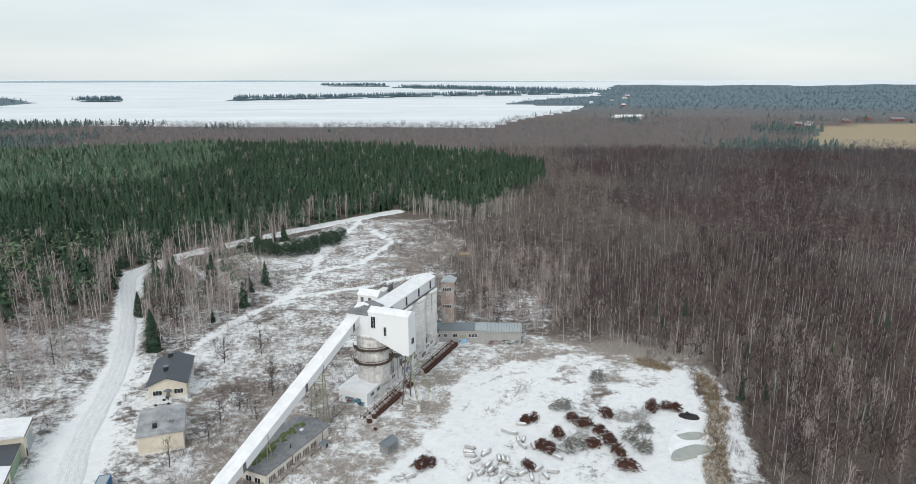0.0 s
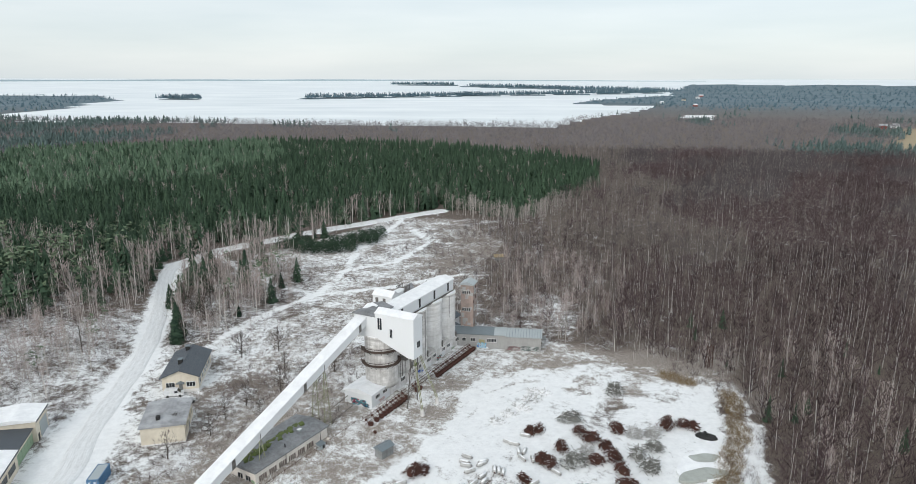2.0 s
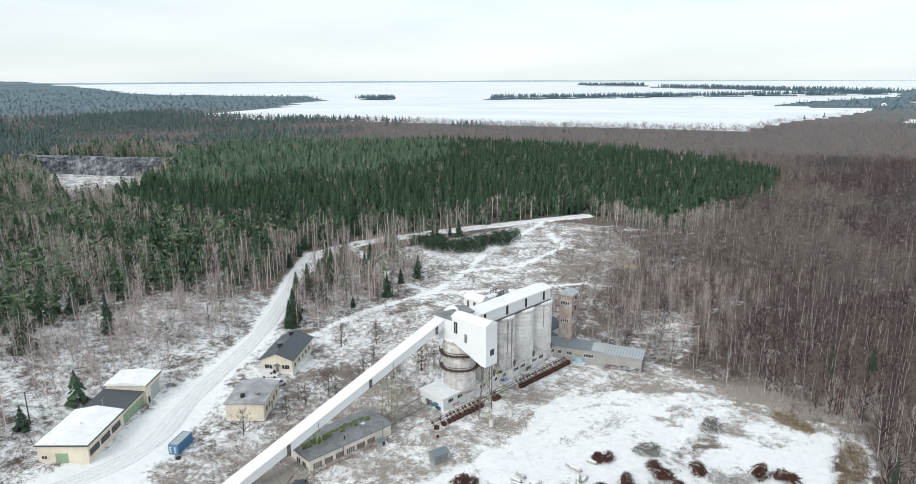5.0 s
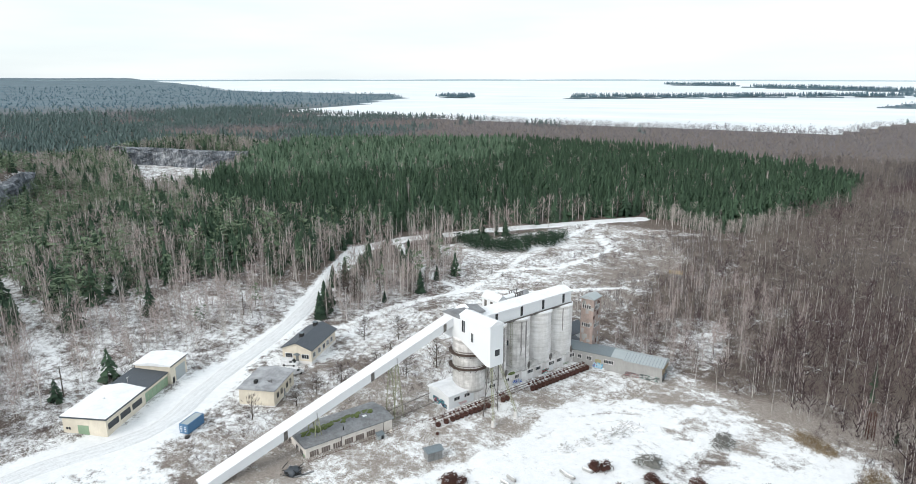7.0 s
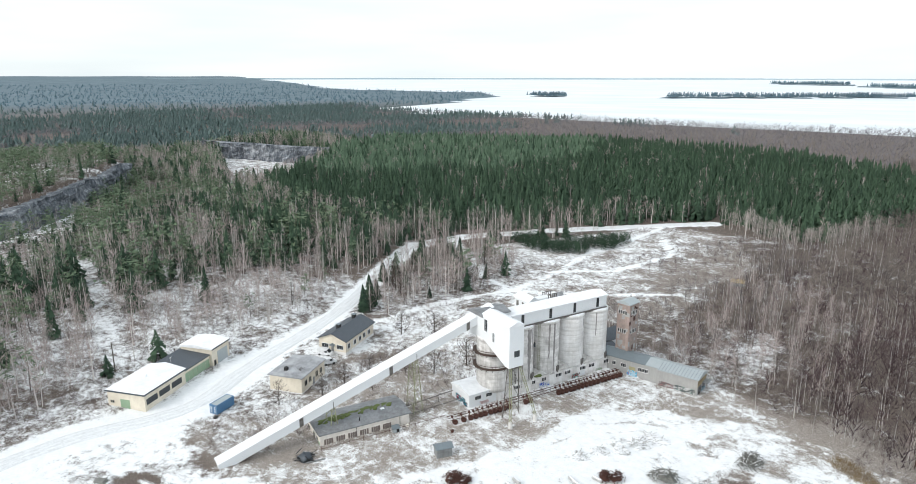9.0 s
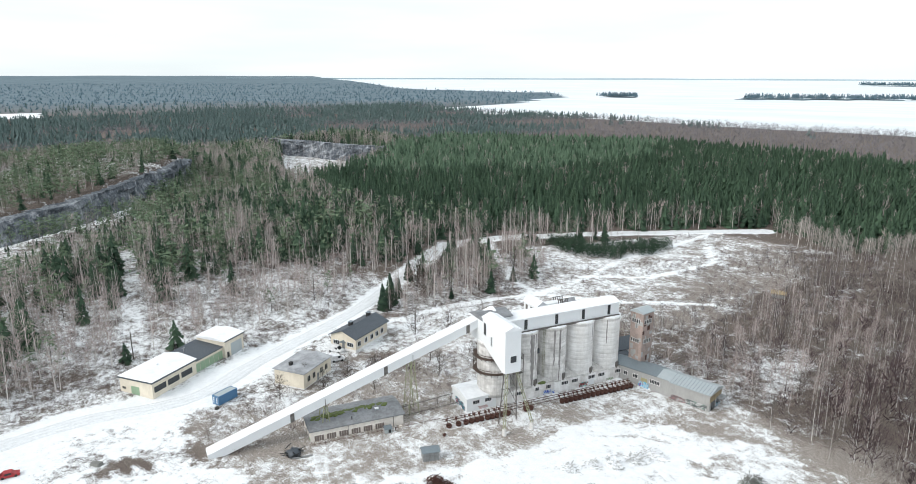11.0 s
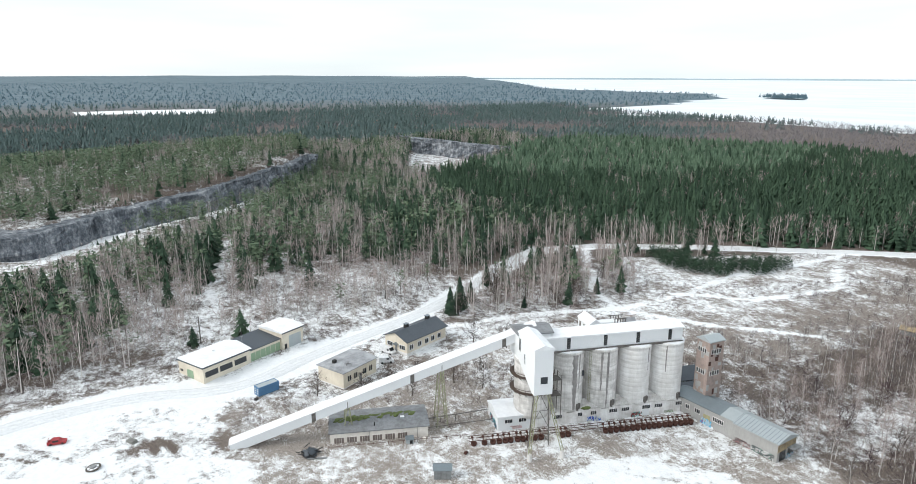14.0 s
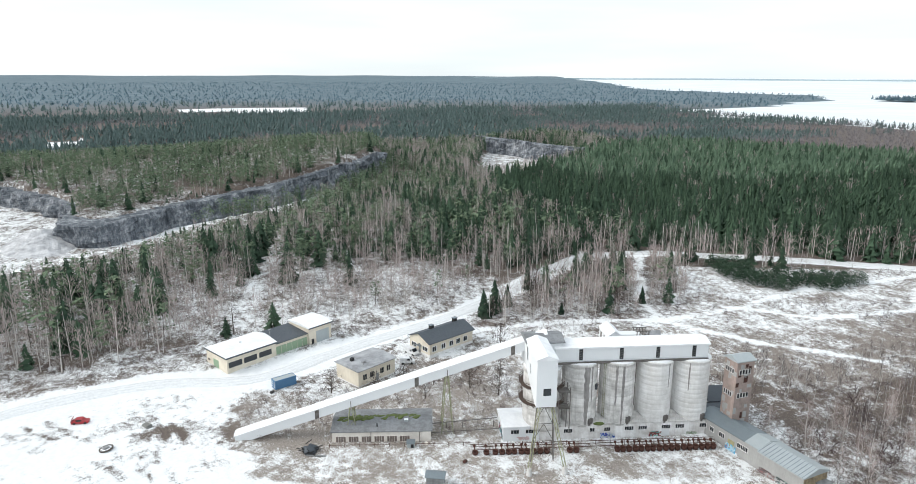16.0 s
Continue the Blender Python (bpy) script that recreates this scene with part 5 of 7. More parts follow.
part("roof", prism([(-0.3, 2.4), (2.7, 2.4), (2.7, 2.5), (1.2, 3.2), (-0.3, 2.5)], "x", -0.3, 3.9), M["roof_grey"], hut, "grey sheet roof")
gable_wall(hut, 2.4, 0.0, 2.4, 0.65, M["timber"])
part("skid", box(-0.2, 3.8, 0.1, 0.35, -0.3, 0.1), M["rust"], hut)
part("skid", box(-0.2, 3.8, 2.0, 2.25, -0.3, 0.1), M["rust"], hut)
for k in range(13):
    part("board", box(0.04 + k * 0.275, 0.26 + k * 0.275, -0.03, 0, 0.12, 2.38), M["timber"], hut)

# street and power poles
def pole(x, y, h, label="dark wooden pole leaning slightly beside the wood"):
    p = thing("pole", pose(x, y, at_ground(x, y) - 0.3, random.uniform(-1, 1), random.uniform(-1, 1), 0), label, "pole", "wooden poles")
    part("shaft", bar((0, 0, 0), (0, 0, h), 0.17, 0.12, 8), M["bark"], p)
    part("crossbar", bar((-0.7, 0, h - 0.5), (0.7, 0, h - 0.5), 0.06), M["timber"], p)


pole(-113.5, 113, 9)
pole(-108, 66, 8)
pole(-118, 180, 9)
lamp = thing("roof_lamp", pose(-86.6, 107.3, 2.2, 0, 0, 112) @ pose(17.5, 5.5, 4.3), "thin white lamp mast on the garage roof", "lamp")
part("mast", bar((0, 0, 0), (0, 0, 2.6), 0.05, sides=6), M["cylinder"], lamp)
part("arm", bar((-0.5, 0, 2.6), (0.5, 0, 2.6), 0.06), M["white"], lamp)

# things in the snow by the road
wreck = thing("wrecked_car", pose(-74.0, 71.5, 2.2, 0, 0, 75), "small red wrecked car sitting low in the snow", "car")
part("body", prism([(-1.9, 0.15), (1.9, 0.15), (1.95, 0.6), (1.0, 0.75), (0.5, 1.25), (-0.9, 1.25), (-1.5, 0.8), (-1.95, 0.7)], "y", -0.8, 0.8), M["red"], wreck)
part("bonnet", moved(box(0, 0.9, -0.7, 0.7, 0, 0.06), pose(-1.95, 0, 0.75, 0, -65, 0)), M["red"], wreck, "raised red boot lid")
for s in (-1, 1):
    part("side_window", box(-0.8, 0.45, s * 0.81 - 0.012, s * 0.81 + 0.012, 0.75, 1.15), M["glass"], wreck)
    for x in (-1.2, 1.2):
        part("wheel", moved(drum([(0.15, -0.09), (0.28, -0.08), (0.28, 0.08), (0.15, 0.09)], 12), pose(x, s * 0.75, 0.25, 90)), M["black"], wreck)
reel = thing("cable_reel", pose(-58.5, 77.2, 2.1, 8, 0, 0), "wooden cable drum lying flat in the snow", "cable drum")
part("flange", drum([(1.5, 0.0), (1.55, 0.05), (1.55, 0.16), (1.45, 0.18)], 24), M["bark"], reel, "round plank flange")
part("core", drum([(0.7, 0.18), (0.65, 0.5)], 16), M["timber"], reel)
for k in range(6):
    part("spoke", moved(box(0.1, 1.4, -0.09, 0.09, 0.17, 0.27), pose(0, 0, 0, 0, 0, 60 * k)), M["timber"], reel)
part("frost", drum([(1.2, 0.17), (1.1, 0.2)], 20), M["snow"], reel, "snow lying on the drum")
block = thing("concrete_block", pose(-65.3, 85.9, 2.0, 6, -8, 25), "tilted grey concrete block half sunk in snow", "concrete block")
part("body", box(-1.3, 1.3, -0.7, 0.7, -0.3, 0.7, 0.12), M["scrap"], block)


# ---- farms and houses far off ----
def far_house(x, y, turn, length, width, height, wall, roof, label):
    h = thing("farmhouse", pose(x, y, at_ground(x, y) - 0.5, 0, 0, turn), label, "house", "distant houses")
    part("wall", box(-length / 2, length / 2, -width / 2, width / 2, 0, height), M[wall], h)
    part("roof", prism([(-width / 2 - 0.6, height - 0.2), (width / 2 + 0.6, height - 0.2), (0, height + width * 0.38)], "x", -length / 2 - 0.6, length / 2 + 0.6), M[roof], h)
    for k in (-0.25, 0.25):
        part("window", box(length * k - 0.7, length * k + 0.7, -width / 2 - 0.06, -width / 2 + 0.05, height * 0.35, height * 0.75), M["glass"], h)


for x, y, turn, size, wall, roof in ((879, 1486, 10, 34, "barn", "barn"), (820, 1450, 80, 22, "barn", "felt"), (690, 1350, 20, 14, "white", "felt"), (660, 1330, -30, 12, "barn", "felt"), (960, 1500, 0, 26, "barn", "felt"),
                                     (640, 2700, 15, 16, "white", "felt"), (560, 2560, -10, 14, "cream", "roof_dark"), (450, 2380, 40, 12, "white", "snow"), (700, 2900, 0, 18, "barn", "snow"), (520, 2200, 25, 12, "barn", "snow")):
    far_house(x, y, turn, size, 9, 5.5, wall, roof, "red wooden farm building far across the fields" if wall == "barn" else "pale house far off among the trees")

# low shelter at the edge of the field
shelter = thing("shelter", pose(1.0, 311.0, at_ground(3, 311), 0, 0, 12), "small weathered shelter with a mossy ochre roof", "shed")
part("wall", box(0, 4.6, 0, 3.2, -0.4, 1.7), M["timber"], shelter)
part("roof", prism([(-0.5, 1.7), (3.7, 1.7), (3.7, 1.85), (1.6, 2.9), (-0.5, 1.85)], "x", -0.5, 5.1), M["ochre_boards"], shelter, "mossy ochre roof")

# rusty frame at the edge of the wood
mast = thing("lattice_mast", pose(72.0, 199.4, at_ground(72, 199.4), 0, 0, 20), "rusty upright lattice mast at the edge of the wood", "mast")
for dx in (0.0, 1.5):
    for dy in (0.0, 1.3):
        part("post", bar((dx, dy, -0.4), (dx * 0.8 + 0.15, dy * 0.8 + 0.1, 7.2), 0.13), M["rust"], mast)
for k in range(4):
    part("brace", bar((0.02, 0, 0.4 + 1.7 * k), (1.42, 0, 2.0 + 1.7 * k), 0.07), M["rust"], mast)
    part("brace", bar((1.42, 1.2, 0.4 + 1.7 * k), (0.05, 1.2, 2.0 + 1.7 * k), 0.07), M["rust"], mast)
    part("rung", bar((0.02, 0, 2.0 + 1.7 * k), (1.42, 0, 2.0 + 1.7 * k), 0.07), M["rust"], mast)

# ---- the scrap yard ----
def heap(m, r, mat, bars, label, seed, bar_len=1.4, thick=0.05, name="scrap_heap", flat=1.05):
    """Lobes of tipped scrap: a lumpy core under a tangle of bent rods or strips of many lengths."""
    q = random.Random(seed)
    h = thing(name, m @ Matrix.Diagonal((q.uniform(0.85, 1.35), q.uniform(0.7, 1.05), q.uniform(0.75, 1.15), 1)), label, "scrap heap", "scrap heaps in the yard")
    lobes = [(0.0, 0.0, 0.95, 1.0)]
    for k in range(q.randint(2, 4)):
        a = q.uniform(0, 6.28)
        lobes.append((r * 0.5 * math.cos(a), r * 0.5 * math.sin(a), q.uniform(0.35, 0.65), q.uniform(0.45, 0.9)))

    def top(x, y):
        return max(r * flat * t * max(0.0, 1 - ((x - lx) ** 2 + (y - ly) ** 2) / (r * s) ** 2) for lx, ly, s, t in lobes)
    if flat > 0.3:
        bm = bmesh.new()
        n, rings = 14, 6
        grid = []
        for k in range(rings + 1):
            row = []
            for i in range(n):
                a, d = 2 * math.pi * i / n, r * 0.66 * k / rings * q.uniform(0.85, 1.1)
                x, y = d * math.cos(a), d * math.sin(a)
                row.append(bm.verts.new((x, y, top(x, y) * q.uniform(0.45, 0.85) - (0.3 if k == rings else 0.05))))
            grid.append(row)
        for k in range(rings):
            for i in range(n):
                bm.faces.new((grid[k][i], grid[k][(i + 1) % n], grid[k + 1][(i + 1) % n], grid[k + 1][i]))
        part("core", bm, M[mat], h)
    lay = q.uniform(0, 6.28)
    bm = bmesh.new()
    for k in range(bars):
        lx, ly, s, t = q.choice(lobes)
        a, d = q.uniform(0, 6.28), r * s * math.sqrt(q.random())
        x, y = lx + d * math.cos(a), ly + d * math.sin(a)
        c = Vector((x, y, top(x, y) + q.uniform(-0.12, 0.12)))
        b = lay + q.gauss(0, 0.7) if k % 2 else q.uniform(0, 6.28)
        w = Vector((math.cos(b), math.sin(b), q.gauss(0.3 if flat > 0.3 else 0.05, 0.5))).normalized() * bar_len * q.choice((0.15, 0.22, 0.3, 0.45, 0.65))
        bend = c + Vector((q.uniform(-0.15, 0.15), q.uniform(-0.15, 0.15), q.uniform(0, 0.2)))
        add_bar(bm, c - w, bend, thick * q.uniform(0.6, 1.3), sides=3)
        if k % 3 == 0:
            add_bar(bm, bend, c + w, thick * q.uniform(0.6, 1.2), sides=3)
    part("tangle", bm, M[mat], h)
    bm = bmesh.new()
    for k in range(bars if flat < 0.3 else bars // (22 if mat == "rust" else 6)):
        lx, ly, s, t = q.choice(lobes)
        a, d = q.uniform(0, 6.28), r * s * math.sqrt(q.random())
        x, y = lx + d * math.cos(a), ly + d * math.sin(a)
        c = Vector((x, y, top(x, y) + 0.12))
        w = Vector((q.uniform(-1, 1), q.uniform(-1, 1), q.uniform(-0.1, 0.25))).normalized() * bar_len * q.uniform(0.15, 0.4)
        add_bar(bm, c - w, c + w, thick * (1.5 if flat < 0.3 else 1.0), sides=4)
    part("snow_crust", bm, M["snow"], h, "scrap whitened by snow")
    return h


RUSTY = [(18.3, 153.2, 1.7), (20.7, 154.2, 1.6), (30.7, 155.3, 2.2), (39.9, 157.6, 1.9), (33.2, 151.9, 2.0), (52.4, 161.3, 2.5), (57.3, 162.8, 2.0), (59.5, 161.6, 1.6), (25.9, 147.0, 2.0), (36.4, 148.8, 1.9),
         (37.5, 144.2, 2.2), (33.4, 142.6, 1.8), (20.8, 141.6, 1.9), (22.8, 139.9, 2.2), (39.1, 138.7, 2.4), (39.6, 133.2, 2.7), (-6.9, 132.6, 2.2), (-4.8, 133.8, 1.5), (17.3, 133.0, 1.9)]
for i, (x, y, r) in enumerate(RUSTY):
    heap(pose(x, y, at_ground(x, y) + 0.05, 0, 0, i * 47), r * 1.05, "rust", 330, "heap of tangled rust-brown steel rods on snow", 100 + i)
for i, (x, y, r, mat, lab) in enumerate([(29.0, 161.0, 2.9, "scrap", "tall heap of grey tangled metal profiles"), (41.7, 179.0, 2.6, "scrap", "dark heap of grey scrap bars dusted with snow"),
                                         (45.2, 141.5, 2.2, "scrap", "spread heap of grey-brown scrap bars"), (47.5, 149.9, 2.2, "scrap", "heap of fine grey wire scrap"),
                                         (43.3, 145.6, 2.0, "scrap", "heap of brown-grey scrap strips"), (44.1, 155.8, 1.9, "cylinder", "pale heap of light metal offcuts"),
                                         (48.9, 156.8, 2.0, "cylinder", "pale heap of thin metal strips"), (28.5, 141.6, 2.8, "scrap", "flat heap of pale grey scrap"), (31.5, 147.2, 1.3, "cylinder", "small heap of pale scrap")]):
    heap(pose(x, y, at_ground(x, y) + 0.05, 0, 0, i * 31), r * 1.05, mat, 330, lab, 300 + i, 2.4, 0.06)
for i, (x, y, r) in enumerate([(20.8, 176.4, 3.4), (18.8, 171.5, 3.0), (16.0, 166.6, 2.4), (13.2, 162.6, 2.2), (10.0, 158.4, 2.3)]):
    heap(pose(x, y, at_ground(x, y) - 0.1, 0, 0, i * 67), r, "cylinder", 150, "low spread of snow-white pipes and posts", 400 + i, 2.2, 0.09, "pipe_heap", 0.16)

tank = thing("steel_tank", pose(13.1, 148.3, 0.6), "pale steel cylinder tank dusted with snow", "tank", "loose steel tanks")
part("shell", moved(drum([(0.12, -1.35), (0.36, -1.25), (0.46, -1.05), (0.46, 1.05), (0.36, 1.25), (0.12, 1.35)], 14), pose(0, 0, 0, 90)), M["cylinder"], tank)
part("neck", moved(drum([(0.12, 0), (0.12, 0.16)], 8), pose(0, -1.35, 0, 90)), M["rust"], tank)
part("snow_cap", moved(drum([(0.3, -1.1), (0.34, 0), (0.3, 1.1)], 8), pose(0, 0, 0.19, 90)), M["snow"], tank, "strip of snow on top")
TANKS = [(14.6, 147.6, 75), (15.8, 144.3, 10), (17.1, 144.6, -15), (16.6, 141.6, 30), (19.0, 141.4, 0), (10.6, 135.8, 5), (11.6, 135.6, 0), (12.5, 135.2, -5), (7.9, 138.6, -50), (4.0, 140.3, 60), (3.6, 138.2, 70), (4.1, 136.9, 75),
         (7.6, 137.6, -40), (8.1, 133.3, -30), (5.2, 134.7, -50), (6.4, 130.0, -35), (3.9, 128.4, -20), (8.6, 131.4, -30), (15.7, 130.1, -50), (17.5, 128.6, 10), (19.4, 131.9, -40), (22.4, 131.0, 75), (20.6, 129.4, 30), (-9.1, 128.3, -60),
         (18.9, 154.9, 80), (17.2, 152.0, 70), (24.3, 137.2, 40), (11.3, 127.6, -30), (13.2, 129.9, 70)]
for x, y, turn in TANKS:
    copy_thing(tank, pose(x, y, at_ground(x, y) + 0.42 + random.uniform(-0.03, 0.06), 0, random.uniform(-20, 20), turn + random.uniform(-8, 8)))
tank.matrix_world = pose(13.1, 148.3, at_ground(13.1, 148.3) + 0.42, 0, 0, 60)

tyres = thing("tyre_heap", pose(61.7, 158.3, at_ground(61.7, 158.3), 0, 0, -15), "flat heap of black rubber tyres", "tyre heap")
q = random.Random(9)
bm = drum([(2.3, -0.2), (2.0, 0.3), (1.1, 0.6)], 12)
part("core", moved(bm, Matrix.Diagonal((1.25, 0.8, 1, 1))), M["black"], tyres)
for k in range(22):
    a, d = q.uniform(0, 6.28), 2.1 * math.sqrt(q.random())
    part("tyre", moved(drum([(0.33, 0), (0.45, 0.1), (0.33, 0.2), (0.2, 0.12)], 10), pose(d * 1.25 * math.cos(a), d * 0.8 * math.sin(a), 0.15 + 0.45 * (1 - d / 2.2), q.uniform(-40, 40), q.uniform(-40, 40), 0)), M["black"], tyres)

tarp = thing("rubbish_heap", pose(-38.6, 118.6, at_ground(-38.6, 118.6), 0, 0, 40), "heap of dark blue-black tarpaulin and rubbish", "rubbish")
bm = drum([(1.9, -0.2), (1.7, 0.5), (1.0, 1.1), (0.4, 1.3)], 12)
for v in bm.verts:
    v.co *= 1 + q.uniform(-0.22, 0.22)
part("sheet", bm, M["roof_dark"], tarp)
bm = bmesh.new()
for k in range(26):
    c = Vector((q.uniform(-1.8, 1.8), q.uniform(-1.8, 1.8), q.uniform(0.1, 1.0)))
    w = Vector((q.uniform(-1, 1), q.uniform(-1, 1), q.uniform(-0.3, 0.4))).normalized() * 0.9
    add_bar(bm, c - w, c + w, 0.1, sides=4)
part("rubbish", bm, M["black"], tarp)
beam = thing("timber_beam", pose(-35.8, 119.2, at_ground(-35.8, 119.2) + 0.15, 0, 0, 62), "pale timber beam lying on the ground", "beam")
part("body", box(-2.2, 2.2, -0.14, 0.14, -0.1, 0.18, 0.02), M["timber"], beam)
drum_red = thing("oil_drum", pose(-19.4, 148.2, at_ground(-19.4, 148.2) + 0.35, 80, 0, 30), "rusty red oil drum lying on its side", "oil drum")
part("body", drum([(0.33, -0.45), (0.35, -0.42), (0.35, 0.42), (0.33, 0.45)], 14), M["rust"], drum_red)

# frozen pond with a snow tongue, and the reed ditch
def blob(name, cx, cy, rx, ry, turn, z, mat, label, category, seed):
    q = random.Random(seed)
    n = 40
    bm = bmesh.new()
    ph = [q.uniform(0, 6.28) for _ in range(3)]
    pts = []
    for k in range(n):
        a = 2 * math.pi * k / n
        s = 1 + 0.12 * math.sin(2 * a + ph[0]) + 0.08 * math.sin(3 * a + ph[1]) + 0.05 * math.sin(5 * a + ph[2])
        pts.append(Vector((cx, cy, z)) + Matrix.Rotation(radians(turn), 3, "Z") @ Vector((rx * s * math.cos(a), ry * s * math.sin(a), 0)))
    top = [bm.verts.new(p) for p in pts]
    low = [bm.verts.new(p - Vector((0, 0, 0.6))) for p in pts]
    bm.faces.new(top)
    for k in range(n):
        bm.faces.new((low[k], low[(k + 1) % n], top[(k + 1) % n], top[k]))
    me = bpy.data.meshes.new(name)
    bmesh.ops.recalc_face_normals(bm, faces=bm.faces)
    bm.to_mesh(me)
    bm.free()
    me.materials.append(mat)
    return tagged(new(name, me), label, category, kind="structure")


pond_ice = weathered("grey_pond_ice", (0.4, 0.42, 0.39), (0.24, 0.25, 0.22), 0.3, 0, 0.25, 0, 1.5, 0.05)
blob("pond", 57.6, 144.2, 6.6, 5.6, 40, 0.52, M["snow"], "frozen pond under smooth snow", "pond", 1)
blob("pond", 58.6, 147.2, 3.6, 1.8, 5, 0.535, pond_ice, "bare grey-green ice on the pond", "pond", 2)
blob("pond", 56.6, 140.3, 5.4, 2.4, 20, 0.54, pond_ice, "bare grey-green ice at the pond's edge", "pond", 3)

# ---- rock faces of the two quarries ----
def cliff(name, line, low, high, label, seed, rise=(0, 0)):
    pts = smooth_line(line, 3.0)
    rows = 14
    verts = []
    for i, p in enumerate(pts):
        d = (pts[min(i + 1, len(pts) - 1)] - pts[max(i - 1, 0)]).normalized()
        out = Vector((d.y, -d.x, 0))
        for k in range(rows + 1):
            f = k / rows
            far = max(0.0, i / len(pts) - 0.42) / 0.58
            foot, brow = low + rise[0] * far, high + rise[1] * far
            z = foot + (brow - foot) * f + f * 3.0 * noise.noise(Vector((i * 0.11, 2.2, seed)))
            n = 6.0 * noise.noise(Vector((p.x * 0.035, p.y * 0.035, seed))) + 4.0 * noise.noise(Vector((p.x * 0.12, p.y * 0.12, z * 0.16 + seed))) + 2.0 * noise.noise(Vector((p.x * 0.4, p.y * 0.4, z * 0.5 + seed)))
            q = p + out * (5.5 + 2.5 * (1 - f) + n)
            verts.append((q.x, q.y, z))
    for i, p in enumerate(pts):
        d = (pts[min(i + 1, len(pts) - 1)] - pts[max(i - 1, 0)]).normalized()
        q = p - Vector((d.y, -d.x, 0)) * 4
        verts.append((q.x, q.y, high + rise[1] * max(0.0, i / len(pts) - 0.42) / 0.58 - 0.4))
    n = rows + 1
    faces = [(i * n + k, (i + 1) * n + k, (i + 1) * n + k + 1, i * n + k + 1) for i in range(len(pts) - 1) for k in range(rows)]
    cap = len(pts) * n
    faces += [(i * n + rows, (i + 1) * n + rows, cap + i + 1, cap + i) for i in range(len(pts) - 1)]
    return tagged(new(name, raw_mesh(name, verts, faces, M["rock"])), label, "cliff", kind="structure")


cliff("rock_face", CLIFF, -4, 9.5, "dark grey blasted rock face of a quarry", 1.0, (9, 14))
cliff("rock_face", [(-620, 462), (-560, 478), (-500, 484), (-445, 500)], -6, 14, "grey rock wall with snow ledges behind a clearing", 3.0)
heap_at = (-306, 44)
bm = bmesh.new()
bmesh.ops.create_grid(bm, x_segments=40, y_segments=30, size=1)
for v in bm.verts:
    r = v.co.length
    v.co = Vector((heap_at[0] + v.co.x * 34, heap_at[1] + v.co.y * 20, -3.4 + 8.5 * max(0, 1 - r) + 1.0 * noise.noise(Vector((v.co.x * 6, v.co.y * 6, 3)))))
me = bpy.data.meshes.new("gravel_heap")
bm.to_mesh(me)
bm.free()
me.materials.append(weathered("snowy_gravel", (0.6, 0.6, 0.61), (0.2, 0.2, 0.21), 0.95, 0, 0.25, 0, 1.2, 0.6))
tagged(new("gravel_heap", me), "grey gravel heap dusted with snow in the quarry", "gravel heap", kind="stuff")


# ---- tree shapes, all of unit height ----
class Slivers:
    """Collects narrow triangles: twigs, needles, sprays."""

    def __init__(self, r):
        self.r, self.v, self.f = r, [], []

    def tri(self, a, b, c):
        self.f.append((len(self.v), len(self.v) + 1, len(self.v) + 2))
        self.v.extend((tuple(a), tuple(b), tuple(c)))

    def twig(self, p, q, w):
        r = self.r
        n = (q - p).cross(Vector((r.uniform(-1, 1), r.uniform(-1, 1), r.uniform(-0.4, 0.4)))).normalized() * w
        self.tri(p - n, p + n, q)

    def done(self):
        return np.array(self.v), np.array(self.f)


def spruce_shape(r, tiers, leaves, w=0.17, low=0.06):
    """A spire of short drooping sprays, ragged towards the foot."""
    s = Slivers(r)
    turn = r.uniform(0, 6.283)
    for t in range(tiers):
        k = (t + r.uniform(-0.25, 0.25)) / tiers
        z = low + (0.95 - low) * max(k, 0)
        reach = w * (1 - max(k, 0)) ** 0.85 + 0.01
        for i in range(leaves):
            a = turn + t * 2.4 + 2 * math.pi * (i + r.uniform(-0.3, 0.3)) / leaves
            q = reach * r.uniform(0.65, 1.2)
            half = 0.62 * q * r.uniform(0.6, 1.1)
            drop = z - 0.28 * q - r.uniform(0, 0.02)
            c, sn = math.cos(a), math.sin(a)
            s.tri((0.1 * q * c, 0.1 * q * sn, z + 1.15 / tiers), (q * c - half * sn, q * sn + half * c, drop), (q * c + half * sn, q * sn - half * c, drop - r.uniform(0, 0.015)))
    s.tri((-0.007, 0, 0.86), (0.007, 0, 0.86), (0, 0, 1.0))
    return s.done()


def pine_shape(r, boughs, tufts, low=0.4, wide=0.17, size=0.06):
    """A pine: boughs that each carry a cloud of needle tufts."""
    s = Slivers(r)
    for b in range(boughs):
        k = low + (0.96 - low) * (b + r.random()) / boughs
        a = b * 2.4 + r.uniform(-0.4, 0.4)
        reach = wide * (1.12 - k) ** 0.5 * r.uniform(0.4, 1.15)
        c = Vector((reach * math.cos(a), reach * math.sin(a), k))
        for _ in range(tufts):
            m = c + Vector((r.gauss(0, 0.6), r.gauss(0, 0.6), r.gauss(0, 0.35))) * size
            p = [m + Vector((r.uniform(-1, 1), r.uniform(-1, 1), r.uniform(-0.5, 0.8))) * size * 0.62 for _ in range(3)]
            s.tri(*p)
    return s.done()


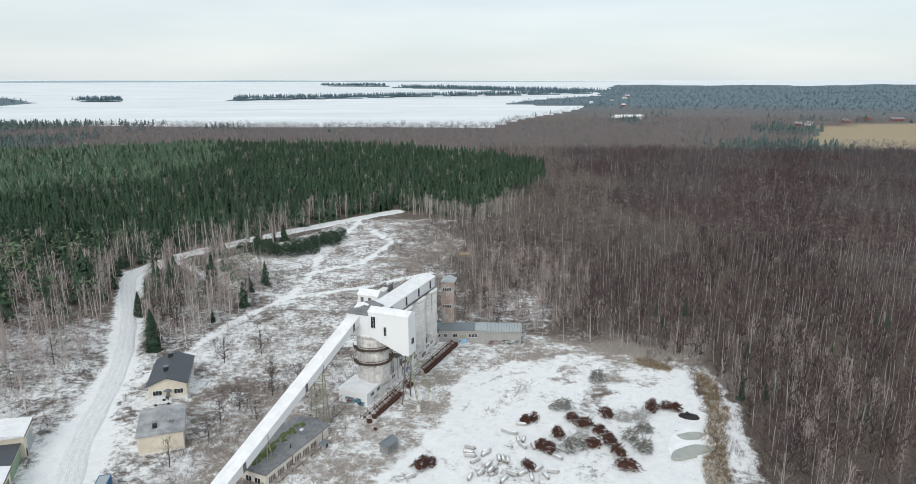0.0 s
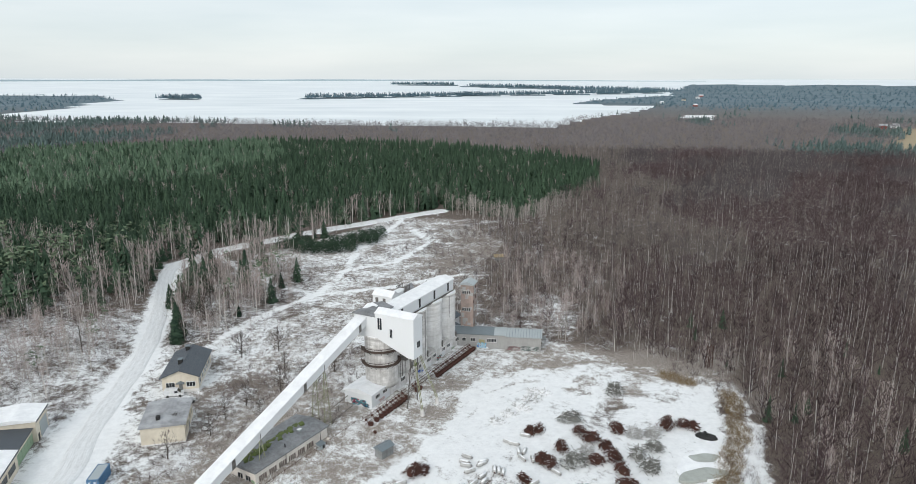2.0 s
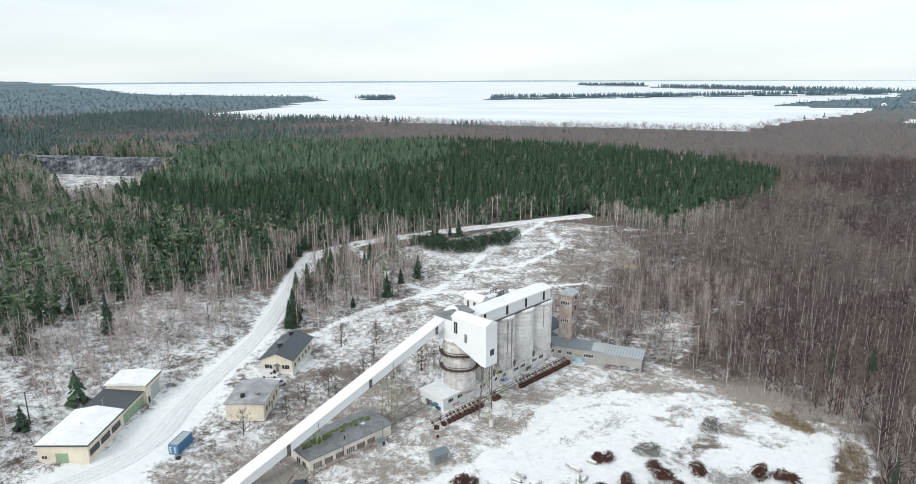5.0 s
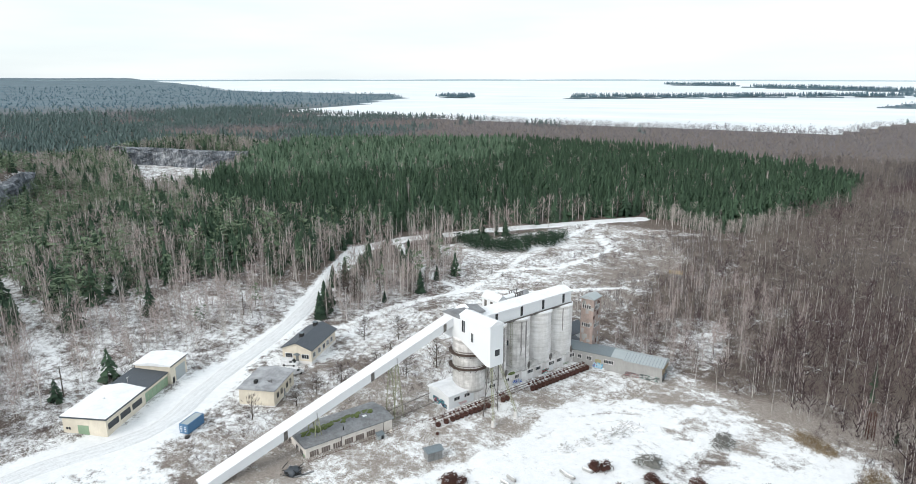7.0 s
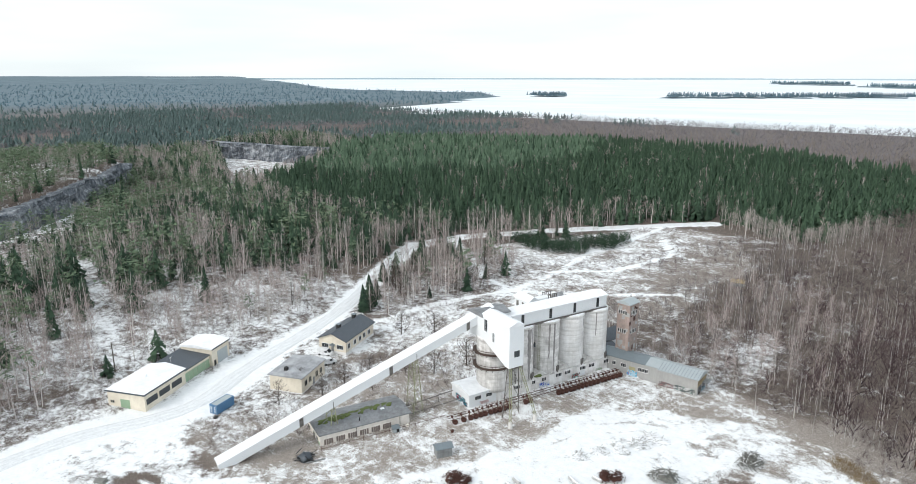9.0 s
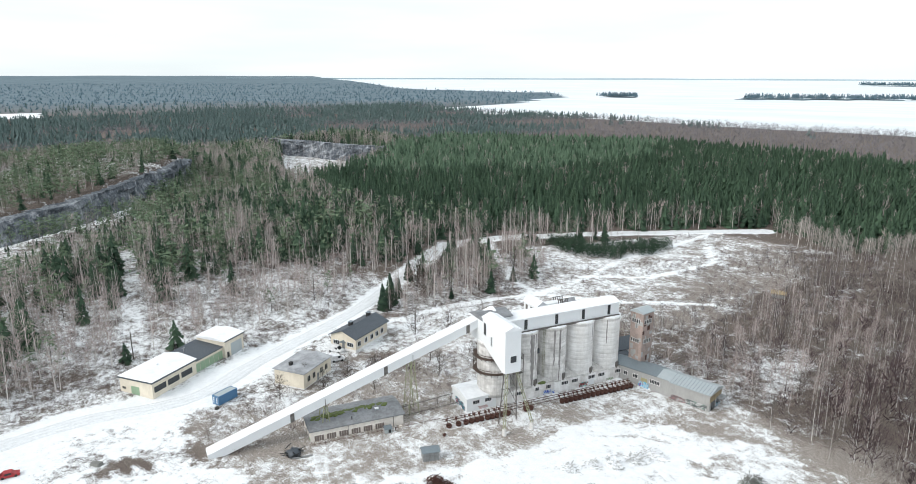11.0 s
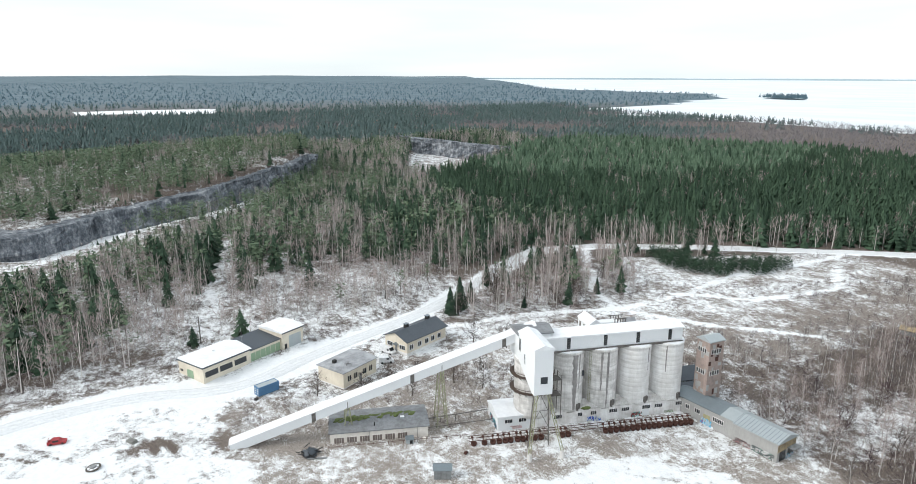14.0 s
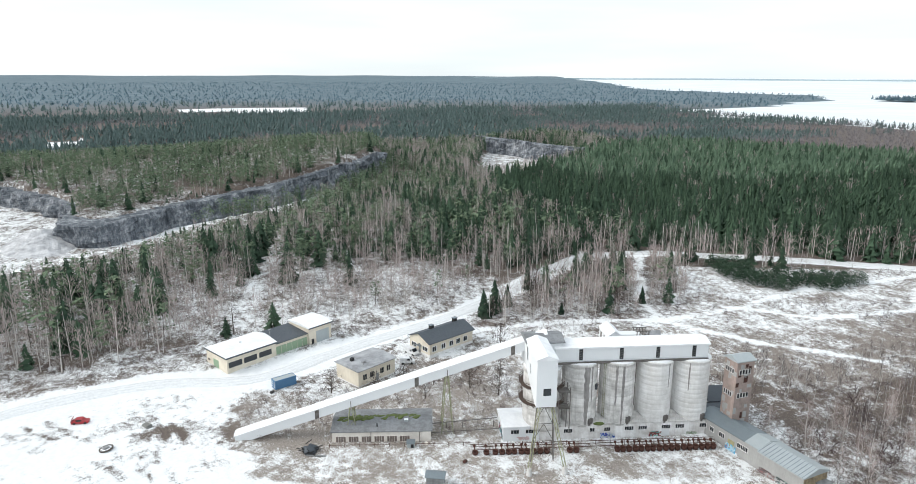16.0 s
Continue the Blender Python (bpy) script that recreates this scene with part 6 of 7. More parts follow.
def bare_shape(r, twigs, spread=0.16, start=0.3, width=0.004, limbs=6, length=(0.09, 0.18)):
    """Leafless: limbs that rise from the stem into an egg-shaped cloud of fine twigs."""
    s = Slivers(r)

    def girth(k):
        g = (k - start) / (1 - start)
        return spread * math.sin(math.pi * min(max(g, 0.02), 1) ** 0.7) ** 0.8 + 0.015
    for i in range(limbs):
        k = start * 0.85 + (0.82 - start) * (i + r.random()) / limbs
        a = i * 2.4 + r.uniform(-0.5, 0.5)
        e = min(k + r.uniform(0.12, 0.26), 0.97)
        reach = girth(e) * r.uniform(0.6, 1.0)
        s.twig(Vector((0, 0, k)), Vector((reach * math.cos(a), reach * math.sin(a), e)), width * 1.9)
    for _ in range(twigs):
        k = start + (0.97 - start) * r.random() ** 0.85
        a, f = r.uniform(0, 6.283), r.random() ** 0.6
        reach = girth(k) * f
        p = Vector((reach * math.cos(a), reach * math.sin(a), k - 0.06))
        way = Vector((math.cos(a) * 0.5 * f + r.uniform(-0.5, 0.5), math.sin(a) * 0.5 * f + r.uniform(-0.5, 0.5), r.uniform(0.35, 1.3))).normalized()
        s.twig(p, p + way * r.uniform(*length) * (1.15 - 0.5 * k), width)
    return s.done()


def shrub_shape(r, rods, width=0.009):
    s = Slivers(r)
    for _ in range(rods):
        a, t = r.uniform(0, 6.283), r.uniform(0.1, 0.7)
        b = Vector((r.uniform(-0.25, 0.25), r.uniform(-0.25, 0.25), 0))
        e = b + Vector((t * math.cos(a), t * math.sin(a), r.uniform(0.45, 1.0)))
        s.twig(b, e, width)
        m = b.lerp(e, r.uniform(0.3, 0.6))
        s.twig(m, m + Vector((r.uniform(-1, 1), r.uniform(-1, 1), 0.8)).normalized() * 0.4, width * 0.8)
    return s.done()


def stem_shape(r, thick=0.0105, sides=3):
    v, f = [], []
    lean = Vector((r.uniform(-0.05, 0.05), r.uniform(-0.05, 0.05), 0))
    for s in range(sides):
        a, b = 2 * math.pi * s / sides, 2 * math.pi * (s + 1) / sides
        i = len(v)
        v += [(thick * math.cos(a), thick * math.sin(a), 0), (thick * math.cos(b), thick * math.sin(b), 0),
              (0.25 * thick * math.cos(b) + lean.x, 0.25 * thick * math.sin(b) + lean.y, 0.95), (0.25 * thick * math.cos(a) + lean.x, 0.25 * thick * math.sin(a) + lean.y, 0.95)]
        f += [(i, i + 1, i + 2), (i, i + 2, i + 3)]
    return np.array(v), np.array(f)


def planted(name, shapes, x, y, h, mat, label, category, sink=0.3, wide=1.0):
    """One joined wood: a shape for every place, turned and scaled."""
    verts, faces, tints, at = [], [], [], 0
    z = level(x, y) - sink
    pick = rng.integers(0, len(shapes), len(x))
    patch = 0.5 + 0.5 * ripple(x, y, 45, 9)
    for s, (sv, sf) in enumerate(shapes):
        i = np.nonzero(pick == s)[0]
        if not len(i):
            continue
        a = rng.uniform(0, 6.283, len(i))
        c, sn = np.cos(a)[:, None], np.sin(a)[:, None]
        hh = h[i][:, None]
        ww = hh * rng.uniform(0.75, 1.3, len(i))[:, None] * wide
        vx = (sv[:, 0] * c - sv[:, 1] * sn) * ww + x[i][:, None]
        vy = (sv[:, 0] * sn + sv[:, 1] * c) * ww + y[i][:, None]
        vz = sv[:, 2] * hh + z[i][:, None]
        verts.append(np.stack([vx.ravel(), vy.ravel(), vz.ravel()], 1))
        faces.append((sf[None] + (np.arange(len(i)) * len(sv))[:, None, None]).reshape(-1, 3) + at)
        tints.append(np.repeat(np.clip(rng.uniform(0, 1, len(i)) * 0.6 + patch[i] * 0.4, 0, 1), len(sv)))
        at += len(i) * len(sv)
    me = raw_mesh(name, np.concatenate(verts), np.concatenate(faces), mat, False, np.concatenate(tints))
    return tagged(new(name, me), label, category, kind="stuff")


def scatter(x0, x1, y0, y1, step, keep):
    """Jittered grid of places that pass the test."""
    gx, gy = np.meshgrid(np.arange(x0, x1, step), np.arange(y0, y1, step))
    gx = gx.ravel() + rng.uniform(-0.6, 0.6, gx.size) * step
    gy = gy.ravel() + rng.uniform(-0.6, 0.6, gy.size) * step
    k = keep(gx, gy)
    return gx[k], gy[k]


SPRUCE = [(-140, 312), (-122, 330), (-100, 360), (-54, 420), (-30, 428), (8, 405), (32, 455), (72, 563), (80, 650), (-60, 780), (-330, 820), (-560, 700), (-470, 530), (-410, 462), (-330, 330), (-275, 300), (-215, 288), (-168, 300)]


def open_land(x, y):
    wide_open = inside(CLEAR_SITE, x, y) | inside(FIELD, x, y) | inside(CUT, x, y) | inside(QUARRY, x, y) | inside(FARM, x, y)
    for plot in SNOW_PLOTS:
        wide_open = wide_open | inside(plot, x, y)
    return wide_open | (away(ROAD, x, y) < 6) | (away(PATH, x, y) < 3.2) | lake_mask(x, y) | (track_cover(x, y) < 2.5)


def in_spruce(x, y):
    return inside(SPRUCE, x + 6 * ripple(x, y, 14, 3), y + 6 * ripple(x, y, 11, 5)) & ~inside(ROAD[7:] + [(-20, 405), (-50, 250)], x, y)


sr = random.Random(3)
SPR = [spruce_shape(sr, 15, 5, sr.uniform(0.13, 0.2)) for _ in range(10)]
SPR_MID = [spruce_shape(sr, 10, 4, sr.uniform(0.15, 0.22)) for _ in range(8)]
SPR_FAR = [spruce_shape(sr, 4, 3, 0.2, 0.15) for _ in range(5)]
PINE = [pine_shape(sr, 9, 6, 0.34, 0.2, 0.112) for _ in range(8)]
BARE = [bare_shape(sr, 56, sr.uniform(0.11, 0.16), 0.3, 0.0048, 7) for _ in range(10)]
BARE_WIDE = [bare_shape(sr, 60, sr.uniform(0.19, 0.26), 0.2, 0.0044, 8) for _ in range(8)]
BARE_MID = [bare_shape(sr, 34, sr.uniform(0.15, 0.22), 0.3, 0.0066, 3, (0.12, 0.22)) for _ in range(10)]
BARE_FAR = [bare_shape(sr, 11, 0.24, 0.15, 0.018, 0, (0.2, 0.34)) for _ in range(6)]
SHRUB = [shrub_shape(sr, 13) for _ in range(6)]
STEM = [stem_shape(sr) for _ in range(6)]

# spruce plantation, a pine stand behind lightened partly as haze, birches among it
LIGHT_STAND = [(-318, 372), (-262, 440), (-215, 545), (-235, 690), (-330, 820), (-620, 820), (-600, 560), (-470, 520), (-400, 430)]
x, y = scatter(-600, 100, 230, 830, 4.4, lambda x, y: in_spruce(x, y) & ~open_land(x, y) & (rng.random(x.shape) > 0.05))
tall = 1 + 0.16 * ripple(x, y, 16, 4) + 0.1 * ripple(x, y, 5, 8)
birch = (rng.random(len(x)) < 0.05 + 0.3 * np.clip(ripple(x, y, 27, 11) - 0.25, 0, 1)) | ((away(ROAD, x, y) < 16) & (rng.random(len(x)) < 0.45))
pine = inside(LIGHT_STAND, x + 25 * ripple(x, y, 40, 2), y + 25 * ripple(x, y, 33, 6)) & (rng.random(len(x)) < 0.8)
deep = (y > 450) & ~birch & ~pine
k = ~birch & ~pine & ~deep
planted("spruce_forest", SPR_MID, x[deep], y[deep], rng.uniform(9, 18, deep.sum()) * tall[deep], M["needles"], "dark green spruce forest stretching far back", "forest")
planted("spruce_forest", SPR, x[k], y[k], rng.uniform(8, 18, k.sum()) * tall[k], M["needles"], "dense dark green spruce forest", "forest", wide=1.12)
k = pine & ~birch
planted("pine_forest", SPR_MID, x[k], y[k], rng.uniform(10, 16, k.sum()) * tall[k], M["light_pine"], "dense conifer forest, lighter green partly as haze", "forest", wide=1.25)
h = rng.uniform(10, 17, birch.sum())
planted("edge_birches", BARE_MID, x[birch], y[birch], h, M["rosy"], "leafless birches among the spruces", "forest", wide=0.9)
planted("edge_stems", STEM, x[birch], y[birch], h, M["birch_bark"], "pale birch trunks along the forest edge", "forest")


# leafless wood east of the yard and behind the plant
def east(x, y):
    return ~open_land(x, y) & ~in_spruce(x, y) & (x > -34 + np.clip(y - 330, 0, 60) * 0.9) & ((y > 200) | (x > 66)) & ((y > 330) | (x > 6 + 8 * ripple(x, y, 12, 5))) & (y < 800) & (x < 60 + y * 1.05)


x, y = scatter(-40, 800, -60, 800, 4.4, east)
rim = (y < 430) & (x < 52 + 14 * ripple(x, y, 22, 3))
gone = rim & (rng.random(x.shape) < np.where(x > 34, 0.08, 0.55))
x, y, rim = x[~gone], y[~gone], rim[~gone]
h = rng.uniform(8, 14, len(x)) * np.where(rim, 0.85, 1.0) * (1 + 0.12 * ripple(x, y, 30, 5))
u = rng.random(len(x))
# Grey share grows with y, leading into the far zone's haze colour.
mix = ripple(x, y, 60, 3) + 0.4 * ripple(x, y, 17, 1) + np.clip((y - 420) / 500, -0.2, 0.7) + 0.5 * (u - 0.5)
pale = (rim & (u < 0.6)) | ((x < 110 + 30 * ripple(x, y, 40, 2)) & (y > 300) & (u < 0.7))
grey = (mix > 0.32) & ~pale
red = ~grey & ~pale
close = np.hypot(x - 60, y - 60) < 290
for name, which, near_shapes, mat, label, spread in (("birch_wood", red, BARE, "red_twigs", "leafless reddish brown birch wood", 1.45), ("alder_wood", grey, BARE_WIDE, "twigs", "leafless grey-brown alder wood", 1.0), ("pale_wood", pale, BARE, "greige", "leafless pale grey-brown aspen wood", 1.3)):
    for shapes, k, tail, spread_k in ((near_shapes, which & close, " in winter", spread), (BARE_MID, which & ~close, " stretching far back", 1.3)):
        planted(name, shapes, x[k], y[k], h[k], M[mat], label + tail, "forest", wide=spread_k)
k = u < np.where(y < 330, 0.5, 0.12)
planted("birch_stems", STEM, x[k], y[k], h[k], M["birch_bark"], "thin pale trunks of the leafless wood", "forest")
k = (rng.random(len(x)) < 0.035) & (y < 240) & (x > 70)
planted("young_spruces", SPR, x[k] + 2, y[k], rng.uniform(3, 8, k.sum()), M["needles"], "dark young spruces under the birches", "forest")
x, y = scatter(-40, 60, 385, 470, 4.0, lambda x, y: (away([(-26, 421), (6, 396), (26, 420), (38, 452)], x, y) < 8) & ~inside(FIELD, x, y))
h = rng.uniform(8, 14, len(x))
planted("pale_birches", BARE, x, y, h, M["frosted"], "pale leafless birches before dark spruces", "forest", wide=1.3)
planted("edge_stems", STEM, x, y, h, M["birch_bark"], "white birch trunks before dark spruces", "forest")
x, y = scatter(-34, 22, 232, 400, 4.6, lambda x, y: (ripple(x, y, 18, 5) + (x + 8) / 40 > 0.0) & (track_cover(x, y) > 3))
h = rng.uniform(4, 10, len(x))
planted("thin_birches", BARE, x, y, h, M["twigs"], "thin leafless trees spread over the snowy field", "forest")
planted("thin_stems", STEM, x, y, h, M["birch_bark"], "pale thin trunks on the snowy field", "forest")


# mixed wood on the hill west of the road
def west(x, y):
    return ~open_land(x, y) & ~in_spruce(x, y) & (x < -78) & (x > -640) & ((x < -106) | (y > 190)) & ((x < -112) | (y > 150) | (y < 92))


x, y = scatter(-640, -78, -120, 600, 4.2, west)
road_side = (x > -150 - 12 * ripple(x, y, 20, 2)) & (y < 215) & (y > 96)
plateau = (x < -290) & (y < 300)
gone = (road_side & (rng.random(x.shape) < 0.3)) | (plateau & ((rng.random(x.shape) < 0.12) | (ripple(x, y, 22, 4) > 0.5)))
x, y, road_side, plateau = x[~gone], y[~gone], road_side[~gone], plateau[~gone]
lump = ripple(x, y, 21, 7) + 0.5 * ripple(x, y, 9, 3)
share = np.where(plateau, 0.78, np.where(x < -300, 0.45, np.where(road_side, 0.04, np.where((y < 112) & (x < -122), 0.36, np.where(x > -155, 0.12, 0.42))))) + 0.35 * lump * (x < -150)
rosy_stand = inside([(-215, 240), (-250, 300), (-380, 420), (-400, 330), (-330, 250), (-260, 215)], x, y)
share = np.where(rosy_stand, share - 0.2, share)
inner = (y > 215) & (x < -135) & (x > -310) & (y < 330)
share = share + 0.25 * inner
u, v = rng.random(len(x)), rng.random(len(x))
to_cut = np.clip(away(CUT_ROAD, x, y) / 85, 0.28, 1)
low = np.where(plateau, 0.8, np.where(x > -335, to_cut, 1.0)) * np.where(road_side, 0.85, 1.0)
conifer = u < share
dark = conifer & (v < np.where(plateau, 0.08, np.where(inner, 0.75, 0.45)))
green = conifer & ~dark
planted("mixed_spruces", SPR, x[dark], y[dark], rng.uniform(7, 17, dark.sum()) * low[dark], M["needles"], "scattered dark spruces in a mixed wood", "forest", wide=1.35)
h = rng.uniform(9, 16, green.sum()) * low[green]
planted("mixed_pines", PINE, x[green], y[green], h, M["pine"], "scattered green pines in a mixed wood", "forest", wide=1.25)
planted("pine_stems", STEM, x[green], y[green], h, M["bark"], "dark pine trunks", "forest")
b = ~conifer
h = rng.uniform(9, 17, b.sum()) * low[b]
red = v[b] < 0.55
planted("mixed_birches", BARE, x[b][red], y[b][red], h[red], M["rosy"], "leafless birches with reddish twigs", "forest", wide=1.25)
planted("mixed_bare_trees", BARE_WIDE, x[b][~red], y[b][~red], h[~red] * 0.85, M["frosted"], "leafless grey-brown trees with fine twigs", "forest")
planted("mixed_stems", STEM, x[b], y[b], h, M["birch_bark"], "thin pale birch trunks in the mixed wood", "forest")
x, y = scatter(-330, -116, 60, 330, 6.4, lambda x, y: west(x, y) & (ripple(x, y, 24, 6) + 0.003 * (y - 190) > -0.02) & ((x < -165) | (y > 225)))
planted("undergrowth_spruces", SPR, x, y, rng.uniform(4, 10, len(x)) * np.clip(away(CUT_ROAD, x, y) / 70, 0.35, 1), M["needles"], "dark young spruces under pale birches", "forest", wide=1.5)


# scrub in the clearings and along the edges
def scrub(x, y):
    road = away(ROAD, x, y)
    near_wood = ((x < -98) & (x > -160) & (y > 40) & (y < 220) & (ripple(x, y, 14, 9) > -0.4)) | ((x > -30) & (x < 52) & (y > 212) & (y < 390) & (ripple(x, y, 9, 2) + 0.5 * ripple(x, y, 4, 1) > -0.3)) | ((x > 60) & (x < 82) & (y > 110) & (y < 215))
    site = (x > -66) & (x < -30) & (y > 108) & (y < 200) & ~((x > -46) & (y < 150))
    field = inside(FIELD, x, y) & (ripple(x, y, 17, 2) + 0.6 * ripple(x, y, 6, 4) > 0.0)
    west_field = (x > -112) & (x < -70) & (y > 188) & (y < 290)
    return (near_wood | site | field | west_field) & (road > 5.5) & (track_cover(x, y) > 1.8) & (away(PATH, x, y) > 3.5) & ~inside(YARD, x, y)


x, y = scatter(-160, 90, 60, 400, 2.1, scrub)
house_clear = ~inside([(-84, 158), (-70, 160), (-74, 184), (-90, 182)], x, y) & ~inside([(-78, 134), (-60, 136), (-65, 154), (-78, 152)], x, y) & ~inside([(-32, 160), (-18, 156), (2, 212), (-14, 214)], x, y)
x, y = x[house_clear], y[house_clear]
h = rng.uniform(0.8, 3.2, len(x)) * np.where(inside(FIELD, x, y), 0.8, 1.0)
k = rng.random(len(x)) < 0.62
planted("scrub", SHRUB, x[k], y[k], h[k], M["red_twigs"], "bare brown scrub and saplings over snow", "scrub", 0.1)
planted("scrub", SHRUB, x[~k], y[~k], h[~k], M["frosted"], "bare grey scrub over snow", "scrub", 0.1)
x, y = scatter(-50, 12, 104, 200, 1.6, lambda x, y: inside(STONY, x, y) & (rng.random(x.shape) < 0.4))
planted("dry_weeds", SHRUB, x, y, rng.uniform(0.3, 0.9, len(x)), M["twigs"], "dry brown weeds round the plant", "weeds", 0.05)
x, y = scatter(50, 82, 120, 200, 0.65, lambda x, y: (away([(74, 182), (70, 160), (66, 152), (63, 145), (60, 136), (58, 128)], x, y) < 2.6 + ripple(x, y, 5, 1)) | (away([(58, 192), (64, 188)], x, y) < 2.5))
planted("reeds", SHRUB, x, y, rng.uniform(1.1, 2.3, len(x)), M["reed"], "dry brown reeds along a frozen ditch", "reeds", 0.05)

# young pines in the snowy field
x, y = scatter(-108, -60, 300, 370, 2.0, lambda x, y: away([(-100, 316), (-80, 314), (-66, 345)], x, y) < 8 + 3 * ripple(x, y, 6, 2))
planted("young_pines", [pine_shape(sr, 14, 7, 0.12, 0.3, 0.15) for _ in range(5)], x, y, rng.uniform(3.2, 6.2, len(x)), M["needles"], "thicket of young green pines in snow", "pines", 0.1)


# far woods, with the haze of distance in their colours
def far_keep(x, y):
    r = np.hypot(x, y - 100)
    return ~open_land(x, y) & ~in_spruce(x, y) & ~east(x, y) & ~((x < -78) & (x > -640) & (y < 600) & (y > -120)) & (rng.random(x.shape) < np.clip(1500 / r, 0, 1) ** 0.95) & ((y > 150) | (x < -300)) & (r > 420) & (r < 4000)


x, y = scatter(-4400, 3700, -1500, 4300, 28, far_keep)
x1, y1 = scatter(-1500, 1300, -200, 1500, 11.8, far_keep)
x, y = np.concatenate([x, x1]), np.concatenate([y, y1])
r = np.hypot(x, y - 100)
shore = (x > -900) & (x < 330) & (y > 700) & (y < 1450)
mix = ripple(x, y, 130, 6) + 0.5 * ripple(x, y, 37, 2) + np.clip(-x / 1200, -0.55, 0.45) - 0.75 * (shore & (x > -560)) - 0.35 * shore
k = mix + 0.35 * (rng.random(len(x)) - 0.5) > 0.05
# Beyond about 2 km the trees take the strongest haze colour.
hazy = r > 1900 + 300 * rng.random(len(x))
planted("remote_woods", SPR_FAR, x[hazy], y[hazy], rng.uniform(5, 9, hazy.sum()), M["hazy_wood"], "remote forested hills, coloured blue-grey as haze", "forest", wide=2.4)
keep = ~hazy
x, y, k = x[keep], y[keep], k[keep]
planted("distant_conifers", SPR_FAR, x[k], y[k], rng.uniform(8, 15, k.sum()), M["hazed_far_wood"], "distant conifer forest, tinted blue-green as haze", "forest", wide=1.5)
rosy = inside([(-520, -40), (-800, 60), (-830, 240), (-560, 170)], x, y)
planted("rosy_birch_wood", BARE_FAR, x[rosy], y[rosy], rng.uniform(8, 12, rosy.sum()), M["red_twigs"], "distant reddish birch thicket", "forest", wide=1.6)
k = k | rosy
planted("distant_bare_wood", BARE_FAR, x[~k], y[~k], rng.uniform(9, 15, (~k).sum()), M["hazed_far_twigs"], "distant leafless forest, greyed partly as haze", "forest", wide=1.5)
for i, (a, b2, w) in enumerate(ISLANDS):
    n = int(math.hypot(b2[0] - a[0], b2[1] - a[1]) / 2.2) + 60
    t = rng.uniform(-0.02, 1.02, n)
    xx, yy = a[0] + (b2[0] - a[0]) * t + rng.normal(0, w * 0.4, n), a[1] + (b2[1] - a[1]) * t + rng.normal(0, w * 0.4, n)
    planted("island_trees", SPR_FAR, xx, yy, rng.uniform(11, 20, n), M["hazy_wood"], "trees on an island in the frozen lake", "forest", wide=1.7)


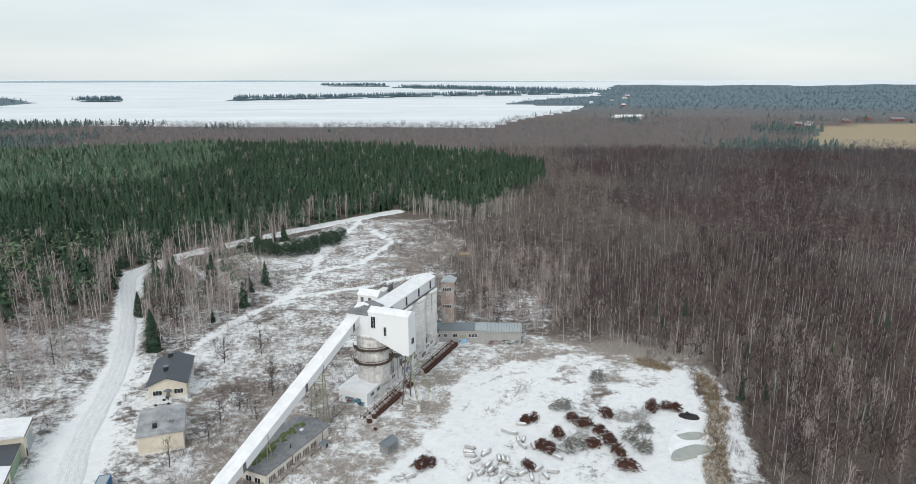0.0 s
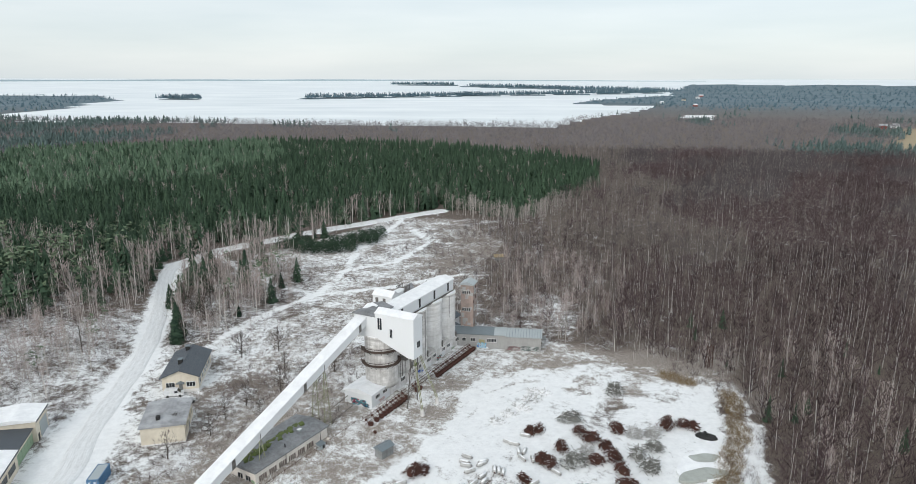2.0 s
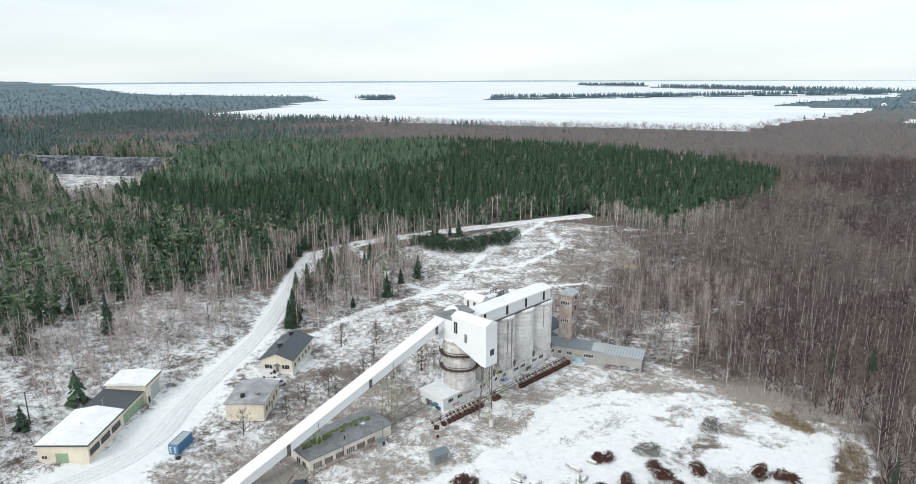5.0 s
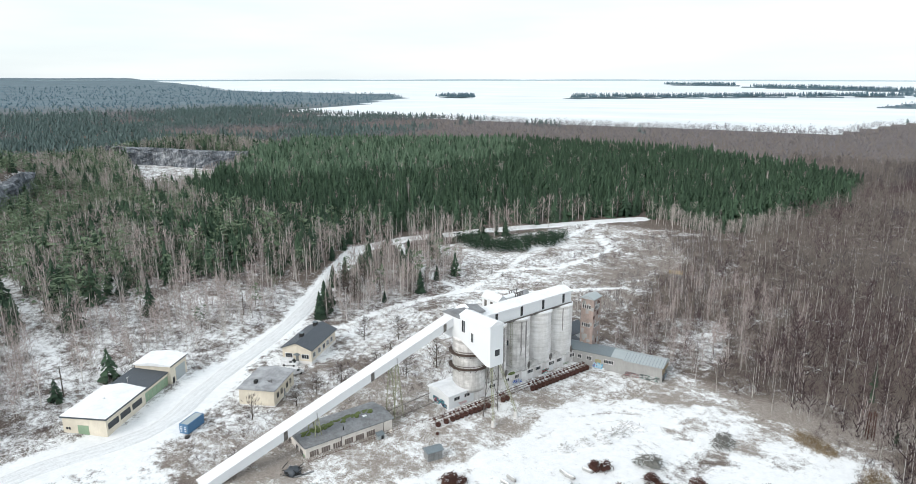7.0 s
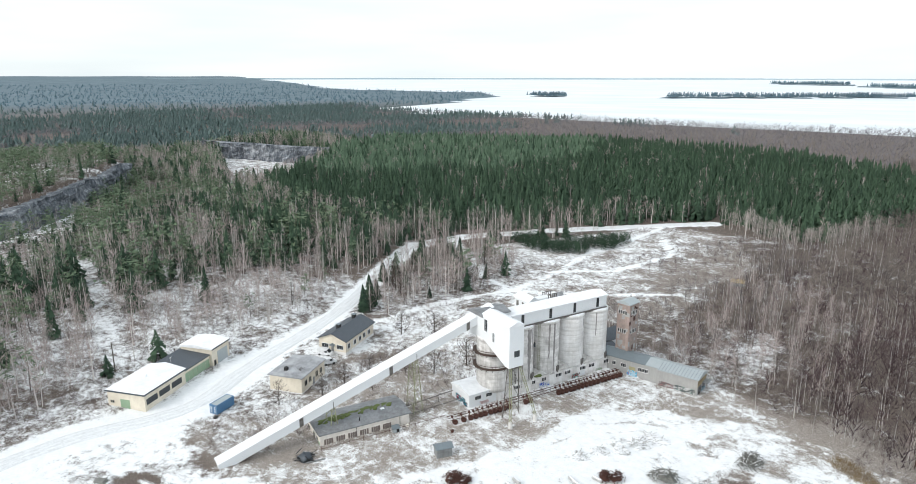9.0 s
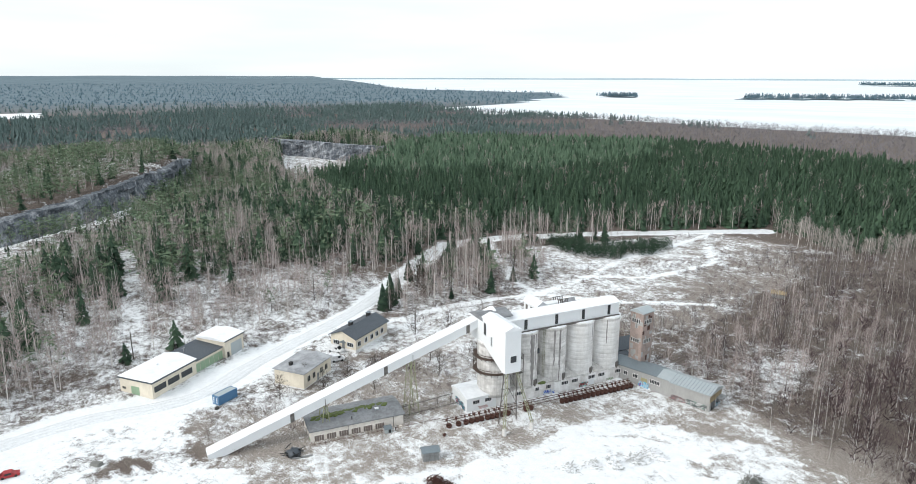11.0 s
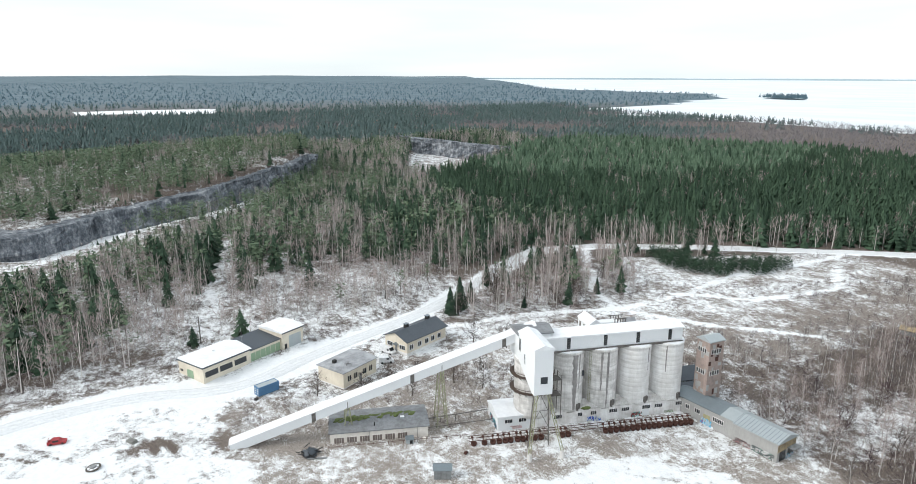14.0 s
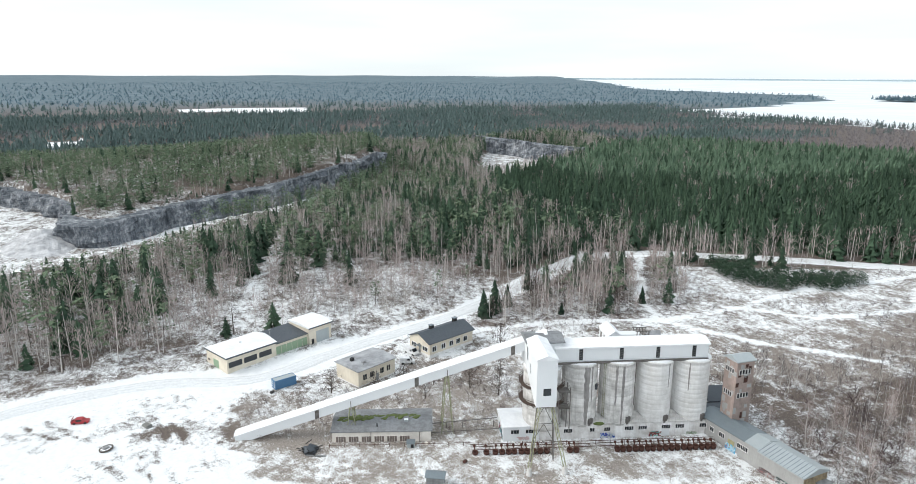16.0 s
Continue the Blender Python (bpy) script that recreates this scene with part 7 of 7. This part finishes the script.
# ---- single trees round the site ----
def tree_meshes(kind, n, seed):
    """Trunk and crown meshes of unit height, shared by the trees of one kind."""
    r = random.Random(seed)
    out = []
    for i in range(n):
        if kind == "spruce":
            crown, mat, bark = spruce_shape(r, 22, 8, 0.22), M["needles"], M["bark"]
        elif kind == "oak":
            crown, mat, bark = bare_shape(r, 190, 0.42, 0.16, 0.0062, 18, (0.12, 0.24)), M["dark_twigs"], M["bark"]
        else:
            crown, mat, bark = bare_shape(r, 130, 0.17, 0.25, 0.0034, 12), M["rosy"], M["birch_bark"]
        me = raw_mesh(kind + "_crown", crown[0], crown[1], mat, False, np.full(len(crown[0]), r.random()))
        bm = bmesh.new()
        p, rad = Vector((0, 0, 0)), 0.022 if kind == "oak" else 0.013
        for k in range(5):
            q = p + Vector((r.uniform(-0.012, 0.012), r.uniform(-0.012, 0.012), 0.185))
            add_bar(bm, p, q, rad, rad * 0.72, 5)
            p, rad = q, rad * 0.72
        trunk = bpy.data.meshes.new(kind + "_trunk")
        bm.to_mesh(trunk)
        bm.free()
        trunk.materials.append(bark)
        out.append((trunk, me))
    return out


TREES = {k: tree_meshes(k, 5, s) for k, s in (("spruce", 1), ("oak", 2), ("birch", 3))}
KINDS = {"spruce": ("spruce_tree", "dark green spruce tree standing in snow", "spruce"), "oak": ("bare_tree", "broad leafless tree with dark spreading branches", "tree"), "birch": ("birch_tree", "slender leafless birch with a pale trunk", "birch")}


def tree(kind, x, y, h):
    name, label, category = KINDS[kind]
    trunk, crown = random.choice(TREES[kind])
    t = thing(name, pose(x, y, at_ground(x, y) - 0.2, random.uniform(-2, 2), random.uniform(-2, 2), random.uniform(0, 360)) @ Matrix.Diagonal((h, h, h, 1)), label, category, "trees round the site")
    for part_name, me in (("trunk", trunk), ("crown", crown)):
        ob = new(part_name, me)
        ob.parent = t


for x, y, h in ((-60.5, 192, 9), (-39, 180.5, 9.5), (-49.5, 165, 9), (-56, 157, 7), (-43, 170, 8), (-58, 149, 7), (-50, 152, 6), (-63, 130.5, 7.5), (-66.5, 141, 6), (-70, 186, 9), (-58, 141, 6.5), (-52.5, 176, 8)):
    tree("oak", x, y, h)
for x, y, h in ((-95, 194, 11), (-98, 200, 13), (-101.5, 207, 9), (-113, 223, 10), (-98, 251, 13), (-86, 220, 5), (-83, 254, 7)):
    tree("spruce", x, y, h)
r = random.Random(17)
for x, y in zip(*scatter(-146, -106, 40, 200, 8.0, west)):
    tree("birch", x, y, r.uniform(7, 14))
for x, y in zip(*scatter(67, 115, 95, 205, 9, east)):
    tree("birch", x, y, r.uniform(9, 15))
for x, y in zip(*scatter(2, 56, 216, 300, 6.3, east)):
    tree("birch", x, y, r.uniform(7, 13))
for x, y in zip(*scatter(-110, -72, 195, 285, 6.0, lambda x, y: west(x, y) | ((x > -106) & (away(ROAD, x, y) > 8) & (track_cover(x, y) > 4) & ~inside(FIELD, x, y)))):
    tree("birch" if r.random() < 0.75 else "oak", x, y, r.uniform(5, 11))
